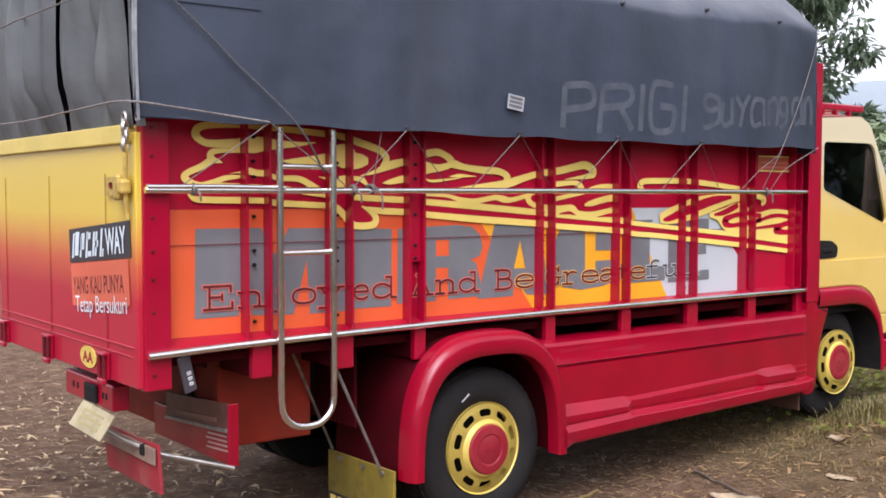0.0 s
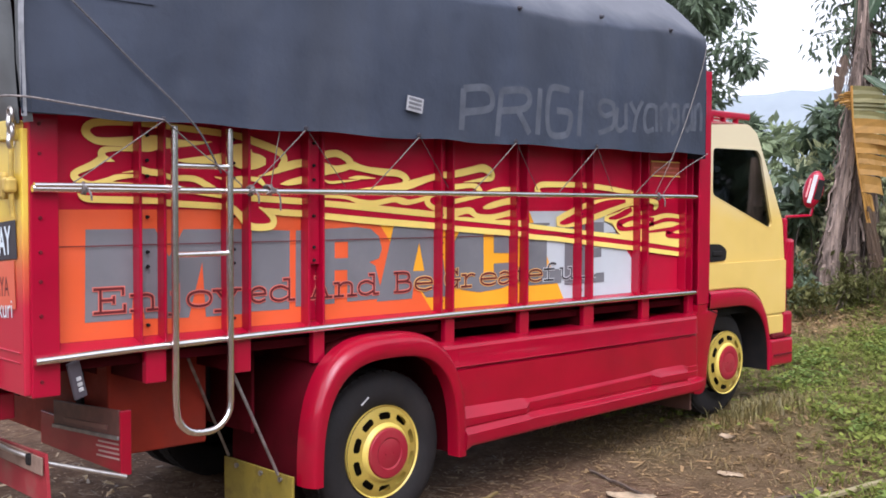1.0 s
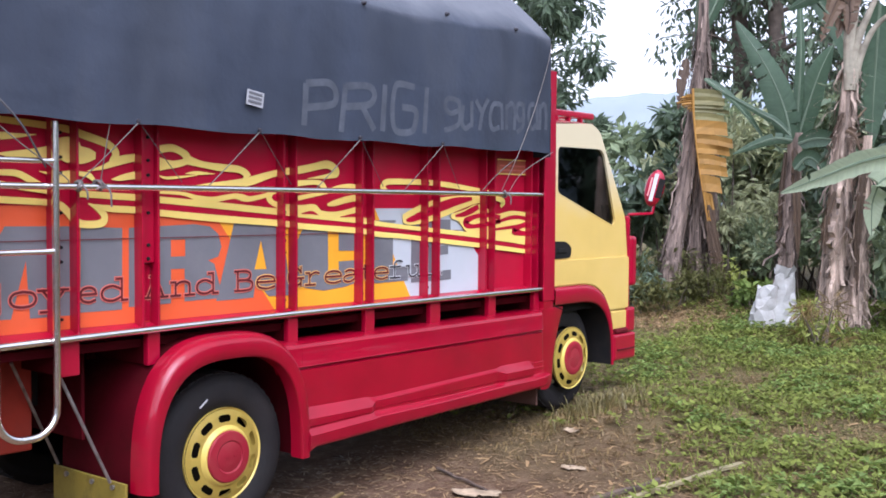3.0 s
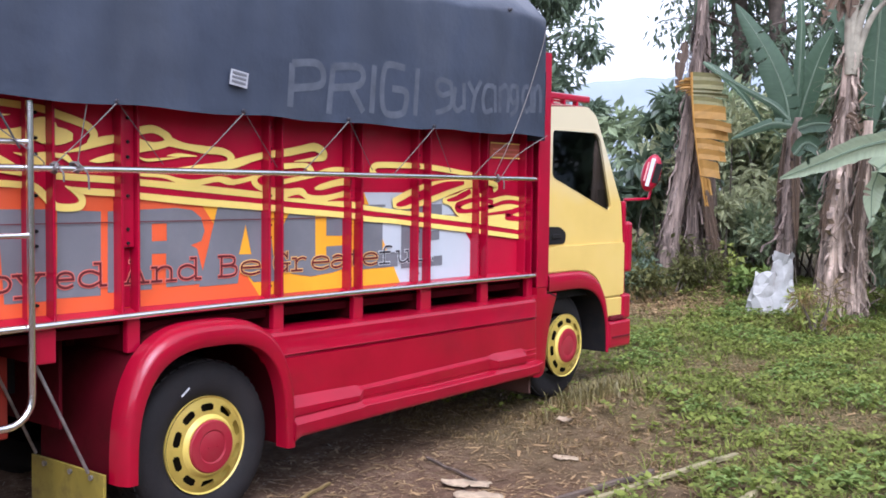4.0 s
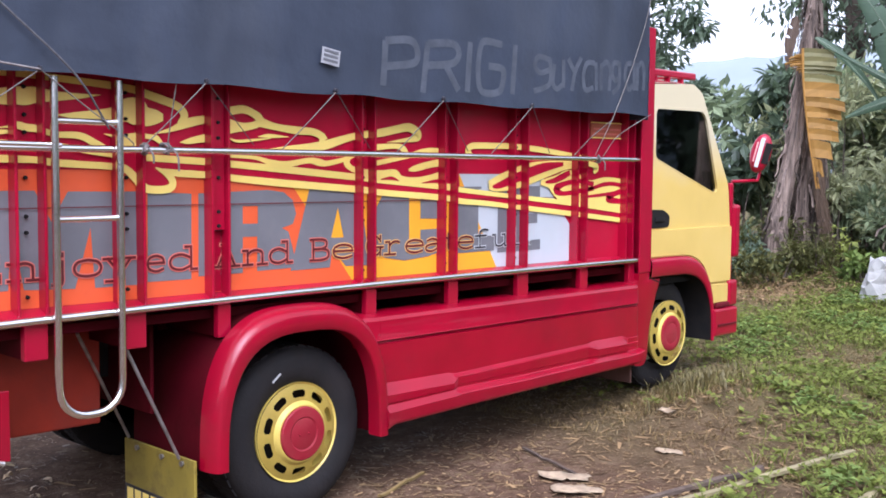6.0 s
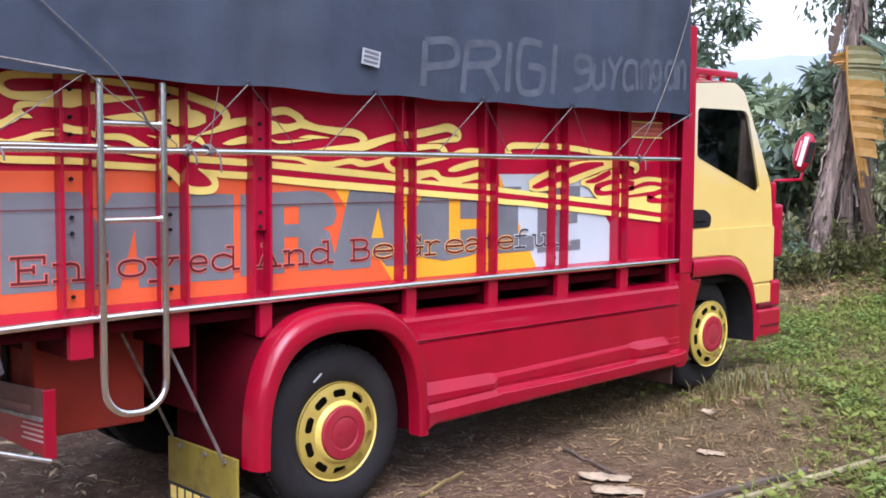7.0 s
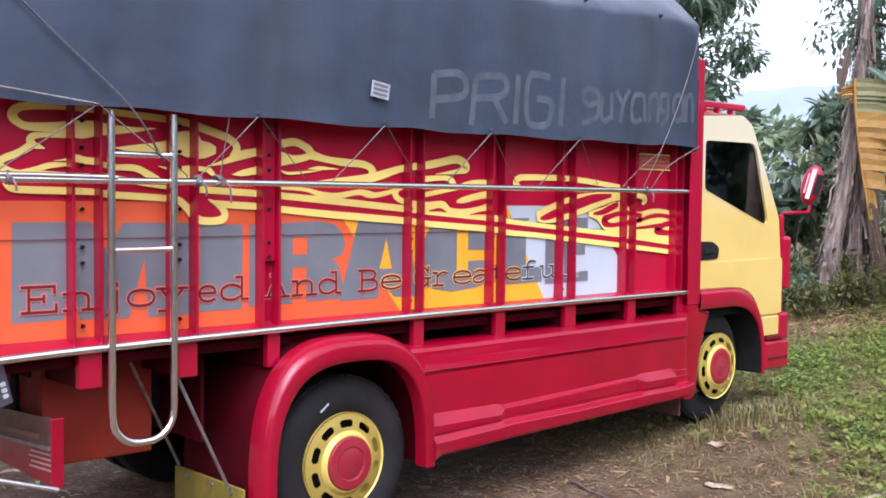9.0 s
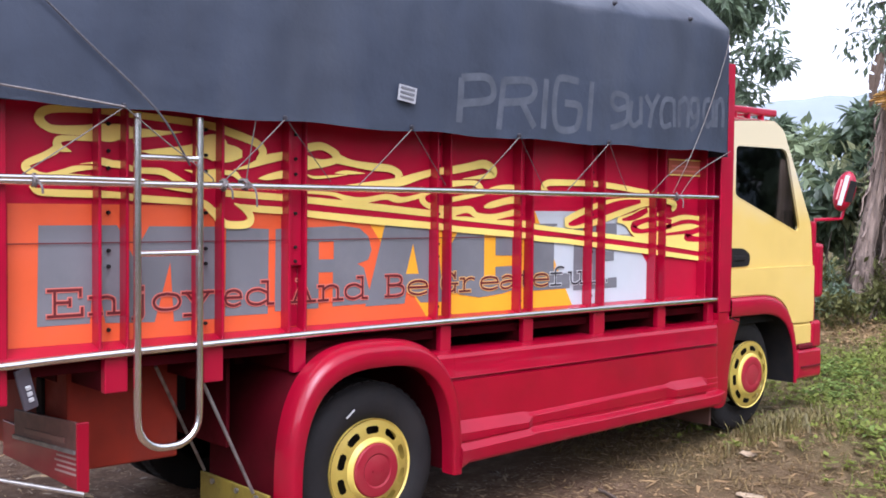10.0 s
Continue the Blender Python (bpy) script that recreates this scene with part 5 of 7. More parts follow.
flap2 = part("rear_flap", loft([[(-1.80, 0.70, 0.70), (-1.80, 0.07, 0.715), (-1.79, 0.06, 0.50), (-1.79, 0.69, 0.50)], [(-1.785, 0.70, 0.70), (-1.785, 0.07, 0.715), (-1.775, 0.06, 0.50), (-1.775, 0.69, 0.50)]], closed=True, caps=True), mat("faded_red_flap", (0.26, 0.016, 0.024), 0.6, var=0.25, stain=(0.22, 0.12, 0.085), amount=0.8, sscale=6), truck, "faded red rear flap")
PLATE = pose(-1.955, 0.43, 0.785, 5, 33, 6)
part("flap_strip", boxed(-1.812, -1.802, 0.075, 0.69, 0.625, 0.70, 0.003), mat("weathered_tan_board", (0.20, 0.13, 0.095), 0.8, var=0.3, stain=(0.09, 0.06, 0.045), amount=0.6, sscale=8), flap2, "weathered tan strip")
part("pipe_clamp", boxed(-1.825, -1.785, 0.175, 0.215, 0.650, 0.70, 0.010), BLACK, truck, "black pipe clamp")
plate_bm = moved(boxed(-0.004, 0.004, -0.17, 0.17, -0.062, 0.062, 0.002), PLATE)
number_plate = part("number_plate", plate_bm, mat("faded_cream_plate", (0.34, 0.29, 0.17), 0.6, var=0.25, stain=(0.18, 0.14, 0.07), amount=0.8, sscale=14), truck, "faded number plate hanging crooked")
for k in range(3):
    part("lettering_bar", moved(boxed(-0.0065, -0.0045, -0.10, 0.10, -0.035 + 0.030 * k, -0.024 + 0.030 * k), PLATE), mat("faded_plate_ink", (0.30, 0.24, 0.10), 0.6), number_plate)
part("side_lamp", moved(boxed(-0.030, 0.030, -0.010, 0.010, -0.09, 0.085, 0.008), pose(-1.675, 0.03, 1.02, 12, -18, 0)), mat("grey_lamp_plastic", (0.085, 0.075, 0.09), 0.45, var=0.2), truck, "black side lamp bracket")
for k in range(3):
    part("lamp_lens", moved(boxed(-0.006, 0.016, -0.0145, -0.0102, -0.055 + 0.026 * k, -0.038 + 0.026 * k, 0.004), pose(-1.675, 0.03, 1.02, 12, -18, 0)), PAPER, truck)
part("front_flap", boxed(2.86, 2.88, 0.03, 0.40, 0.30, 0.56, 0.003), mat("brown_rubber_flap", (0.12, 0.055, 0.04), 0.8, var=0.3, stain=(0.06, 0.04, 0.03), amount=0.6, sscale=6), truck, "mud-brown rubber flap")

# ---- cab ----
CY = -0.02
outline = rounded([(2.975, 1.06), (2.975, 2.33), (3.50, 2.36), (3.625, 2.30), (4.02, 1.64), (4.075, 1.20), (4.075, 0.755), (3.785, 0.765), (3.745, 0.88), (3.64, 1.0), (3.48, 1.06)], 0.04)
window = rounded([(3.035, 1.835), (3.035, 2.168), (3.63, 2.172), (3.685, 2.125), (3.862, 1.62), (3.83, 1.585)], 0.04)
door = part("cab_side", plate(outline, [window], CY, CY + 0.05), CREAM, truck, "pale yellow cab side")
bmw = bmesh.new()
plate([(x + (3.45 - x) * -0.035, z + (1.92 - z) * -0.045) for x, z in window], [window], CY - 0.0025, CY + 0.002, bmw)
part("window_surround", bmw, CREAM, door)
part("window_pane", plate([(x + (3.45 - x) * -0.01, z + (1.9 - z) * -0.01) for x, z in window], [], CY + 0.014, CY + 0.020), TINT, door, "dark tinted pane")
bm = plate(rounded([(2.98, 1.338), (4.06, 1.338), (4.06, 0.93), (3.77, 0.93), (3.71, 1.02), (3.60, 1.10), (3.42, 1.13), (2.98, 1.13)], 0.02), [], CY - 0.014, CY - 0.0005)
bmesh.ops.bevel(bm, geom=[e for e in bm.edges if all(abs(v.co.y - (CY - 0.014)) < 1e-6 for v in e.verts) and len(e.link_faces) == 2 and e.calc_face_angle(0) > 0.5], offset=0.008, segments=2, affect="EDGES")
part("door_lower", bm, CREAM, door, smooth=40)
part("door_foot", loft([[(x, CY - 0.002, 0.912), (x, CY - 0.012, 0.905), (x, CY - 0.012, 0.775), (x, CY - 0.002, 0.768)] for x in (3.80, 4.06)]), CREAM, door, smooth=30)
part("door_handle", plate(rounded([(2.985, 1.352), (2.985, 1.482), (3.14, 1.478), (3.222, 1.435), (3.21, 1.358)], 0.03), [], CY - 0.008, CY - 0.001), BLACK, door, "black recessed handle")
part("handle_grip", boxed(3.03, 3.15, CY - 0.016, CY - 0.007, 1.395, 1.43, 0.006), BLACK, door)
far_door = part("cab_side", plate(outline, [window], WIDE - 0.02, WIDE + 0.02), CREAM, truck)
part("window_pane", plate([(x + (3.45 - x) * -0.01, z + (1.9 - z) * -0.01) for x, z in window], [], WIDE - 0.004, WIDE + 0.002), TINT, far_door, "dark tinted pane")
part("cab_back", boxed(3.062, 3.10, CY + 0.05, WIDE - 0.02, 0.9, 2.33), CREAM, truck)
roof_rows = []
for x, drop in ((2.97, 0.0), (3.2, -0.012), (3.45, -0.012), (3.58, 0.02), (3.64, 0.075)):
    roof_rows.append([(x, y, 2.33 - drop + 0.095 * (1 - abs((y - 1.0) / 1.05) ** 3.5)) for y in [CY + 0.002 + (WIDE - CY) * k / 20 for k in range(21)]])
part("roof", loft(roof_rows), PALE_CREAM, truck, smooth=60)
part("windscreen", loft([[(3.635, y, 2.29), (4.03, y, 1.63)] for y in (CY + 0.05, WIDE - 0.03)]), TINT, truck)
part("cab_front", boxed(4.03, 4.09, CY + 0.04, WIDE - 0.03, 0.76, 1.64, 0.02), CREAM, truck)
part("dashboard", boxed(3.72, 3.98, CY + 0.08, WIDE - 0.06, 1.20, 1.60, 0.04), BLACK, truck)
part("cab_floor", boxed(3.12, 3.98, CY + 0.06, WIDE - 0.04, 0.95, 1.30), BLACK, truck)
part("steering_wheel", tube([(3.62 + 0.10 * math.sin(a), 1.50 + 0.19 * math.cos(a), 1.66 + 0.16 * math.sin(a)) for a in (2 * math.pi * k / 24 for k in range(25))], 0.014, 8), BLACK, truck, smooth=60)
part("cab_lining", boxed(3.11, 3.58, CY + 0.07, WIDE - 0.05, 2.27, 2.31, 0.01), BLACK, truck)
part("cab_lining", boxed(3.105, 3.125, CY + 0.07, WIDE - 0.05, 1.30, 2.27), BLACK, truck)
# seat backs seen through the tinted pane
for y in (0.45, 1.45):
    part("seat_back", boxed(3.16, 3.30, y - 0.24, y + 0.24, 1.5, 2.02, 0.05), BLACK, truck)
part("corner_panel", boxed(4.08, 4.17, CY - 0.03, CY + 0.10, 1.10, 1.50, 0.025), RED, truck)
part("corner_trim", boxed(4.055, 4.10, CY - 0.004, CY + 0.06, 0.92, 1.66, 0.012), RED, truck)
front_guard = part("front_mudguard", arch(3.295, 0.50, 0.515, 0.660, 2.9, 0.494, 0.518, CY - 0.032, CY - 0.022, 0, 90, 24, lead=0.326), RED, truck, smooth=50)
part("mudguard_liner", arch(3.295, 0.50, 0.50, 0.60, 2.9, 0.497, 0.525, CY - 0.020, 0.40, 0, 90, 18, lead=0.30), BLACK, front_guard, smooth=50)
part("wheel_housing", boxed(2.99, 3.86, 0.34, 0.37, 0.5, 1.15), BLACK, truck)
bumper = part("bumper", boxed(3.815, 4.155, CY - 0.035, WIDE + 0.03, 0.52, 0.73, 0.02), RED, truck)
part("bumper_corner", boxed(4.03, 4.15, CY - 0.03, WIDE + 0.02, 0.735, 0.93, 0.02), RED, bumper)
part("bumper_face", boxed(3.86, 4.04, CY - 0.03, CY + 0.2, 0.735, 0.77, 0.01), RED_DARK, bumper)
part("bumper_step", boxed(3.86, 4.12, CY - 0.045, CY - 0.034, 0.60, 0.612), RED_DARK, bumper)
# mirror
mirror = part("mirror_arm", tube([(4.10, 0.0, 1.67), (4.20, -0.05, 1.675), (4.31, -0.10, 1.68), (4.33, -0.115, 1.78)], 0.013, 8), RED, truck, smooth=40)
head = turned([(0.0, -0.035), (0.06, -0.035), (0.085, -0.02), (0.09, 0.0), (0.085, 0.02), (0.0, 0.025)], 24)
MM = pose(4.32, -0.115, 1.885, 0, 0, -50) @ pose(0, 0, 0, 0, 14, 0) @ Matrix.Diagonal((0.86, 1.2, 1.70, 1))
part("mirror_head", moved(head, MM), RED, mirror, "oval mirror with red and white stripes", smooth=50)
part("mirror_stripe", moved(boxed(-0.038, -0.002, -0.0375, -0.0352, -0.066, 0.066, 0.001), MM), PAPER, mirror)
part("mirror_stripe", moved(boxed(-0.064, -0.050, -0.0375, -0.0352, -0.045, 0.045, 0.001), MM), mat("pink_stripe", (0.7, 0.3, 0.3), 0.4), mirror)
part("mirror_glass", moved(boxed(0.012, 0.072, -0.0375, -0.0352, -0.044, 0.050, 0.001), MM), BLACK, mirror, "dark mirror glass")
# roof rack
rack = part("roof_rack", boxed(3.03, 3.60, 0.02, 0.07, 2.395, 2.445, 0.012), RED, truck, "red roof rack")
part("rack_bar", boxed(3.03, 3.50, 1.90, 1.95, 2.395, 2.445, 0.012), RED, rack)
for x in (3.08, 3.24, 3.46):
    part("rack_bar", boxed(x - 0.02, x + 0.02, 0.05, 1.92, 2.40, 2.44, 0.01), RED, rack)
for x in (3.10, 3.26, 3.43):
    part("rack_foot", boxed(x - 0.012, x + 0.012, 0.025, 0.065, 2.35, 2.40, 0.004), RED, rack)
part("rack_base", boxed(3.03, 3.55, 0.0, 0.06, 2.335, 2.362, 0.008), RED, rack)


# ---- tarpaulin ----
TARP_FOLDS = [(-0.112, 2.10), (-0.111, 2.16), (-0.112, 2.30), (-0.113, 2.45), (-0.112, 2.60), (-0.110, 2.72), (-0.108, 2.80), (-0.104, 2.87)]


TARP_SIDE = [tuple(Vector(a).lerp(Vector(b), k / 4)) for a, b in zip(TARP_FOLDS, TARP_FOLDS[1:]) for k in range(4)] + [TARP_FOLDS[-1]]


def tarp_out(x, y, z):
    """How far the cloth billows out from its frame."""
    return 0.010 * noise.noise((x * 2.2, z * 1.4, y * 1.4)) + 0.005 * noise.noise((x * 6, z * 3, 3)) + 0.005 * math.sin(x * 4.3 + z * 2)


def tarp_y(x, z):
    for (ya, za), (yb, zb) in zip(TARP_SIDE, TARP_SIDE[1:]):
        if z <= zb or zb == TARP_SIDE[-1][1]:
            y = ya + (yb - ya) * (z - za) / (zb - za)
            return y - tarp_out(x, y, z)


from mathutils.bvhtree import BVHTree


def onto_tarp(ob, lift):
    bm = bmesh.new()
    bm.from_mesh(ob.data)
    bmesh.ops.triangulate(bm, faces=bm.faces[:])
    for _ in range(5):
        long = [e for e in bm.edges if e.calc_length() > 0.014]
        if long:
            bmesh.ops.subdivide_edges(bm, edges=long, cuts=1)
            bmesh.ops.triangulate(bm, faces=bm.faces[:])
    for v in bm.verts:
        hit = CLOTH.ray_cast(Vector((v.co.x, -1.0, v.co.z)), Vector((0, 1, 0)))[0]
        v.co.y = (hit.y if hit else tarp_y(v.co.x, v.co.z)) - lift
    bm.to_mesh(ob.data)
    bm.free()
    return ob


def tarpaulin():
    X0, X1 = -1.95, 2.805
    section = [(y, z) for y, z in TARP_SIDE] + [(-0.095, 2.885), (-0.03, 2.955), (0.035, 3.02), (0.178, 3.135), (0.30, 3.215), (0.45, 3.27), (0.70, 3.31), (1.02, 3.33)]
    left = [(2.1 - y - 0.02, z) for y, z in section[-2::-1]]
    prof = section + left
    bm = bmesh.new()
    rows = []
    nx = 200
    for i in range(nx + 1):
        x = X0 + (X1 - X0) * i / nx
        row = []
        for k, (y, z) in enumerate(prof):
            w = tarp_out(x, y, z)
            sag = -0.012 * (1 - math.cos((x - 0.865) * 2 * math.pi / 0.735)) * max(0, 1 - abs(z - 3.0) / 0.25)
            low = (0.006 * math.sin(x * 8.55 - 1.0) + 0.006 * noise.noise((x * 5, 1, 1)) + 0.012 * (abs(x - 0.6) / 2.4) ** 2) if k in (0, len(prof) - 1) else 0
            out = -1 if y < 1 else 1
            row.append((x, y + out * w * (1 if z < 2.95 else 0.4), z + low + (w if z > 2.95 else 0) + sag + (0.04 * min(1, max(0, (x - 1.6) / 0.8)) if z > 2.8 else 0)))
        rows.append(row)
    loft(rows, bm=bm)
    # back curtain with hanging folds, front curtain
    curtains = []
    for x, bulge in ((X0, -1), (X1, 0.4)):
        rows = []
        ny = 190
        for j in range(ny + 1):
            t = j / ny
            y = prof[0][0] + (prof[-1][0] - prof[0][0]) * t
            top = 2.10
            for (ya, za), (yb, zb) in zip(prof, prof[1:]):
                if ya <= y <= yb + 1e-9 and yb > ya:
                    top = za + (zb - za) * (y - ya) / (yb - ya)
                    break
            if t < 0.02 or t > 0.98:
                top = 2.55
            row = []
            for k in range(13):
                z = 2.10 + (top - 2.10) * k / 12
                f = 0.055 * noise.noise((y * 5.0, z * 0.7, 7)) + 0.026 * math.sin(y * 16 + 1.6 * math.sin(z * 2)) + 0.045 * noise.noise((y * 12, z * 1.8, 2))
                pleat = -0.20 * (0.35 * math.exp(-((y - 0.42 + 0.28 * (z - 2.1)) / 0.05) ** 2) + 0.3 * math.exp(-((y - 0.30 - 0.22 * (z - 2.1)) / 0.05) ** 2)) if bulge < 0 else 0
                tuck = max(0.0, 1 - (z - 2.10) / 0.22) if bulge < 0 else 0.0
                row.append((x + bulge * (0.03 + f) * (1 - tuck) - 0.7 * pleat * (1 - 0.6 * tuck) + 0.045 * tuck, y, z - 0.02 * (k == 0)))
            rows.append(row)
        sheet = bmesh.new()
        slits = [0.005, 0.79] if bulge < 0 else []
        run = []
        for row in rows:
            if any(abs(row[6][1] - s + 0.012 * math.sin(5 * row[6][1])) < 0.017 for s in slits):
                if len(run) > 1:
                    loft(run, bm=sheet)
                run = []
            else:
                run.append(row)
        loft(run, bm=sheet)
        curtains.append(sheet)
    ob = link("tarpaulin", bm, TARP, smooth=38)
    part("back_curtain", curtains[0], PALE_TARP, ob, "pale grey canvas back curtain hanging in folds", smooth=60)
    part("front_curtain", curtains[1], TARP, ob, smooth=60)
    s = ob.modifiers.new("thickness", "SOLIDIFY")
    s.thickness, s.use_rim = 0.004, False
    return tagged(ob, "charcoal canvas tarpaulin stretched over the truck bed", "tarpaulin")


tarp = tarpaulin()
cloth_mesh = bmesh.new()
cloth_mesh.from_mesh(tarp.data)
CLOTH = BVHTree.FromBMesh(cloth_mesh)
# faded hand-painted words on the canvas, letter by letter
CANVAS_WORDS = []
CANVAS_WORDS.append(("P", [[(0.441, 2.162), (0.451, 2.386)], [(0.451, 2.386), (0.612, 2.403), (0.669, 2.37), (0.674, 2.307), (0.614, 2.28), (0.452, 2.258)]]))
CANVAS_WORDS.append(("R", [[(0.721, 2.142), (0.751, 2.406)], [(0.751, 2.397), (0.929, 2.412), (0.982, 2.38), (0.974, 2.335), (0.918, 2.304), (0.753, 2.284)], [(0.888, 2.293), (0.986, 2.168)]]))
CANVAS_WORDS.append(("I", [[(1.074, 2.433), (1.052, 2.165)]]))
CANVAS_WORDS.append(("G", [[(1.338, 2.442), (1.206, 2.45), (1.161, 2.416), (1.14, 2.301), (1.151, 2.201), (1.203, 2.167), (1.315, 2.179), (1.348, 2.231), (1.346, 2.306), (1.232, 2.317)]]))
CANVAS_WORDS.append(("I", [[(1.449, 2.451), (1.431, 2.173)]]))
CANVAS_WORDS.append(("g", [[(1.76, 2.392), (1.656, 2.401), (1.626, 2.35), (1.674, 2.311), (1.761, 2.333)], [(1.76, 2.399), (1.768, 2.268), (1.712, 2.226), (1.62, 2.202)]]))
CANVAS_WORDS.append(("u", [[(1.803, 2.369), (1.79, 2.263), (1.828, 2.226), (1.881, 2.252)], [(1.887, 2.401), (1.892, 2.236)]]))
CANVAS_WORDS.append(("y", [[(1.93, 2.411), (1.987, 2.342)], [(2.051, 2.427), (1.998, 2.342), (1.969, 2.223)]]))
CANVAS_WORDS.append(("a", [[(2.188, 2.402), (2.107, 2.396), (2.075, 2.315), (2.1, 2.238), (2.181, 2.253)], [(2.199, 2.41), (2.217, 2.238)]]))
CANVAS_WORDS.append(("n", [[(2.258, 2.408), (2.264, 2.24)], [(2.259, 2.387), (2.318, 2.419), (2.356, 2.369), (2.348, 2.245)]]))
CANVAS_WORDS.append(("g", [[(2.452, 2.422), (2.391, 2.418), (2.374, 2.36), (2.407, 2.313), (2.455, 2.33)], [(2.458, 2.43), (2.457, 2.287), (2.385, 2.23)]]))
CANVAS_WORDS.append(("a", [[(2.603, 2.434), (2.54, 2.418), (2.53, 2.328), (2.571, 2.265), (2.621, 2.297)], [(2.628, 2.443), (2.635, 2.262)]]))
CANVAS_WORDS.append(("n", [[(2.667, 2.439), (2.667, 2.264)], [(2.668, 2.417), (2.719, 2.443), (2.741, 2.378), (2.739, 2.268)]]))
for ch, strokes in CANVAS_WORDS:
    bm = bmesh.new()
    for points in strokes:
        ribbon(points, 0.040 if ch.isupper() else 0.032, 0.0, bm, taper=False, per=6)
    onto_tarp(part("letter", bm, CHALK, tarp, "faded white painted letter " + ch), 0.0012).data.shade_smooth()
rows = [[(-1.775 + 0.397 * i / 8, 0, 2.597 + 0.26 * k / 4) for i in range(9)] for k in range(5)]
onto_tarp(part("patch", loft(rows), TARP, tarp, "sewn-on canvas patch"), 0.006)
for x in (-0.60, 0.13, 0.90, 1.64, 2.37):
    bm = bmesh.new()
    bmesh.ops.create_cone(bm, cap_ends=True, segments=10, radius1=0.016, radius2=0.008, depth=0.022, matrix=pose(x, -0.115, 2.875 + (0.04 if x > 1.6 else 0.0), 90, 0, 0))
    part("eyelet", bm, INK, tarp)
LABEL_CLOTH = mat("greyed_label_cloth", (0.34, 0.34, 0.35), 0.7, var=0.15, scale=30)
tag = part("tarp_label", moved(boxed(-0.055, 0.055, -0.002, 0.002, -0.038, 0.038), pose(0.085, -0.131, 2.275, 0, 8, 0)), LABEL_CLOTH, tarp, "small white sewn label")
for k in range(3):
    part("lettering_bar", moved(boxed(-0.045, 0.042, -0.0045, -0.0025, 0.018 - 0.022 * k, 0.030 - 0.022 * k), pose(0.085, -0.131, 2.275, 0, 8, 0)), mat("label_print", (0.12, 0.12, 0.13), 0.6), tag)
# worn pale hem down the rear corner
rows = [[(-1.952 + 0.016 * k + 0.004 * math.sin(z * 7), tarp_y(-1.945, z) - 0.010 + (0.016 if k == 0 else 0), z) for k in range(2)] for z in [2.10 + 0.04 * i for i in range(20)]]
part("hem", loft(rows), mat("worn_pale_hem", (0.20, 0.205, 0.215), 0.7, var=0.3, scale=14), tarp, "worn pale canvas hem")
EYELETS = [-1.345, -0.60, 0.125, 0.865, 1.597]
for x in EYELETS:
    bm = bmesh.new()
    bmesh.ops.create_cone(bm, cap_ends=True, segments=10, radius1=0.014, radius2=0.009, depth=0.014, matrix=pose(x, -0.125, 2.118, 90, 0, 0))
    part("eyelet", bm, INK, tarp)


# ---- ropes ----
def rope(points, r=0.0027, material=ROPE, label="grey rope lashing the tarpaulin to the rail", name="rope"):
    return tagged(link(name, tube(spline(points, 5), r, 6), material, smooth=60), label, "rope", "ropes on the tarpaulin")


for x in EYELETS[1:]:
    rope([(x, -0.128, 2.115), (x - 0.13, -0.075, 1.965), (x - 0.25, -0.030, 1.835)])
    rope([(x + 0.03, -0.105, 2.10), (x + 0.19, -0.035, 1.98), (x + 0.36, 0.035, 1.85)], 0.0020, DARK_ROPE, "thin dark rope under the tarpaulin")
rope([(-1.345, -0.128, 2.115), (-1.52, -0.07, 1.98), (-1.72, -0.030, 1.835)])
rope([(-1.345, -0.128, 2.115), (-1.15, -0.09, 1.99), (-0.93, -0.05, 1.86), (-0.90, -0.03, 1.83)])
rope([(2.80, -0.13, 2.115), (2.52, -0.075, 1.97), (2.42, -0.03, 1.835)])
rope([(2.78, -0.125, 2.86), (2.72, -0.130, 2.70), (2.56, -0.132, 2.38), (2.38, -0.13, 2.08), (2.335, -0.03, 1.84)])
rope([(2.40, -0.12, 2.07), (2.25, -0.07, 1.96), (2.12, -0.03, 1.84)])
rope([(-1.955, -0.12, 2.74), (-1.788, -0.132, 2.60), (-1.50, -0.132, 2.355), (-1.208, -0.132, 2.108), (-1.02, -0.05, 1.90)], 0.0045, DARK_ROPE, "dark rope slung across the tarpaulin")
rope([(-2.03, 1.9, 2.17), (-2.05, 1.0, 2.15), (-2.04, 0.2, 2.165), (-1.985, -0.11, 2.175), (-1.75, -0.135, 2.155), (-1.345, -0.13, 2.115)], 0.0045)
rope([(-2.03, 2.0, 2.63), (-2.045, 1.2, 2.645), (-2.04, 0.4, 2.64), (-1.99, -0.1, 2.66)], 0.0045)
rope([(-0.735, -0.10, 2.10), (-0.738, -0.06, 1.95), (-0.74, -0.03, 1.83)])


def knot(x, z, size=1.0):
    bm = bmesh.new()
    rng = random.Random(int(x * 100))
    turns = [(x + rng.uniform(-0.014, 0.014) * size, -0.022 + 0.021 * math.cos(a), z + 0.021 * math.sin(a) + rng.uniform(-0.006, 0.006)) for a in (k * 1.05 for k in range(20))]
    turns += [(x + 0.02 * size, -0.055, z - 0.02), (x + 0.028 * size, -0.05, z - 0.06 * size)]
    tube(spline(turns, 3), 0.0045, 6, bm)
    return tagged(link("rope_knot", bm, ROPE, smooth=60), "grey rope knotted round the steel rail", "rope", "ropes on the tarpaulin")


for x, z, k in ((-0.74, 1.825, 1.6), (-0.845, 1.822, 1.0), (2.38, 1.82, 1.2), (-1.66, 1.82, 0.8)):
    knot(x, z, k)
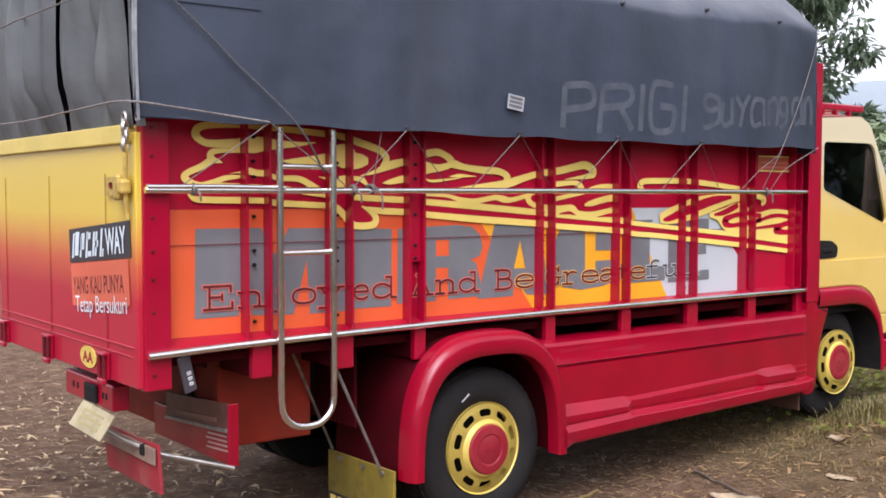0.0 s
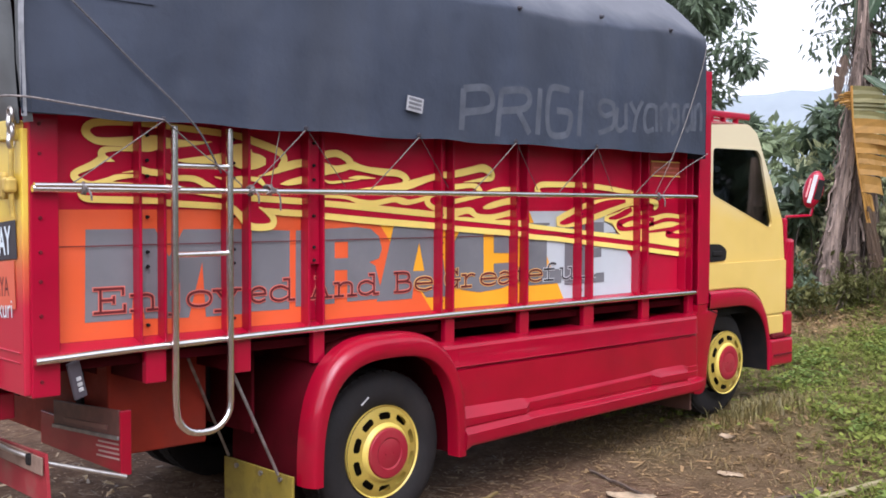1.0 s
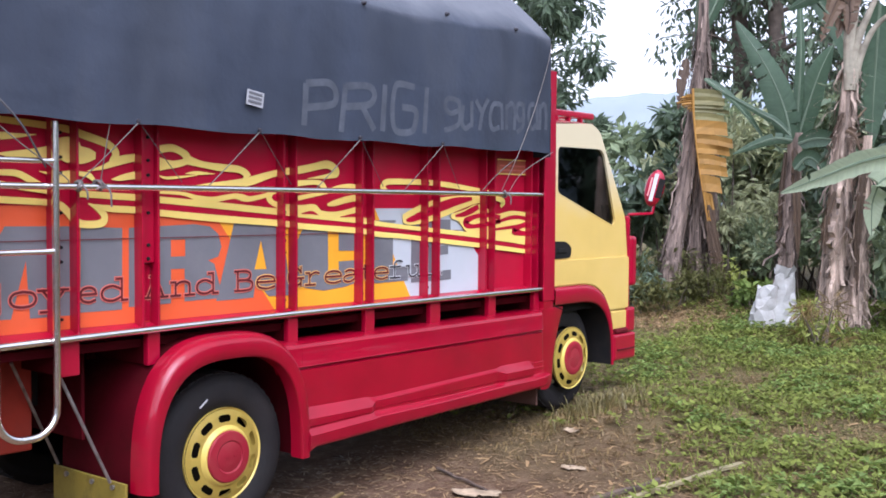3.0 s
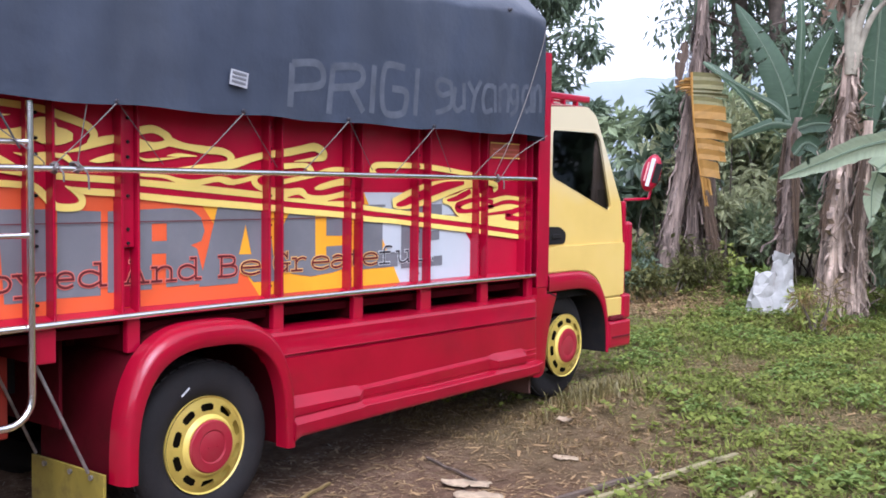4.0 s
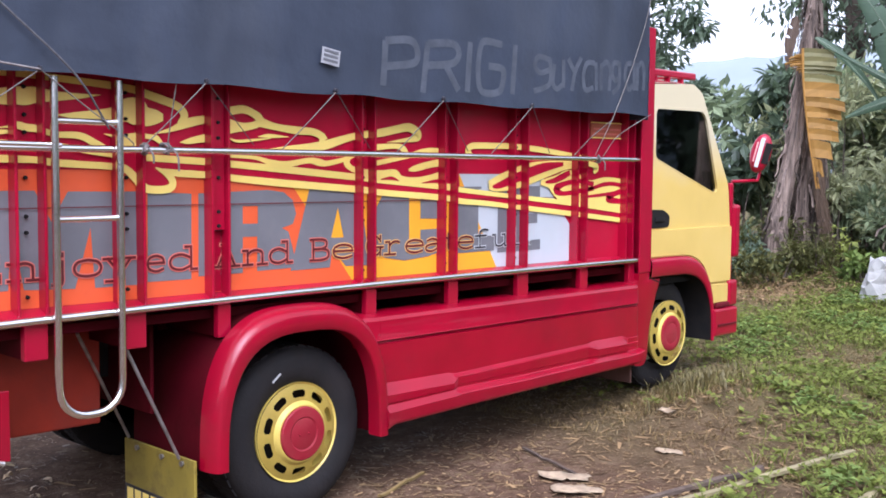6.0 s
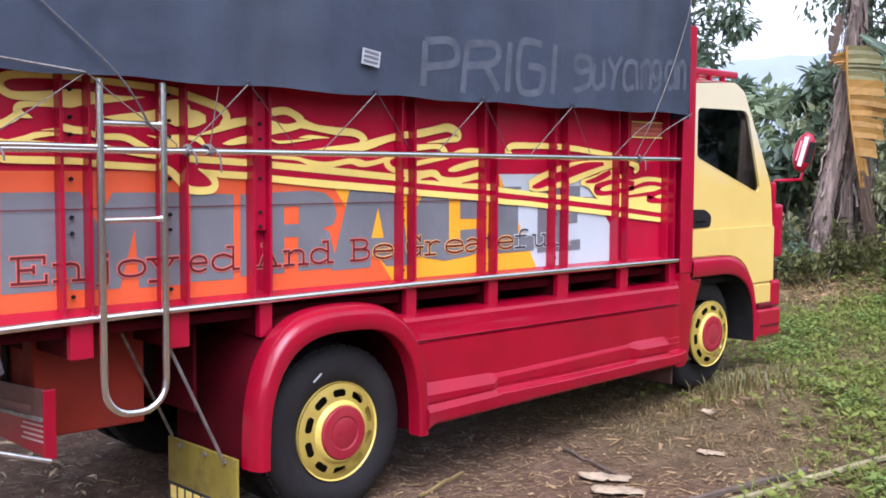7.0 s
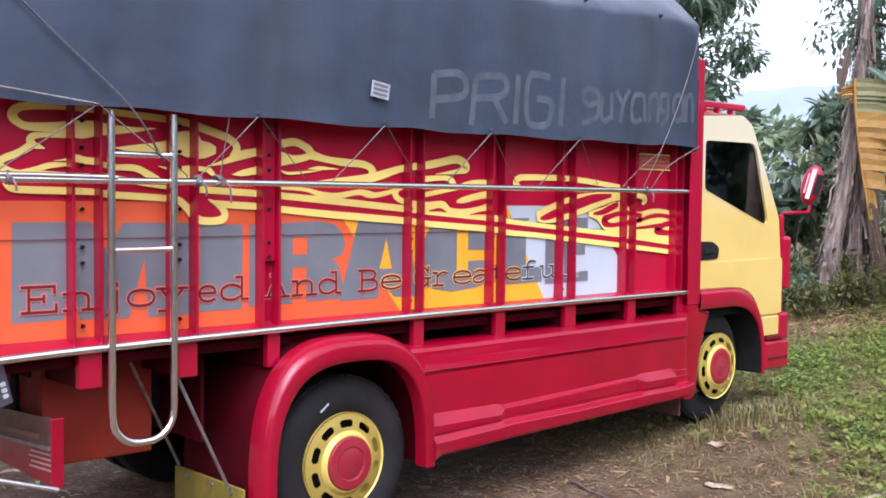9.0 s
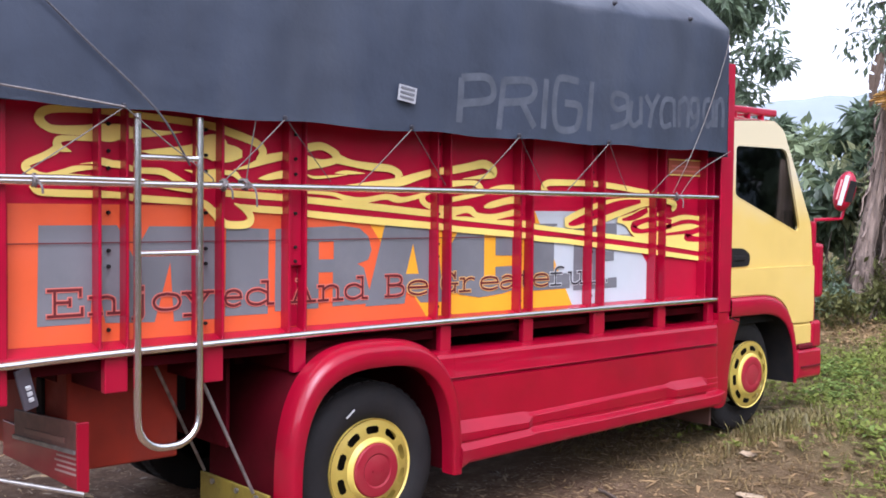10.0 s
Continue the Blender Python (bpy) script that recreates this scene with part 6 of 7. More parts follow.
label_board = part("bed_label", boxed(2.42, 2.78, BODY_Y - 0.010, BODY_Y - 0.004, 1.955, 2.06), mat("dull_red_notice", (0.45, 0.10, 0.05), 0.5), truck, "dull red notice with pale border")
for z in (1.958, 2.056):
    part("notice_border", boxed(2.42, 2.78, BODY_Y - 0.013, BODY_Y - 0.0105, z - 0.004, z + 0.004), YELLOW_LINE, label_board)
for z in (1.985, 2.015):
    part("lettering_bar", boxed(2.45, 2.75, BODY_Y - 0.013, BODY_Y - 0.0105, z - 0.006, z + 0.006), SALMON, label_board)


# ---- plants ----
def leaf_quad(bm, p, d, n, length, width, droop=0.15):
    """A pointed leaf from p along d, folded on its midrib."""
    s = d.cross(n).normalized()
    n = s.cross(d).normalized()
    a, b = bm.verts.new(p), bm.verts.new(p + d * length - n * droop * length)
    m = p + d * length * 0.5 - n * droop * length * 0.15
    l, r = bm.verts.new(m + s * width / 2 + n * width * 0.12), bm.verts.new(m - s * width / 2 + n * width * 0.12)
    bm.faces.new((a, l, b))
    bm.faces.new((a, b, r))


def any_way(rng):
    while True:
        v = Vector((rng.uniform(-1, 1), rng.uniform(-1, 1), rng.uniform(-1, 1)))
        if 0.1 < v.length < 1:
            return v.normalized()


def clumps(bm, rng, centres, leaves, length, width, spread, droop=0.2):
    for c, rad in centres:
        for _ in range(leaves):
            out = any_way(rng)
            p = c + Vector((out.x * rad, out.y * rad, out.z * rad * 0.8)) * rng.random() ** 0.45
            d = (out * 0.6 + any_way(rng) * spread + Vector((0, 0, -droop))).normalized()
            k = rng.uniform(0.6, 1.3)
            leaf_quad(bm, p, d, (Vector((0, 0, 1)) + any_way(rng) * 0.6).normalized(), length * k, width * k)


def bush(x, y, r, h, seed, leaves=1500, length=0.14, width=0.06, material=None, label="leafy green bush at the edge of the clearing", base=None):
    rng = random.Random(seed)
    z = ground_z(x, y) if base is None else base
    ob = thing("bush", (x, y, z), label, "bush", "bushes behind the truck")
    centres = []
    for k in range(max(5, int(8 * r))):
        a, q = rng.uniform(0, 2 * math.pi), r * rng.random() ** 0.6
        top = Vector((x + q * math.cos(a), y + q * math.sin(a), z + h * rng.uniform(0.25, 1.0) * (1 - 0.35 * (q / r) ** 2)))
        part("stem", tube(spline([(x + 0.3 * q * math.cos(a), y + 0.3 * q * math.sin(a), z - 0.05), (x + 0.6 * q * math.cos(a), y + 0.6 * q * math.sin(a), z + 0.5 * (top.z - z)), top], 3), 0.018, 5, None, 0.005), BARK, ob)
        centres.append((top, r * rng.uniform(0.25, 0.5)))
    crown = bmesh.new()
    clumps(crown, rng, centres, leaves // len(centres), length, width, 0.8)
    part("crown", crown, material or LEAF_LIGHT, ob)
    return ob


def tree(x, y, h, r, low, seed, leaves=6000, length=0.22, width=0.09, material=None, limbs=26, label="dark-leaved tree against the pale sky"):
    rng = random.Random(seed)
    z = ground_z(x, y)
    ob = thing("tree", (x, y, z), label, "tree", "trees round the clearing")
    wood = bmesh.new()
    spine = spline([(x, y, z - 0.1), (x + 0.1, y - 0.05, z + h * 0.35), (x - 0.1, y + 0.1, z + h * 0.7), (x, y, z + h)], 5)
    tube(spine, 0.05 * h ** 0.7, 9, wood, 0.02)
    centres = []
    for k in range(limbs):
        t = low + (0.97 - low) * k / (limbs - 1)
        p = spine[min(len(spine) - 1, int(t * (len(spine) - 1)))]
        a = k * 2.4 + rng.uniform(-0.4, 0.4)
        reach = r * rng.uniform(0.55, 1.1) * (1 - 0.5 * ((t - low) / (1 - low)) ** 1.5)
        end = p + Vector((math.cos(a) * reach, math.sin(a) * reach, rng.uniform(-0.1, 0.5) * reach))
        tube(spline([p, (p + end) / 2 + Vector((0, 0, 0.1 * reach)), end], 4), 0.045, 6, wood, 0.008)
        for q in (0.45, 0.75, 1.0):
            centres.append((p + (end - p) * q + any_way(rng) * 0.3, rng.uniform(0.35, 0.75) * max(0.7, r / 3)))
    crown = bmesh.new()
    clumps(crown, rng, centres, leaves // len(centres), length, width, 0.7, 0.5)
    part("trunk", wood, BARK, ob, smooth=60)
    part("crown", crown, material or LEAF, ob)
    return ob


def banana_leaf(bm, points, width, rng, torn=0.25, flat=None, sides=(1, -1)):
    """A long blade on a bending midrib, with torn strips along its edges."""
    line = spline(points, 8)
    n = len(line) - 1
    side0 = Vector(flat) if flat else None
    vein = bm.verts.layers.float.get("vein") or bm.verts.layers.float.new("vein")
    shift = rng.uniform(0, 50)
    for sgn in sides:
        prev = None
        for i, p in enumerate(line):
            t = i / n
            d = (line[min(i + 1, n)] - line[max(i - 1, 0)]).normalized()
            step = (p - line[max(i - 1, 0)]).length
            line_at = line_at + step if i else 0.0
            s = side0 - d * side0.dot(d) if side0 else d.cross(Vector((0, 0, 1)))
            if s.length < 1e-3:
                s = Vector((0, 1, 0))
            s.normalize()
            up = s.cross(d).normalized()
            w = width / 2 * math.sin(math.pi * min(1, 0.06 + 0.94 * t) ** 0.75) ** 0.6 if 0 < t < 1 else 0.01
            w *= 1 - torn * rng.random()
            e = p + s * sgn * w + up * (-0.25 * w)
            m = p + s * sgn * w * 0.5 + up * (0.06 * w)
            row = (p.copy(), m, e)
            if prev:
                cut = rng.random() < torn * 0.6
                a = [bm.verts.new(q) for q in prev]
                b = [bm.verts.new(q if not cut or k == 0 else q - d * 0.03) for k, q in enumerate(row)]
                for k in range(3):
                    a[k][vein] = shift + 3 * sgn + line_at - step - 0.12 * k * width
                    b[k][vein] = shift + 3 * sgn + line_at - 0.12 * k * width
                for k in range(2):
                    bm.faces.new((a[k], a[k + 1], b[k + 1], b[k]))
            prev = row
    if torn < 0.5:
        bmesh.ops.remove_doubles(bm, verts=bm.verts[:], dist=1e-5)
    bm.faces.ensure_lookup_table()
    flat_faces = len(bm.faces)
    tube(line, 0.02, 5, bm, 0.004)
    bm.faces.ensure_lookup_table()
    for f in bm.faces[flat_faces:]:
        f.material_index = 1


def pseudostem(bm, rng, path, r0, r1, sheaths=60):
    """A stem of old leaf sheaths along a path, with dry strips peeling downwards from it."""
    line = spline(path, 10)
    n = len(line) - 1
    rows = []
    for i, p in enumerate(line):
        r = r0 + (r1 - r0) * (i / n) ** 0.7
        rows.append([p + Vector((math.cos(a), math.sin(a), 0)) * r * (1 + 0.16 * noise.noise((a * 2, i * 0.3, r0 * 50))) for a in (2 * math.pi * k / 14 for k in range(14))])
    loft(rows, closed=True, caps=True, bm=bm)
    for _ in range(sheaths):
        a, i0 = rng.uniform(0, 2 * math.pi), rng.randrange(2, n - 4)
        r = r0 + (r1 - r0) * (i0 / n) ** 0.7
        out = Vector((math.cos(a), math.sin(a), 0))
        side = Vector((-out.y, out.x, 0))
        strip = []
        long, flare, wide = rng.randint(5, 13), rng.uniform(0.002, 0.016) * (3 if rng.random() < 0.12 else 1), r * rng.uniform(0.12, 0.45)
        for k in range(long):
            p = line[max(0, i0 - k)] + out * (r * 1.04 + (r0 - r) * 0.06 * k + flare * k * rng.random()) + side * 0.012 * rng.uniform(-1, 1)
            w = wide * (1 - 0.75 * k / long) * rng.uniform(0.7, 1)
            strip.append([p + side * w, p - side * w])
        loft(strip, bm=bm)


def from_eye(angle, far):
    """A place by its bearing from +y (clockwise) and distance from the spot where the walk turns."""
    return -3.58 + far * math.sin(radians(angle)), -4.32 + far * math.cos(radians(angle))


def torn_leaf(bm, rng, points, reach, side):
    """A dead leaf hanging from its midrib, its blade split into strips that stand off to one side."""
    line = spline(points, 9)
    n = len(line) - 1
    vein = bm.verts.layers.float.get("vein") or bm.verts.layers.float.new("vein")
    side = Vector(side).normalized()
    at = 0
    while at < n - 1:
        step = rng.choice((1, 2, 2, 3))
        nxt = min(n, at + step)
        t = (at + nxt) / 2 / n
        long = reach * (0.55 + 0.75 * math.sin(math.pi * min(1.0, 0.15 + 0.8 * t))) * rng.uniform(0.78, 1.12) * (1 if t < 0.72 else max(0.18, (1 - t) / 0.32))
        sag, curl = rng.uniform(0.02, 0.10) + 0.12 * t, rng.uniform(-0.10, 0.05)
        fold = Vector((-side.y, side.x, 0))
        rows = []
        for k in range(6):
            u = k / 5
            off = side * long * u - Vector((0, 0, sag * long * u * u)) + fold * curl * u * u + fold * 0.012 * rng.uniform(-1, 1)
            pinch = (-0.04 if t < 0.55 else 0.01) + (0.05 if t < 0.55 else 0.16) * u * u * rng.random()
            a, b = line[at].lerp(line[nxt], pinch), line[at].lerp(line[nxt], 1 - pinch * 0.5)
            rows.append([a + off, (a + b) / 2 + off + fold * 0.012, b + off])
        made = [[bm.verts.new(p) for p in row] for row in rows]
        for k, row in enumerate(made):
            for j, v in enumerate(row):
                v[vein] = 3.0 * at + 0.05 * j + 0.02 * k
        for a, b in zip(made, made[1:]):
            for j in (0, 1):
                bm.faces.new((a[j], a[j + 1], b[j + 1], b[j])).material_index = 1 if t < 0.34 else 0
        at = nxt
    tube(line, 0.016, 5, bm, 0.006)


def banana(stems, leaves, dead, label, seed, torn=(), petioles=(), bark=None, blade=None):
    """stems: (path, radius at the foot, at the head); leaves: (path, width, side); dead the same with a material."""
    rng = random.Random(seed)
    x, y = stems[0][0][0][:2]
    ob = thing("banana_plant", (x, y, ground_z(x, y)), label, "banana plant", "banana plants")
    for path, r0, r1 in stems:
        bm = bmesh.new()
        pseudostem(bm, rng, path, r0, r1, 190)
        part("stem", bm, bark or STEM, ob, smooth=60)
    for path, r0 in petioles:
        part("petiole", tube(spline(path, 6), r0, 8, None, r0 * 0.4), PETIOLE, ob, "pale dry leaf stalk", smooth=60)
    for points, width, flat in leaves:
        bm = bmesh.new()
        banana_leaf(bm, points, width, rng, 0.16 if blade else 0.06, flat)
        part("leaf", bm, [blade or BANANA, MIDRIB], ob, smooth=60)
    for points, width, flat, material in dead:
        bm = bmesh.new()
        banana_leaf(bm, points, width, rng, 0.3, flat)
        part("dead_leaf", bm, [material, material], ob)
    for points, reach, side in torn:
        bm = bmesh.new()
        torn_leaf(bm, rng, points, reach, side)
        part("dead_leaf", bm, [DEAD_LEAF, OLIVE_LEAF] if len(points) > 3 else DEAD_LEAF, ob, "yellowed torn leaf hanging in strips")
    return ob


ACROSS = (0.62, -0.78, 0.0)
UP = (0.1, 0.1, 1.0)
banana([([(9.02, 2.21, 0.38), (9.05, 2.14, 1.10), (9.09, 2.06, 1.68), (9.14, 1.96, 2.47), (9.18, 1.89, 3.33), (9.20, 1.85, 3.97), (9.21, 1.81, 5.23)], 0.15, 0.05), ([(9.58, 1.74, 0.37), (9.55, 1.80, 0.88), (9.52, 1.86, 2.05), (9.50, 1.91, 3.00), (9.49, 1.93, 3.80)], 0.10, 0.06), ([(9.30, 1.98, 0.37), (9.31, 1.95, 1.32), (9.33, 1.92, 2.26), (9.34, 1.90, 3.13), (9.34, 1.88, 3.85)], 0.11, 0.06)],
       [([(9.21, 1.86, 3.95), (9.28, 1.71, 4.3), (9.36, 1.52, 4.75), (9.47, 1.28, 5.1)], 0.20, ACROSS), ([(9.19, 1.89, 3.85), (9.20, 1.86, 4.3), (9.23, 1.81, 4.8), (9.26, 1.75, 5.3)], 0.16, ACROSS),
        ([(9.05, 1.74, 3.33), (9.16, 1.48, 3.12), (9.28, 1.22, 2.80), (9.35, 1.05, 2.52)], 0.15, (0.5, 0.3, 0.8)),
        ([(9.2, 1.9, 4.9), (8.8, 2.2, 5.5), (8.5, 2.5, 5.7), (8.2, 2.9, 5.4)], 0.5, None), ([(9.3, 1.8, 5.0), (9.2, 1.2, 5.6), (9.1, 0.6, 5.7), (9.0, 0.1, 5.3)], 0.5, None)],
       [([(8.98, 1.62, 1.75), (9.03, 1.56, 1.4), (9.10, 1.50, 1.05), (9.16, 1.46, 0.8)], 0.10, ACROSS, BROWN_LEAF), ([(9.30, 1.80, 2.2), (9.22, 1.72, 1.7), (9.20, 1.66, 1.2), (9.24, 1.62, 0.85)], 0.16, ACROSS, BROWN_LEAF),
        ([(9.05, 1.98, 3.6), (8.98, 2.02, 3.3), (8.95, 2.04, 2.95)], 0.16, ACROSS, BROWN_LEAF), ([(9.35, 1.86, 3.1), (9.28, 1.80, 2.7), (9.27, 1.76, 2.3)], 0.14, ACROSS, BROWN_LEAF)],
       "old banana clump with dry sheaths and a yellowed hanging leaf", 11,
       [([(8.90, 1.82, 3.20), (8.90, 1.79, 2.75), (8.93, 1.73, 2.2), (8.98, 1.63, 1.55)], 0.35, ACROSS), ([(8.95, 1.83, 3.14), (8.95, 1.84, 3.05), (8.95, 1.85, 2.92)], 0.13, (-0.62, 0.78, 0.0))], (), DARK_STEM)
banana([([(8.23, -0.22, 0.22), (8.23, -0.23, 0.97), (8.24, -0.25, 1.59), (8.25, -0.28, 2.20), (8.26, -0.30, 2.69), (8.27, -0.32, 3.18), (8.29, -0.38, 3.66)], 0.20, 0.05), ([(8.21, -0.48, 0.25), (8.21, -0.48, 0.86), (8.22, -0.50, 1.47), (8.23, -0.52, 2.02), (8.24, -0.54, 2.50)], 0.12, 0.05)],
       [([(8.83, -0.45, 3.99), (8.82, -0.43, 3.49), (8.81, -0.41, 2.99), (8.81, -0.40, 2.40)], 0.34, ACROSS), ([(8.80, 0.28, 4.15), (8.87, 0.04, 3.80), (8.93, -0.11, 3.4), (8.96, -0.20, 2.90)], 0.30, (0.5, -0.3, 0.8)),
        ([(8.30, -0.47, 4.3), (8.52, -0.12, 4.32), (8.68, 0.23, 4.15), (8.73, 0.55, 4.02)], 0.26, UP), ([(8.32, -0.47, 4.4), (8.02, 0.03, 5.0), (7.83, 0.53, 5.2), (7.63, 0.94, 4.9)], 0.5, None), ([(8.32, -0.57, 4.3), (8.42, -1.07, 4.7), (8.52, -1.57, 4.6), (8.61, -2.07, 4.1)], 0.55, None)],
       [([(8.07, -0.38, 4.35), (8.03, -0.28, 4.0), (8.00, -0.20, 3.78), (7.97, -0.11, 3.5)], 0.24, ACROSS, BROWN_LEAF), ([(8.17, -0.36, 4.37), (8.14, -0.28, 3.97), (8.13, -0.26, 3.76), (8.12, -0.23, 3.54)], 0.26, (0.8, -0.5, 0.2), BROWN_LEAF), ([(8.17, -0.38, 4.37), (8.16, -0.35, 3.97), (8.16, -0.35, 3.76), (8.16, -0.33, 3.58)], 0.22, ACROSS, BROWN_LEAF),
        ([(8.07, -0.37, 2.55), (8.08, -0.45, 2.5), (8.10, -0.50, 2.36), (8.10, -0.49, 2.18)], 0.14, UP, BROWN_LEAF), ([(8.12, -0.31, 2.75), (8.10, -0.25, 2.55), (8.08, -0.22, 2.30)], 0.08, ACROSS, BROWN_LEAF),
        ([(8.12, -0.59, 2.3), (8.08, -0.53, 1.8), (8.06, -0.51, 1.3), (8.07, -0.52, 0.8)], 0.10, ACROSS, BROWN_LEAF), ([(8.04, -0.27, 1.9), (8.00, -0.21, 1.6), (8.00, -0.19, 1.25)], 0.09, ACROSS, BROWN_LEAF)],
       "old banana clump with grey-brown peeling sheaths", 12, (),
       [([(8.22, -0.34, 2.99), (8.21, -0.32, 3.42), (8.21, -0.30, 3.78), (8.18, -0.23, 4.39)], 0.060), ([(8.22, -0.35, 3.05), (8.24, -0.40, 3.47), (8.27, -0.50, 3.77), (8.32, -0.64, 4.12)], 0.060), ([(8.23, -0.37, 2.99), (8.26, -0.44, 3.35), (8.30, -0.57, 3.65), (8.37, -0.81, 3.87)], 0.050), ([(8.22, -0.34, 3.11), (8.22, -0.35, 3.54), (8.24, -0.39, 3.90), (8.25, -0.42, 4.38)], 0.060)])
banana([([(9.46, 0.81, 0.01), (9.46, 0.81, 0.86), (9.47, 0.77, 1.56), (9.48, 0.75, 2.12), (9.49, 0.73, 2.64)], 0.12, 0.085)],
       [([(9.38, 0.74, 2.55), (9.34, 0.82, 2.95), (9.26, 1.02, 3.44), (9.11, 1.36, 4.02)], 0.40, (0.62, -0.6, 0.5)), ([(9.49, 0.73, 2.59), (9.50, 0.70, 3.16), (9.50, 0.69, 3.78), (9.49, 0.74, 4.61)], 0.13, ACROSS), ([(9.59, 0.74, 2.58), (9.63, 0.64, 2.96), (9.67, 0.52, 3.37), (9.72, 0.38, 3.71)], 0.34, ACROSS), ([(9.20, 0.65, 2.53), (9.12, 0.83, 2.56), (9.03, 1.04, 2.49), (8.93, 1.29, 2.37)], 0.14, UP), ([(9.22, 0.59, 2.49), (9.29, 0.41, 2.55), (9.36, 0.23, 2.53), (9.41, 0.05, 2.41)], 0.22, UP), ([(9.28, 0.71, 2.60), (9.21, 0.87, 2.77), (9.14, 1.06, 2.89), (8.92, 1.54, 3.20)], 0.10, UP), ([(9.21, 0.62, 2.18), (9.26, 0.50, 2.32), (9.30, 0.37, 2.25), (9.36, 0.22, 1.98)], 0.20, UP)],
       [([(9.39, 0.70, 2.45), (9.33, 0.65, 2.0), (9.35, 0.63, 1.5), (9.39, 0.63, 1.1)], 0.12, ACROSS, BROWN_LEAF), ([(9.39, 0.81, 2.4), (9.36, 0.85, 1.8), (9.38, 0.86, 1.2)], 0.07, ACROSS, BROWN_LEAF)],
       "young banana plant with broad upright green leaves", 13, (), (), DARK_STEM)
banana([([(7.55, -2.35, 0.2), (7.5, -2.3, 1.2), (7.40, -2.2, 2.3)], 0.12, 0.07), ([(7.8, -2.0, 0.2), (7.75, -1.95, 1.1), (7.7, -1.9, 2.0)], 0.12, 0.07)],
       [([(7.04, -1.42, 2.29), (6.90, -0.95, 2.18), (6.79, -0.62, 2.04), (6.64, -0.24, 1.87)], 0.25, (0.30, 0.15, -0.94)), ([(7.7, -1.9, 1.95), (7.55, -1.05, 2.05), (7.48, -0.86, 1.85), (7.48, -0.84, 1.45)], 0.36, (0.3, -0.3, 0.9)),
        ([(7.4, -2.1, 2.2), (7.4, -1.7, 2.9), (7.5, -1.3, 3.5), (7.6, -1.0, 3.9)], 0.45, None), ([(7.7, -1.9, 1.9), (7.85, -1.45, 2.1), (8.0, -1.05, 1.8), (8.05, -0.95, 1.3)], 0.36, ACROSS)],
       [], "leaning banana plant with pale green leaves", 14, (), (), None, PALE_BANANA)

# thickets behind
seed = 100


def thicket(angle, far, r, h, leaves, length, width, material):
    global seed
    seed += 1
    bush(*from_eye(angle, far), r, h, seed, leaves, length, width, material)


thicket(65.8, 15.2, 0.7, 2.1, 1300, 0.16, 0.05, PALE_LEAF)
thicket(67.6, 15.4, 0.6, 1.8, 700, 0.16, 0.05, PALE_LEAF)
thicket(58.0, 15.5, 0.9, 1.5, 1500, 0.20, 0.09, LEAF)
thicket(57.2, 17.5, 0.8, 4.4, 2600, 0.20, 0.08, LEAF)
thicket(60.6, 16.0, 0.7, 2.0, 1000, 0.24, 0.11, LEAF)
thicket(62.4, 16.5, 0.8, 2.9, 1300, 0.24, 0.11, LEAF)
thicket(59.0, 13.4, 0.6, 0.45, 700, 0.13, 0.06, LEAF)
thicket(60.6, 13.6, 0.6, 0.5, 800, 0.13, 0.06, LEAF)
thicket(61.4, 13.3, 0.4, 0.22, 300, 0.10, 0.012, STRAW)
thicket(63.0, 13.5, 0.6, 0.38, 700, 0.09, 0.035, OLIVE_WEED)
thicket(62.0, 14.2, 0.7, 0.5, 800, 0.10, 0.04, OLIVE_WEED)
thicket(60.3, 14.4, 0.6, 0.6, 700, 0.13, 0.06, LEAF)
thicket(64.8, 13.8, 0.45, 0.4, 500, 0.10, 0.025, OLIVE_WEED)
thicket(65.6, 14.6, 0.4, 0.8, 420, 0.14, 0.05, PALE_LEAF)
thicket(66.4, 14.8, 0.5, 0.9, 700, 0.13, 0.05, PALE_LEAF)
thicket(67.6, 14.6, 0.6, 1.0, 900, 0.13, 0.05, LEAF_LIGHT)
thicket(69.5, 15.0, 0.7, 1.4, 1300, 0.16, 0.07, LEAF_LIGHT)
thicket(71.2, 14.8, 0.6, 1.1, 1100, 0.13, 0.06, LEAF_LIGHT)
thicket(73.0, 14.6, 0.8, 1.3, 1200, 0.15, 0.07, LEAF_LIGHT)
thicket(75.5, 12.5, 0.9, 1.6, 1200, 0.16, 0.07, LEAF_LIGHT)
thicket(64.2, 17.5, 1.4, 3.2, 2200, 0.22, 0.10, LEAF_LIGHT)
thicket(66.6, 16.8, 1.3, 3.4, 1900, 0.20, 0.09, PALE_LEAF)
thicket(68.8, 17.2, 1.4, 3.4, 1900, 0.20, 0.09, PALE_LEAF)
thicket(71.0, 16.5, 1.3, 3.2, 2400, 0.22, 0.10, LEAF_LIGHT)
thicket(73.6, 16.0, 1.4, 3.4, 2400, 0.22, 0.10, LEAF)
thicket(76.5, 15.5, 1.5, 3.4, 2200, 0.22, 0.10, LEAF)
bush(*from_eye(66.1, 13.8), 0.14, 0.55, 81, 60, 0.10, 0.06, BRIGHT_LEAF, "small bright yellow-green sapling under the bananas")
bush(*from_eye(67.1, 13.4), 0.25, 0.40, 82, 160, 0.12, 0.07, BROAD_WEED, "low broad-leaved green plant beside the sack")
bush(7.35, -0.35, 0.30, 0.62, 77, 420, 0.07, 0.025, BRIGHT_LEAF, "small sparse yellow-green shrub beside the sack")
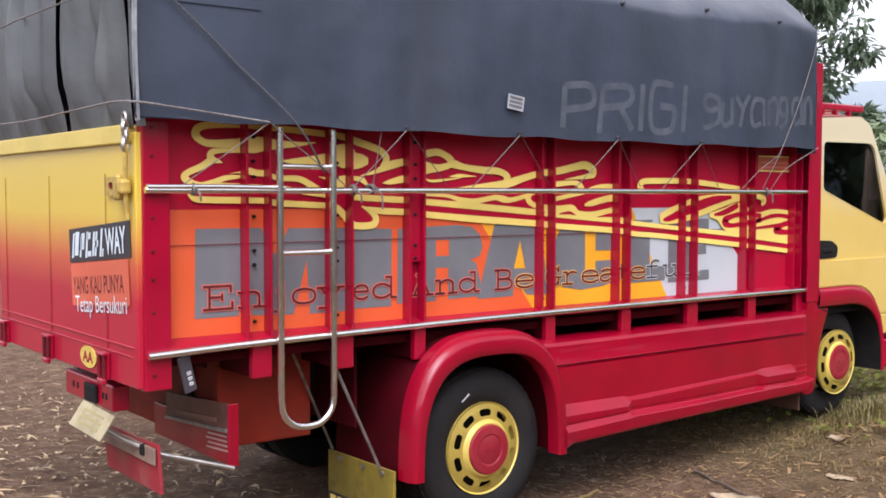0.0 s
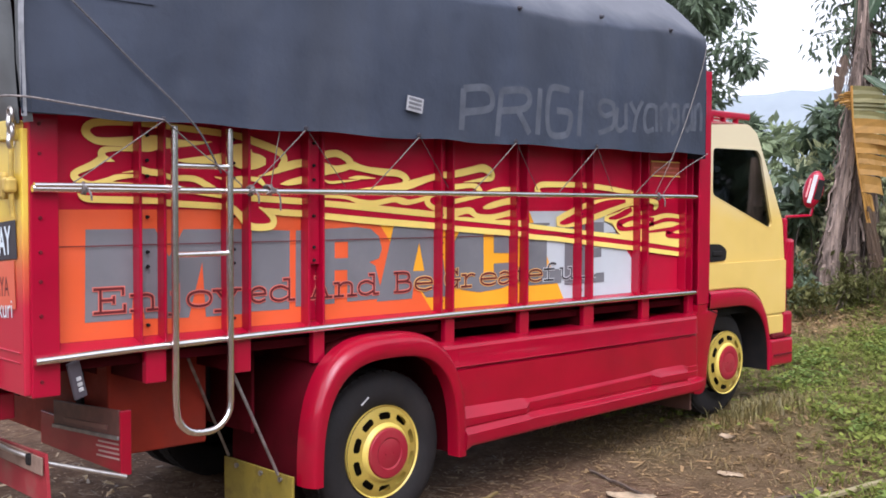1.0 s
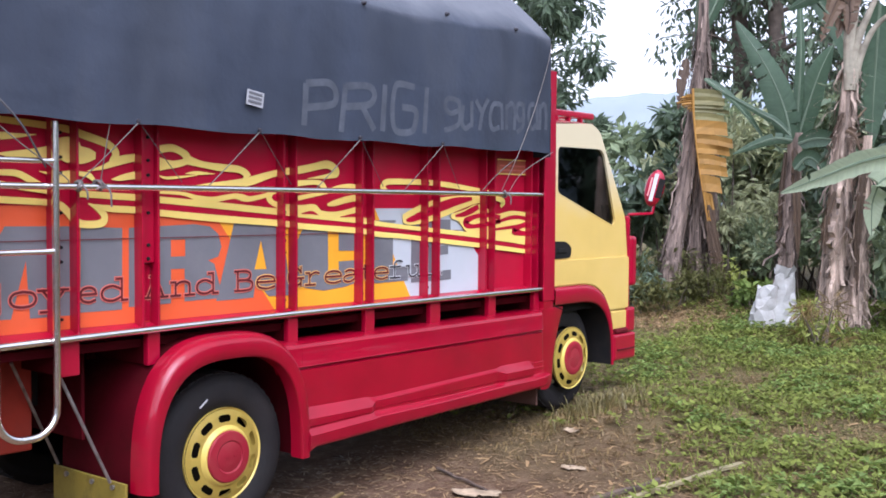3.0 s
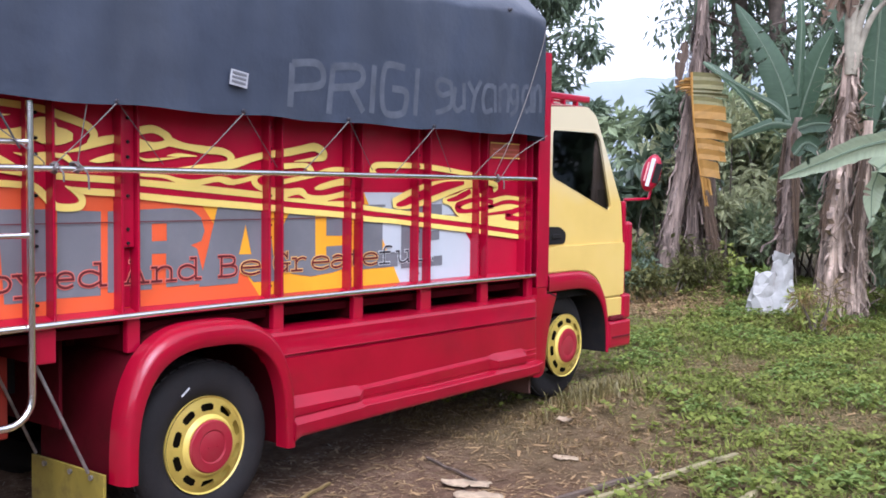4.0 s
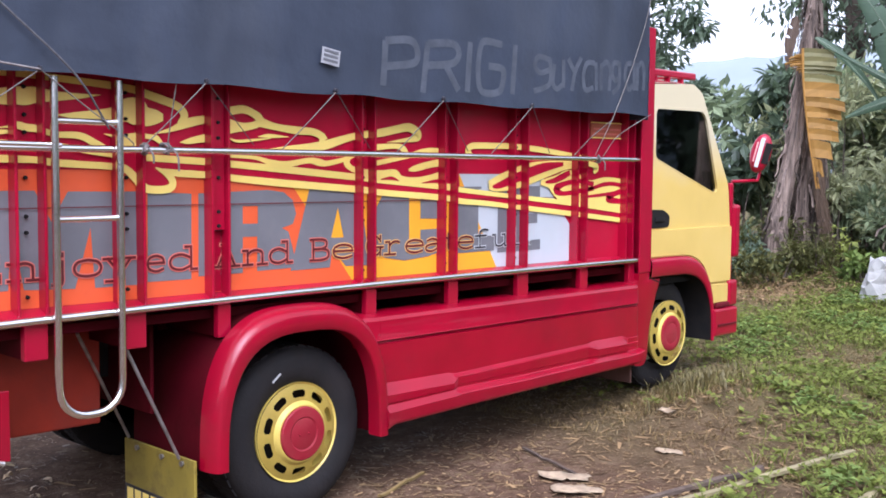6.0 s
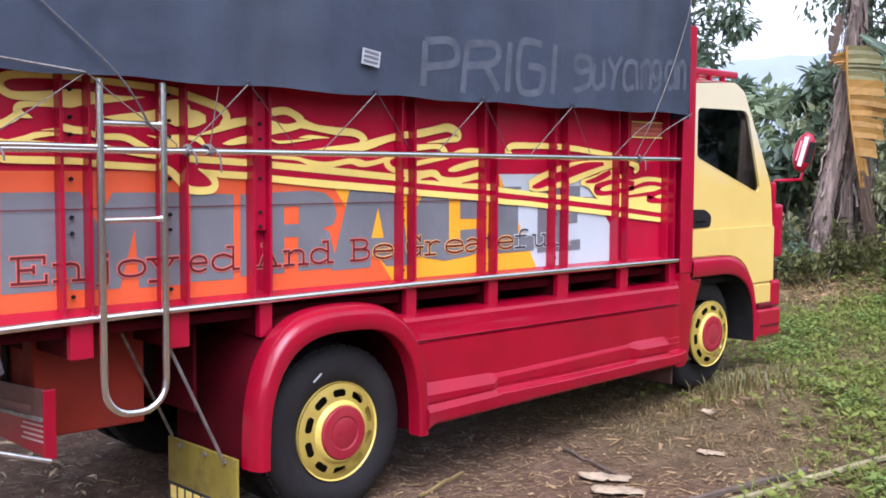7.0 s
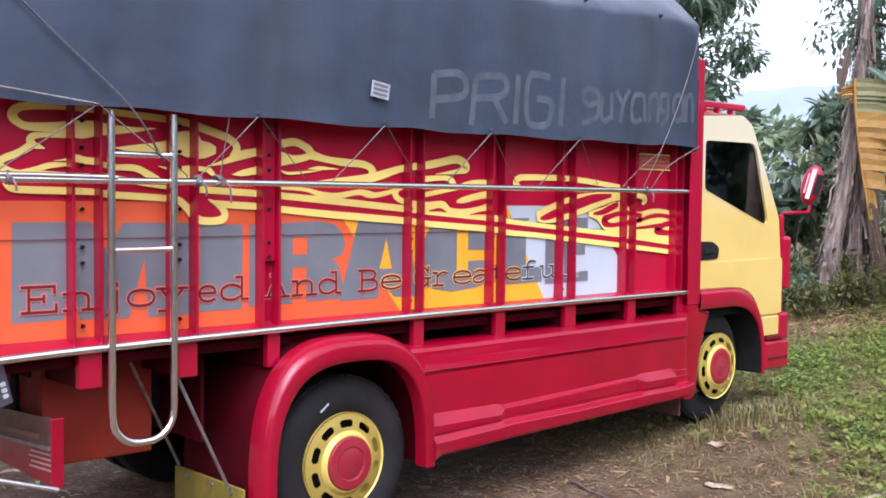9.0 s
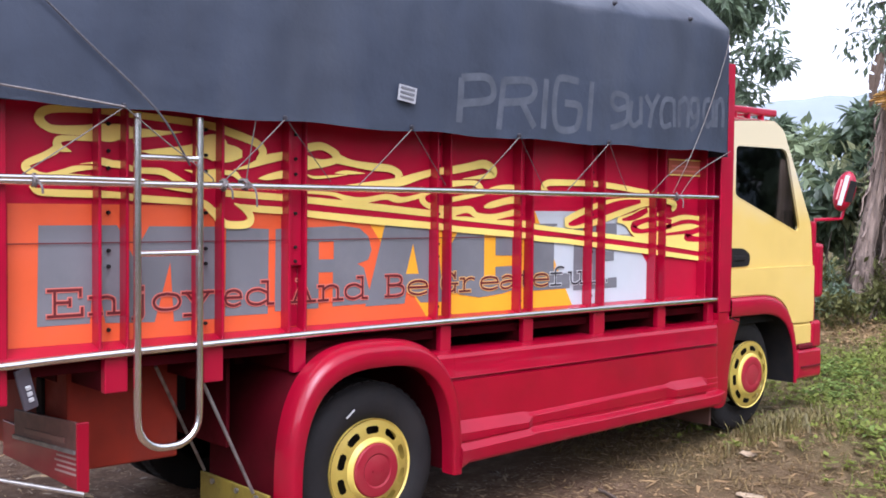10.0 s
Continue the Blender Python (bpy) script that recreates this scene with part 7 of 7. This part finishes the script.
bush(7.15, -0.50, 0.32, 0.45, 78, 300, 0.12, 0.010, STRAW, "dry tuft of straw-coloured stalks")
for angle, far, h, r, low, leaves in ((55.2, 19.0, 10.5, 1.35, 0.06, 23000), (64.4, 20.5, 9.5, 0.9, 0.44, 2300), (52.0, 21.0, 11.0, 2.2, 0.15, 6000), (66.0, 20.0, 9.5, 1.4, 0.42, 2800), (67.8, 19.0, 9.0, 2.0, 0.22, 4500),
                                      (71.0, 19.5, 9.5, 2.2, 0.20, 4500), (74.5, 18.5, 9.0, 2.2, 0.20, 4500), (78.5, 18.0, 9.0, 2.2, 0.20, 5000)):
    seed += 1
    tree(*from_eye(angle, far), h, r, low, seed, leaves, 0.19, 0.075, None, 46 if leaves > 10000 else 28)

# unseen trees added behind the viewpoint to cut low sky light and reflections
for k in range(13):
    seed += 1
    tree(*from_eye(97 + 11.5 * k, 15.0 + 1.5 * math.sin(k * 2.3)), 5.0 + math.sin(k * 1.7), 2.6, 0.08, seed, 2600, 0.5, 0.22, None, 24, "leafy tree closing the clearing")

# more unseen trees, added to darken reflections from the -x side
for k in range(9):
    seed += 1
    tree(*from_eye(244 + 10.5 * k, 17.0 + 1.5 * math.sin(k * 1.9)), 6.0 + math.sin(k * 1.3), 2.6, 0.08, seed, 2000, 0.5, 0.22, None, 24, "leafy tree closing the clearing")

# hill on the horizon, its haze painted into the pale blue colour
rows = []
for k in range(61):
    a = 30 + k * 1.2
    x, y = from_eye(a, 900)
    top = 94 + 1.5 * (a - 60) * (1 if a < 75 else 0) + 5 * noise.noise((a * 0.9, 1.3, 0)) + 2 * noise.noise((a * 3, 2.3, 0))
    rows.append([(x, y, -20), (x, y, top * 0.6), (x * 1.06, y * 1.06, top)])
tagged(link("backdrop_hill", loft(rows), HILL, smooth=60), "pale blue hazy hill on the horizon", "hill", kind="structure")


# ---- ground cover ----
def scatter(name, material, label, count, place, shape, seed):
    """Many small leaves or blades in one mesh: place() gives a spot or None, shape() its corners."""
    rng = random.Random(seed)
    verts, faces = [], []
    made = 0
    while made < count:
        p = place(rng)
        made += 1
        if p is None:
            continue
        for quad in shape(rng, Vector((p[0], p[1], ground_z(*p)))):
            n = len(verts)
            verts += [tuple(v) for v in quad]
            faces.append(tuple(range(n, n + len(quad))))
    me = bpy.data.meshes.new(name)
    me.from_pydata(verts, [], faces)
    me.materials.append(material)
    return tagged(new(name, me), label, "ground cover", kind="stuff")


def greenness(x, y):
    """How thick the weeds stand: a broad patch in the open, thinning towards the wheels and round two bare spots."""
    g = 0.30 + (0.574 * (x - 3.3) - 0.82 * (y + 0.58)) / 1.1 + 0.9 * noise.noise((x * 0.8, y * 0.8, 2)) + 0.5 * noise.noise((x * 2.4, y * 2.4, 4))
    g -= 1.6 * math.exp(-((x - 3.9) ** 2 + (y + 1.95) ** 2) / 0.35) + 1.0 * math.exp(-((x - 5.25) ** 2 + (y + 0.5) ** 2) / 0.25)
    g -= 1.3 * math.exp(-((x - 7.95) ** 2 + (y - 1.52) ** 2) / 0.55)
    g -= 0.7 * max(0.0, min(1.0, (x - 7.3) / 1.0)) * (1 if y > 0.2 else 0.4)
    if -0.15 < y < 2.3 and x < 4.3:
        g -= 0.8
    return max(0.10 if x > 2.6 else 0.0, min(1.0, g))


def green_spot(rng):
    x, y = rng.uniform(0.8, 10.5), rng.uniform(-4.9, 4.5)
    return (x, y) if rng.random() < greenness(x, y) * min(1.0, (y + 4.9) / 1.1) else None


def bare_spot(rng):
    """Spots of bare earth, thinning out towards the edges of the strewn ground."""
    x, y = (rng.uniform(-1.8, 5.5), rng.uniform(-3.4, 0.6)) if rng.random() < 0.6 else (rng.uniform(-7.5, 0.0), rng.uniform(-2.0, 8.5))
    thin = min(1.0, (y + (3.4 if x > -1.0 else 2.0)) / 0.9, (x + 7.5) / 1.2)
    return (x, y) if rng.random() > 0.8 * greenness(x, y) and rng.random() < thin else None


def rosette(rng, p):
    size, out = 0.020 + 0.050 * rng.random() ** 2, []
    turn = rng.uniform(0, 6.3)
    tall = rng.uniform(0.01, 0.07)
    for k in range(rng.randint(3, 6)):
        a = turn + k * 2.1
        d = Vector((math.cos(a), math.sin(a), rng.uniform(-0.1, 0.7))).normalized()
        s = Vector((-math.sin(a), math.cos(a), 0))
        b = p + Vector((rng.uniform(-0.02, 0.02), rng.uniform(-0.02, 0.02), tall))
        out.append([b, b + d * size * 0.5 + s * size * 0.32, b + d * size, b + d * size * 0.5 - s * size * 0.32])
    return out


def blade(rng, p):
    out = []
    for _ in range(rng.randint(2, 5)):
        a, h = rng.uniform(0, 6.3), rng.uniform(0.03, 0.10)
        lean = Vector((math.cos(a), math.sin(a), 0)) * h * rng.uniform(0.6, 1.8)
        s = Vector((-math.sin(a), math.cos(a), 0)) * 0.0035
        q = p + Vector((rng.uniform(-0.03, 0.03), rng.uniform(-0.03, 0.03), -0.005))
        m = q + lean * 0.4 + Vector((0, 0, h * 0.7))
        out += [[q - s, q + s, m + s * 0.8, m - s * 0.8], [m - s * 0.8, m + s * 0.8, q + lean + Vector((0, 0, h))]]
    return out


def short_blade(rng, p):
    out = []
    for _ in range(rng.randint(2, 6)):
        a, h = rng.uniform(0, 6.3), rng.uniform(0.012, 0.045)
        lean = Vector((math.cos(a), math.sin(a), 0)) * h * rng.uniform(0.8, 3.0)
        s = Vector((-math.sin(a), math.cos(a), 0)) * rng.uniform(0.0015, 0.0035)
        q = p + Vector((rng.uniform(-0.06, 0.06), rng.uniform(-0.06, 0.06), 0.0))
        m = q + lean * 0.45 + Vector((0, 0, h * 0.8))
        out += [[q - s, q + s, m + s * 0.8, m - s * 0.8], [m - s * 0.8, m + s * 0.8, q + lean + Vector((0, 0, h * 0.7))]]
    return out


def flake(rng, p):
    a, l, w = rng.uniform(0, 6.3), 0.007 + 0.060 * rng.random() ** 4, 0.003 + 0.015 * rng.random() ** 3
    d = Vector((math.cos(a), math.sin(a), rng.uniform(-0.12, 0.12))) * l
    s = Vector((-math.sin(a), math.cos(a), rng.uniform(-0.3, 0.3))) * w
    c = p + Vector((0, 0, 0.004 + 0.008 * rng.random()))
    bend = s * rng.uniform(-0.8, 0.8)
    return [[c - d - s * rng.random(), c - d * 0.9 + s * rng.random(), c + d + s * rng.random() + bend, c + d * 0.8 - s * rng.random() + bend]]


scatter("weeds", WEED, "low green broad-leaved weeds covering the clearing in patches", 37000, green_spot, rosette, 21)
def broad_spot(rng):
    x, y = rng.uniform(1.5, 10.0), rng.uniform(-4.0, 4.0)
    return (x, y) if greenness(x, y) > 0.55 and noise.noise((x * 1.3, y * 1.3, 6)) > 0.05 else None


def broad_weed(rng, p):
    out, turn = [], rng.uniform(0, 6.3)
    for k in range(rng.randint(4, 7)):
        a, size = turn + k * 1.1, rng.uniform(0.04, 0.085)
        d = Vector((math.cos(a), math.sin(a), rng.uniform(0.0, 0.9))).normalized()
        s = Vector((-math.sin(a), math.cos(a), 0))
        b = p + Vector((0, 0, rng.uniform(0.02, 0.09)))
        tip = b + d * size - Vector((0, 0, size * 0.35))
        m = b + d * size * 0.55
        out += [[b, m + s * size * 0.26, tip], [b, tip, m - s * size * 0.26]]
    return out


scatter("broad_weeds", BROAD_WEED, "larger bright-green weeds in clumps among the low ones", 7000, broad_spot, broad_weed, 29)
scatter("grass", WEED, "thin green grass among the weeds", 15200, green_spot, blade, 22)
scatter("dry_grass", STRAW, "dry straw-coloured grass on bare earth", 9000, lambda r: (r.uniform(2.0, 9.5), r.uniform(-3.5, 3.0)), short_blade, 23)


def tall_blade(rng, p):
    out = []
    for _ in range(4):
        a, h = rng.uniform(0, 6.3), rng.uniform(0.05, 0.15)
        lean = Vector((math.cos(a), math.sin(a), 0)) * h * rng.uniform(0.2, 0.9)
        s = Vector((-math.sin(a), math.cos(a), 0)) * 0.005
        q = p + Vector((rng.uniform(-0.04, 0.04), rng.uniform(-0.04, 0.04), -0.005))
        m = q + lean * 0.4 + Vector((0, 0, h * 0.7))
        out += [[q - s, q + s, m + s * 0.8, m - s * 0.8], [m - s * 0.8, m + s * 0.8, q + lean + Vector((0, 0, h))]]
    return out


def wood_flake(rng, p):
    a, l, w = rng.uniform(0, 6.3), 0.012 + 0.075 * rng.random() ** 2.5, 0.004 + 0.018 * rng.random() ** 2
    d = Vector((math.cos(a), math.sin(a), rng.uniform(-0.15, 0.15))) * l
    s = Vector((-math.sin(a), math.cos(a), rng.uniform(-0.4, 0.4))) * w
    c = p + Vector((0, 0, 0.012 + 0.012 * rng.random()))
    k, r = Vector((0, 0, rng.uniform(0.0, 0.02))), rng.random
    bow = s * rng.uniform(-1.2, 1.2)
    m0, m1 = c - d * 0.3 + k + bow, c + d * 0.35 + k + bow * 0.8
    return [[c - d - s * 0.2, c - d * (0.8 + 0.2 * r()) + s * 0.3, m0 + s * (0.6 + 0.5 * r()), m0 - s * (0.6 + 0.5 * r())], [m0 - s * 0.8, m0 + s * 0.8, m1 + s * (0.5 + 0.5 * r()), m1 - s * (0.5 + 0.5 * r())], [m1 - s * 0.7, m1 + s * 0.7, c + d * (0.8 + 0.3 * r())]]


scatter("grass_tuft", leaf_mat("dry_olive_grass", (0.16, 0.145, 0.07), var=0.6, through_light=0.15), "dry olive grass tufts round the front wheel", 170, lambda r: (r.gauss(3.38, 0.24), r.gauss(-0.24, 0.12)), tall_blade, 26)
scatter("dry_tuft", STRAW, "dry brown grass caught round the front tyre", 420, lambda r: (r.gauss(3.12, 0.26), r.gauss(-0.16, 0.08)), short_blade, 28)
scatter("wood_flakes", leaf_mat("pale_wood_flake", (0.42, 0.335, 0.24), var=0.7, through_light=0.05), "pale bark flakes and husks strewn on bare earth", 4200, lambda r: (r.uniform(-6.5, -0.6), r.uniform(0.2, 12.0)), wood_flake, 27)
scatter("dead_leaves", LITTER, "brown dead leaves heaped at the foot of the bank", 2600, lambda r: (r.gauss(7.95, 0.40), r.gauss(1.52, 0.45)), wood_flake, 31)
scatter("leaf_litter", LITTER, "dry leaf flakes and wood chips strewn on earth", 43000, bare_spot, flake, 24)


# ---- things on the ground ----
def pole(a, b, w, h, seed, label, material=None):
    rng = random.Random(seed)
    va, vb = Vector((*a, ground_z(*a) + h * 0.6)), Vector((*b, ground_z(*b) + h * 0.6))
    d = (vb - va).normalized()
    s = d.cross(Vector((0, 0, 1))).normalized() * w / 2
    rows = []
    for k in range(9):
        p = va + (vb - va) * k / 8 + Vector((0, 0, 0.012 * rng.random()))
        j = 1 + 0.12 * rng.uniform(-1, 1)
        rows.append([p + s * j - Vector((0, 0, h / 2)), p + s * j + Vector((0, 0, h * 0.3)), p + Vector((0, 0, h / 2)), p - s * j + Vector((0, 0, h * 0.3)), p - s * j - Vector((0, 0, h / 2))])
    bm = loft(rows, closed=True, caps=True)
    return tagged(link("bamboo_pole", bm, material or BAMBOO, smooth=35), label, "pole", "poles on the ground")


pole((2.70, -1.60), (0.6, -1.19), 0.038, 0.022, 1, "split bamboo lath lying in the weeds")
pole((2.09, -1.36), (0.9, -1.10), 0.034, 0.026, 2, "dark weathered bamboo lath lying on earth", ROTTEN)
pole((2.42, -1.97), (0.9, -1.99), 0.048, 0.028, 3, "pale split bamboo lath on the ground")
pole((0.84, -0.01), (0.40, -0.14), 0.022, 0.015, 4, "short dry stick on the earth", STRAW)
pole((1.56, -0.12), (1.38, -0.66), 0.018, 0.015, 5, "short dry stick on the earth", ROTTEN)


def husk(x, y, turn, seed, size=1.0):
    """A torn, curled piece of dry leaf sheath."""
    rng = random.Random(seed)
    rows = []
    for k in range(11):
        u = k / 10 - 0.5
        wide = 0.19 * (1 - 2.2 * u * u) * rng.uniform(0.6, 1.1)
        rows.append([(0.27 * u + 0.03 * rng.uniform(-1, 1) * abs(v), v * wide + 0.012 * math.sin(u * 9), 0.010 + 0.05 * v * v * rng.uniform(0.2, 1.0) + 0.006 * rng.random()) for v in (-0.5, -0.3, -0.1, 0.1, 0.3, 0.5)])
    bm = moved(loft(rows), pose(x, y, ground_z(x, y), 0, 0, turn) @ Matrix.Diagonal((size, size, size, 1)))
    ob = link("dry_husk", bm, HUSK, smooth=25)
    s = ob.modifiers.new("thickness", "SOLIDIFY")
    s.thickness = 0.003
    return tagged(ob, "torn pale brown dry leaf sheath on the earth", "husk", "husks")


HUSK = mat("pale_dry_husk", (0.37, 0.28, 0.18), 0.85, var=0.35, scale=14, stain=(0.2, 0.14, 0.10), amount=0.7, sscale=12)
husk(1.30, -0.62, -60, 1)
husk(1.16, -0.82, -50, 2)
husk(2.62, -0.42, 40, 3, 0.55)
husk(2.05, -0.80, 110, 5, 0.6)


def sack():
    """Two crumpled sacks leaning together, their cloth broken into creased facets."""
    x, y = 8.09, 0.40
    z = ground_z(x, y)
    ob = thing("sack", (x, y, z), "crumpled white woven sacks slumped on the weeds", "sack")
    for cx, cy, wide, deep, h, tip, lean, seed in ((x - 0.085, y + 0.105, 0.165, 0.13, 0.46, 0.66, 0.07, 3), (x + 0.055, y - 0.085, 0.17, 0.13, 0.60, 0.58, 0.015, 8)):
        rng = random.Random(seed)
        rows = []
        for i in range(8):
            t = i / 7
            fold = rng.uniform(0, 6.3)
            row = []
            for k in range(11):
                a = 2 * math.pi * (k + 0.5 * (i % 2)) / 11
                q = (1.05 - (1 - tip) * t ** 1.2) * rng.uniform(0.84, 1.10) * (1 + 0.10 * math.cos(3 * a + fold))
                u, v = wide * q * math.cos(a) + lean * t, deep * q * math.sin(a)
                row.append((cx + 0.45 * u + 0.89 * v, cy - 0.89 * u + 0.45 * v, z - 0.03 + h * t + (0.045 * rng.uniform(-1, 1) if i else 0)))
            rows.append(row)
        bm = loft(rows, closed=True, caps=True)
        bmesh.ops.triangulate(bm, faces=bm.faces[:])
        bmesh.ops.subdivide_edges(bm, edges=bm.edges[:], cuts=1, fractal=0.06, along_normal=0.5, seed=seed)
        part("sack_body", bm, SACK, ob, smooth=24)
    rng = random.Random(4)
    rows = []
    for i in range(4):
        t = i / 3
        rows.append([(x + 0.05 + (0.055 + 0.06 * t) * math.cos(a) * rng.uniform(0.6, 1.2), y - 0.11 + (0.065 + 0.07 * t) * math.sin(a) * rng.uniform(0.6, 1.2), z + 0.53 + 0.14 * t + 0.03 * rng.uniform(-1, 1)) for a in (2 * math.pi * k / 11 for k in range(11))])
    part("sack_mouth", loft(rows, closed=True), SACK, ob, smooth=16)

sack()
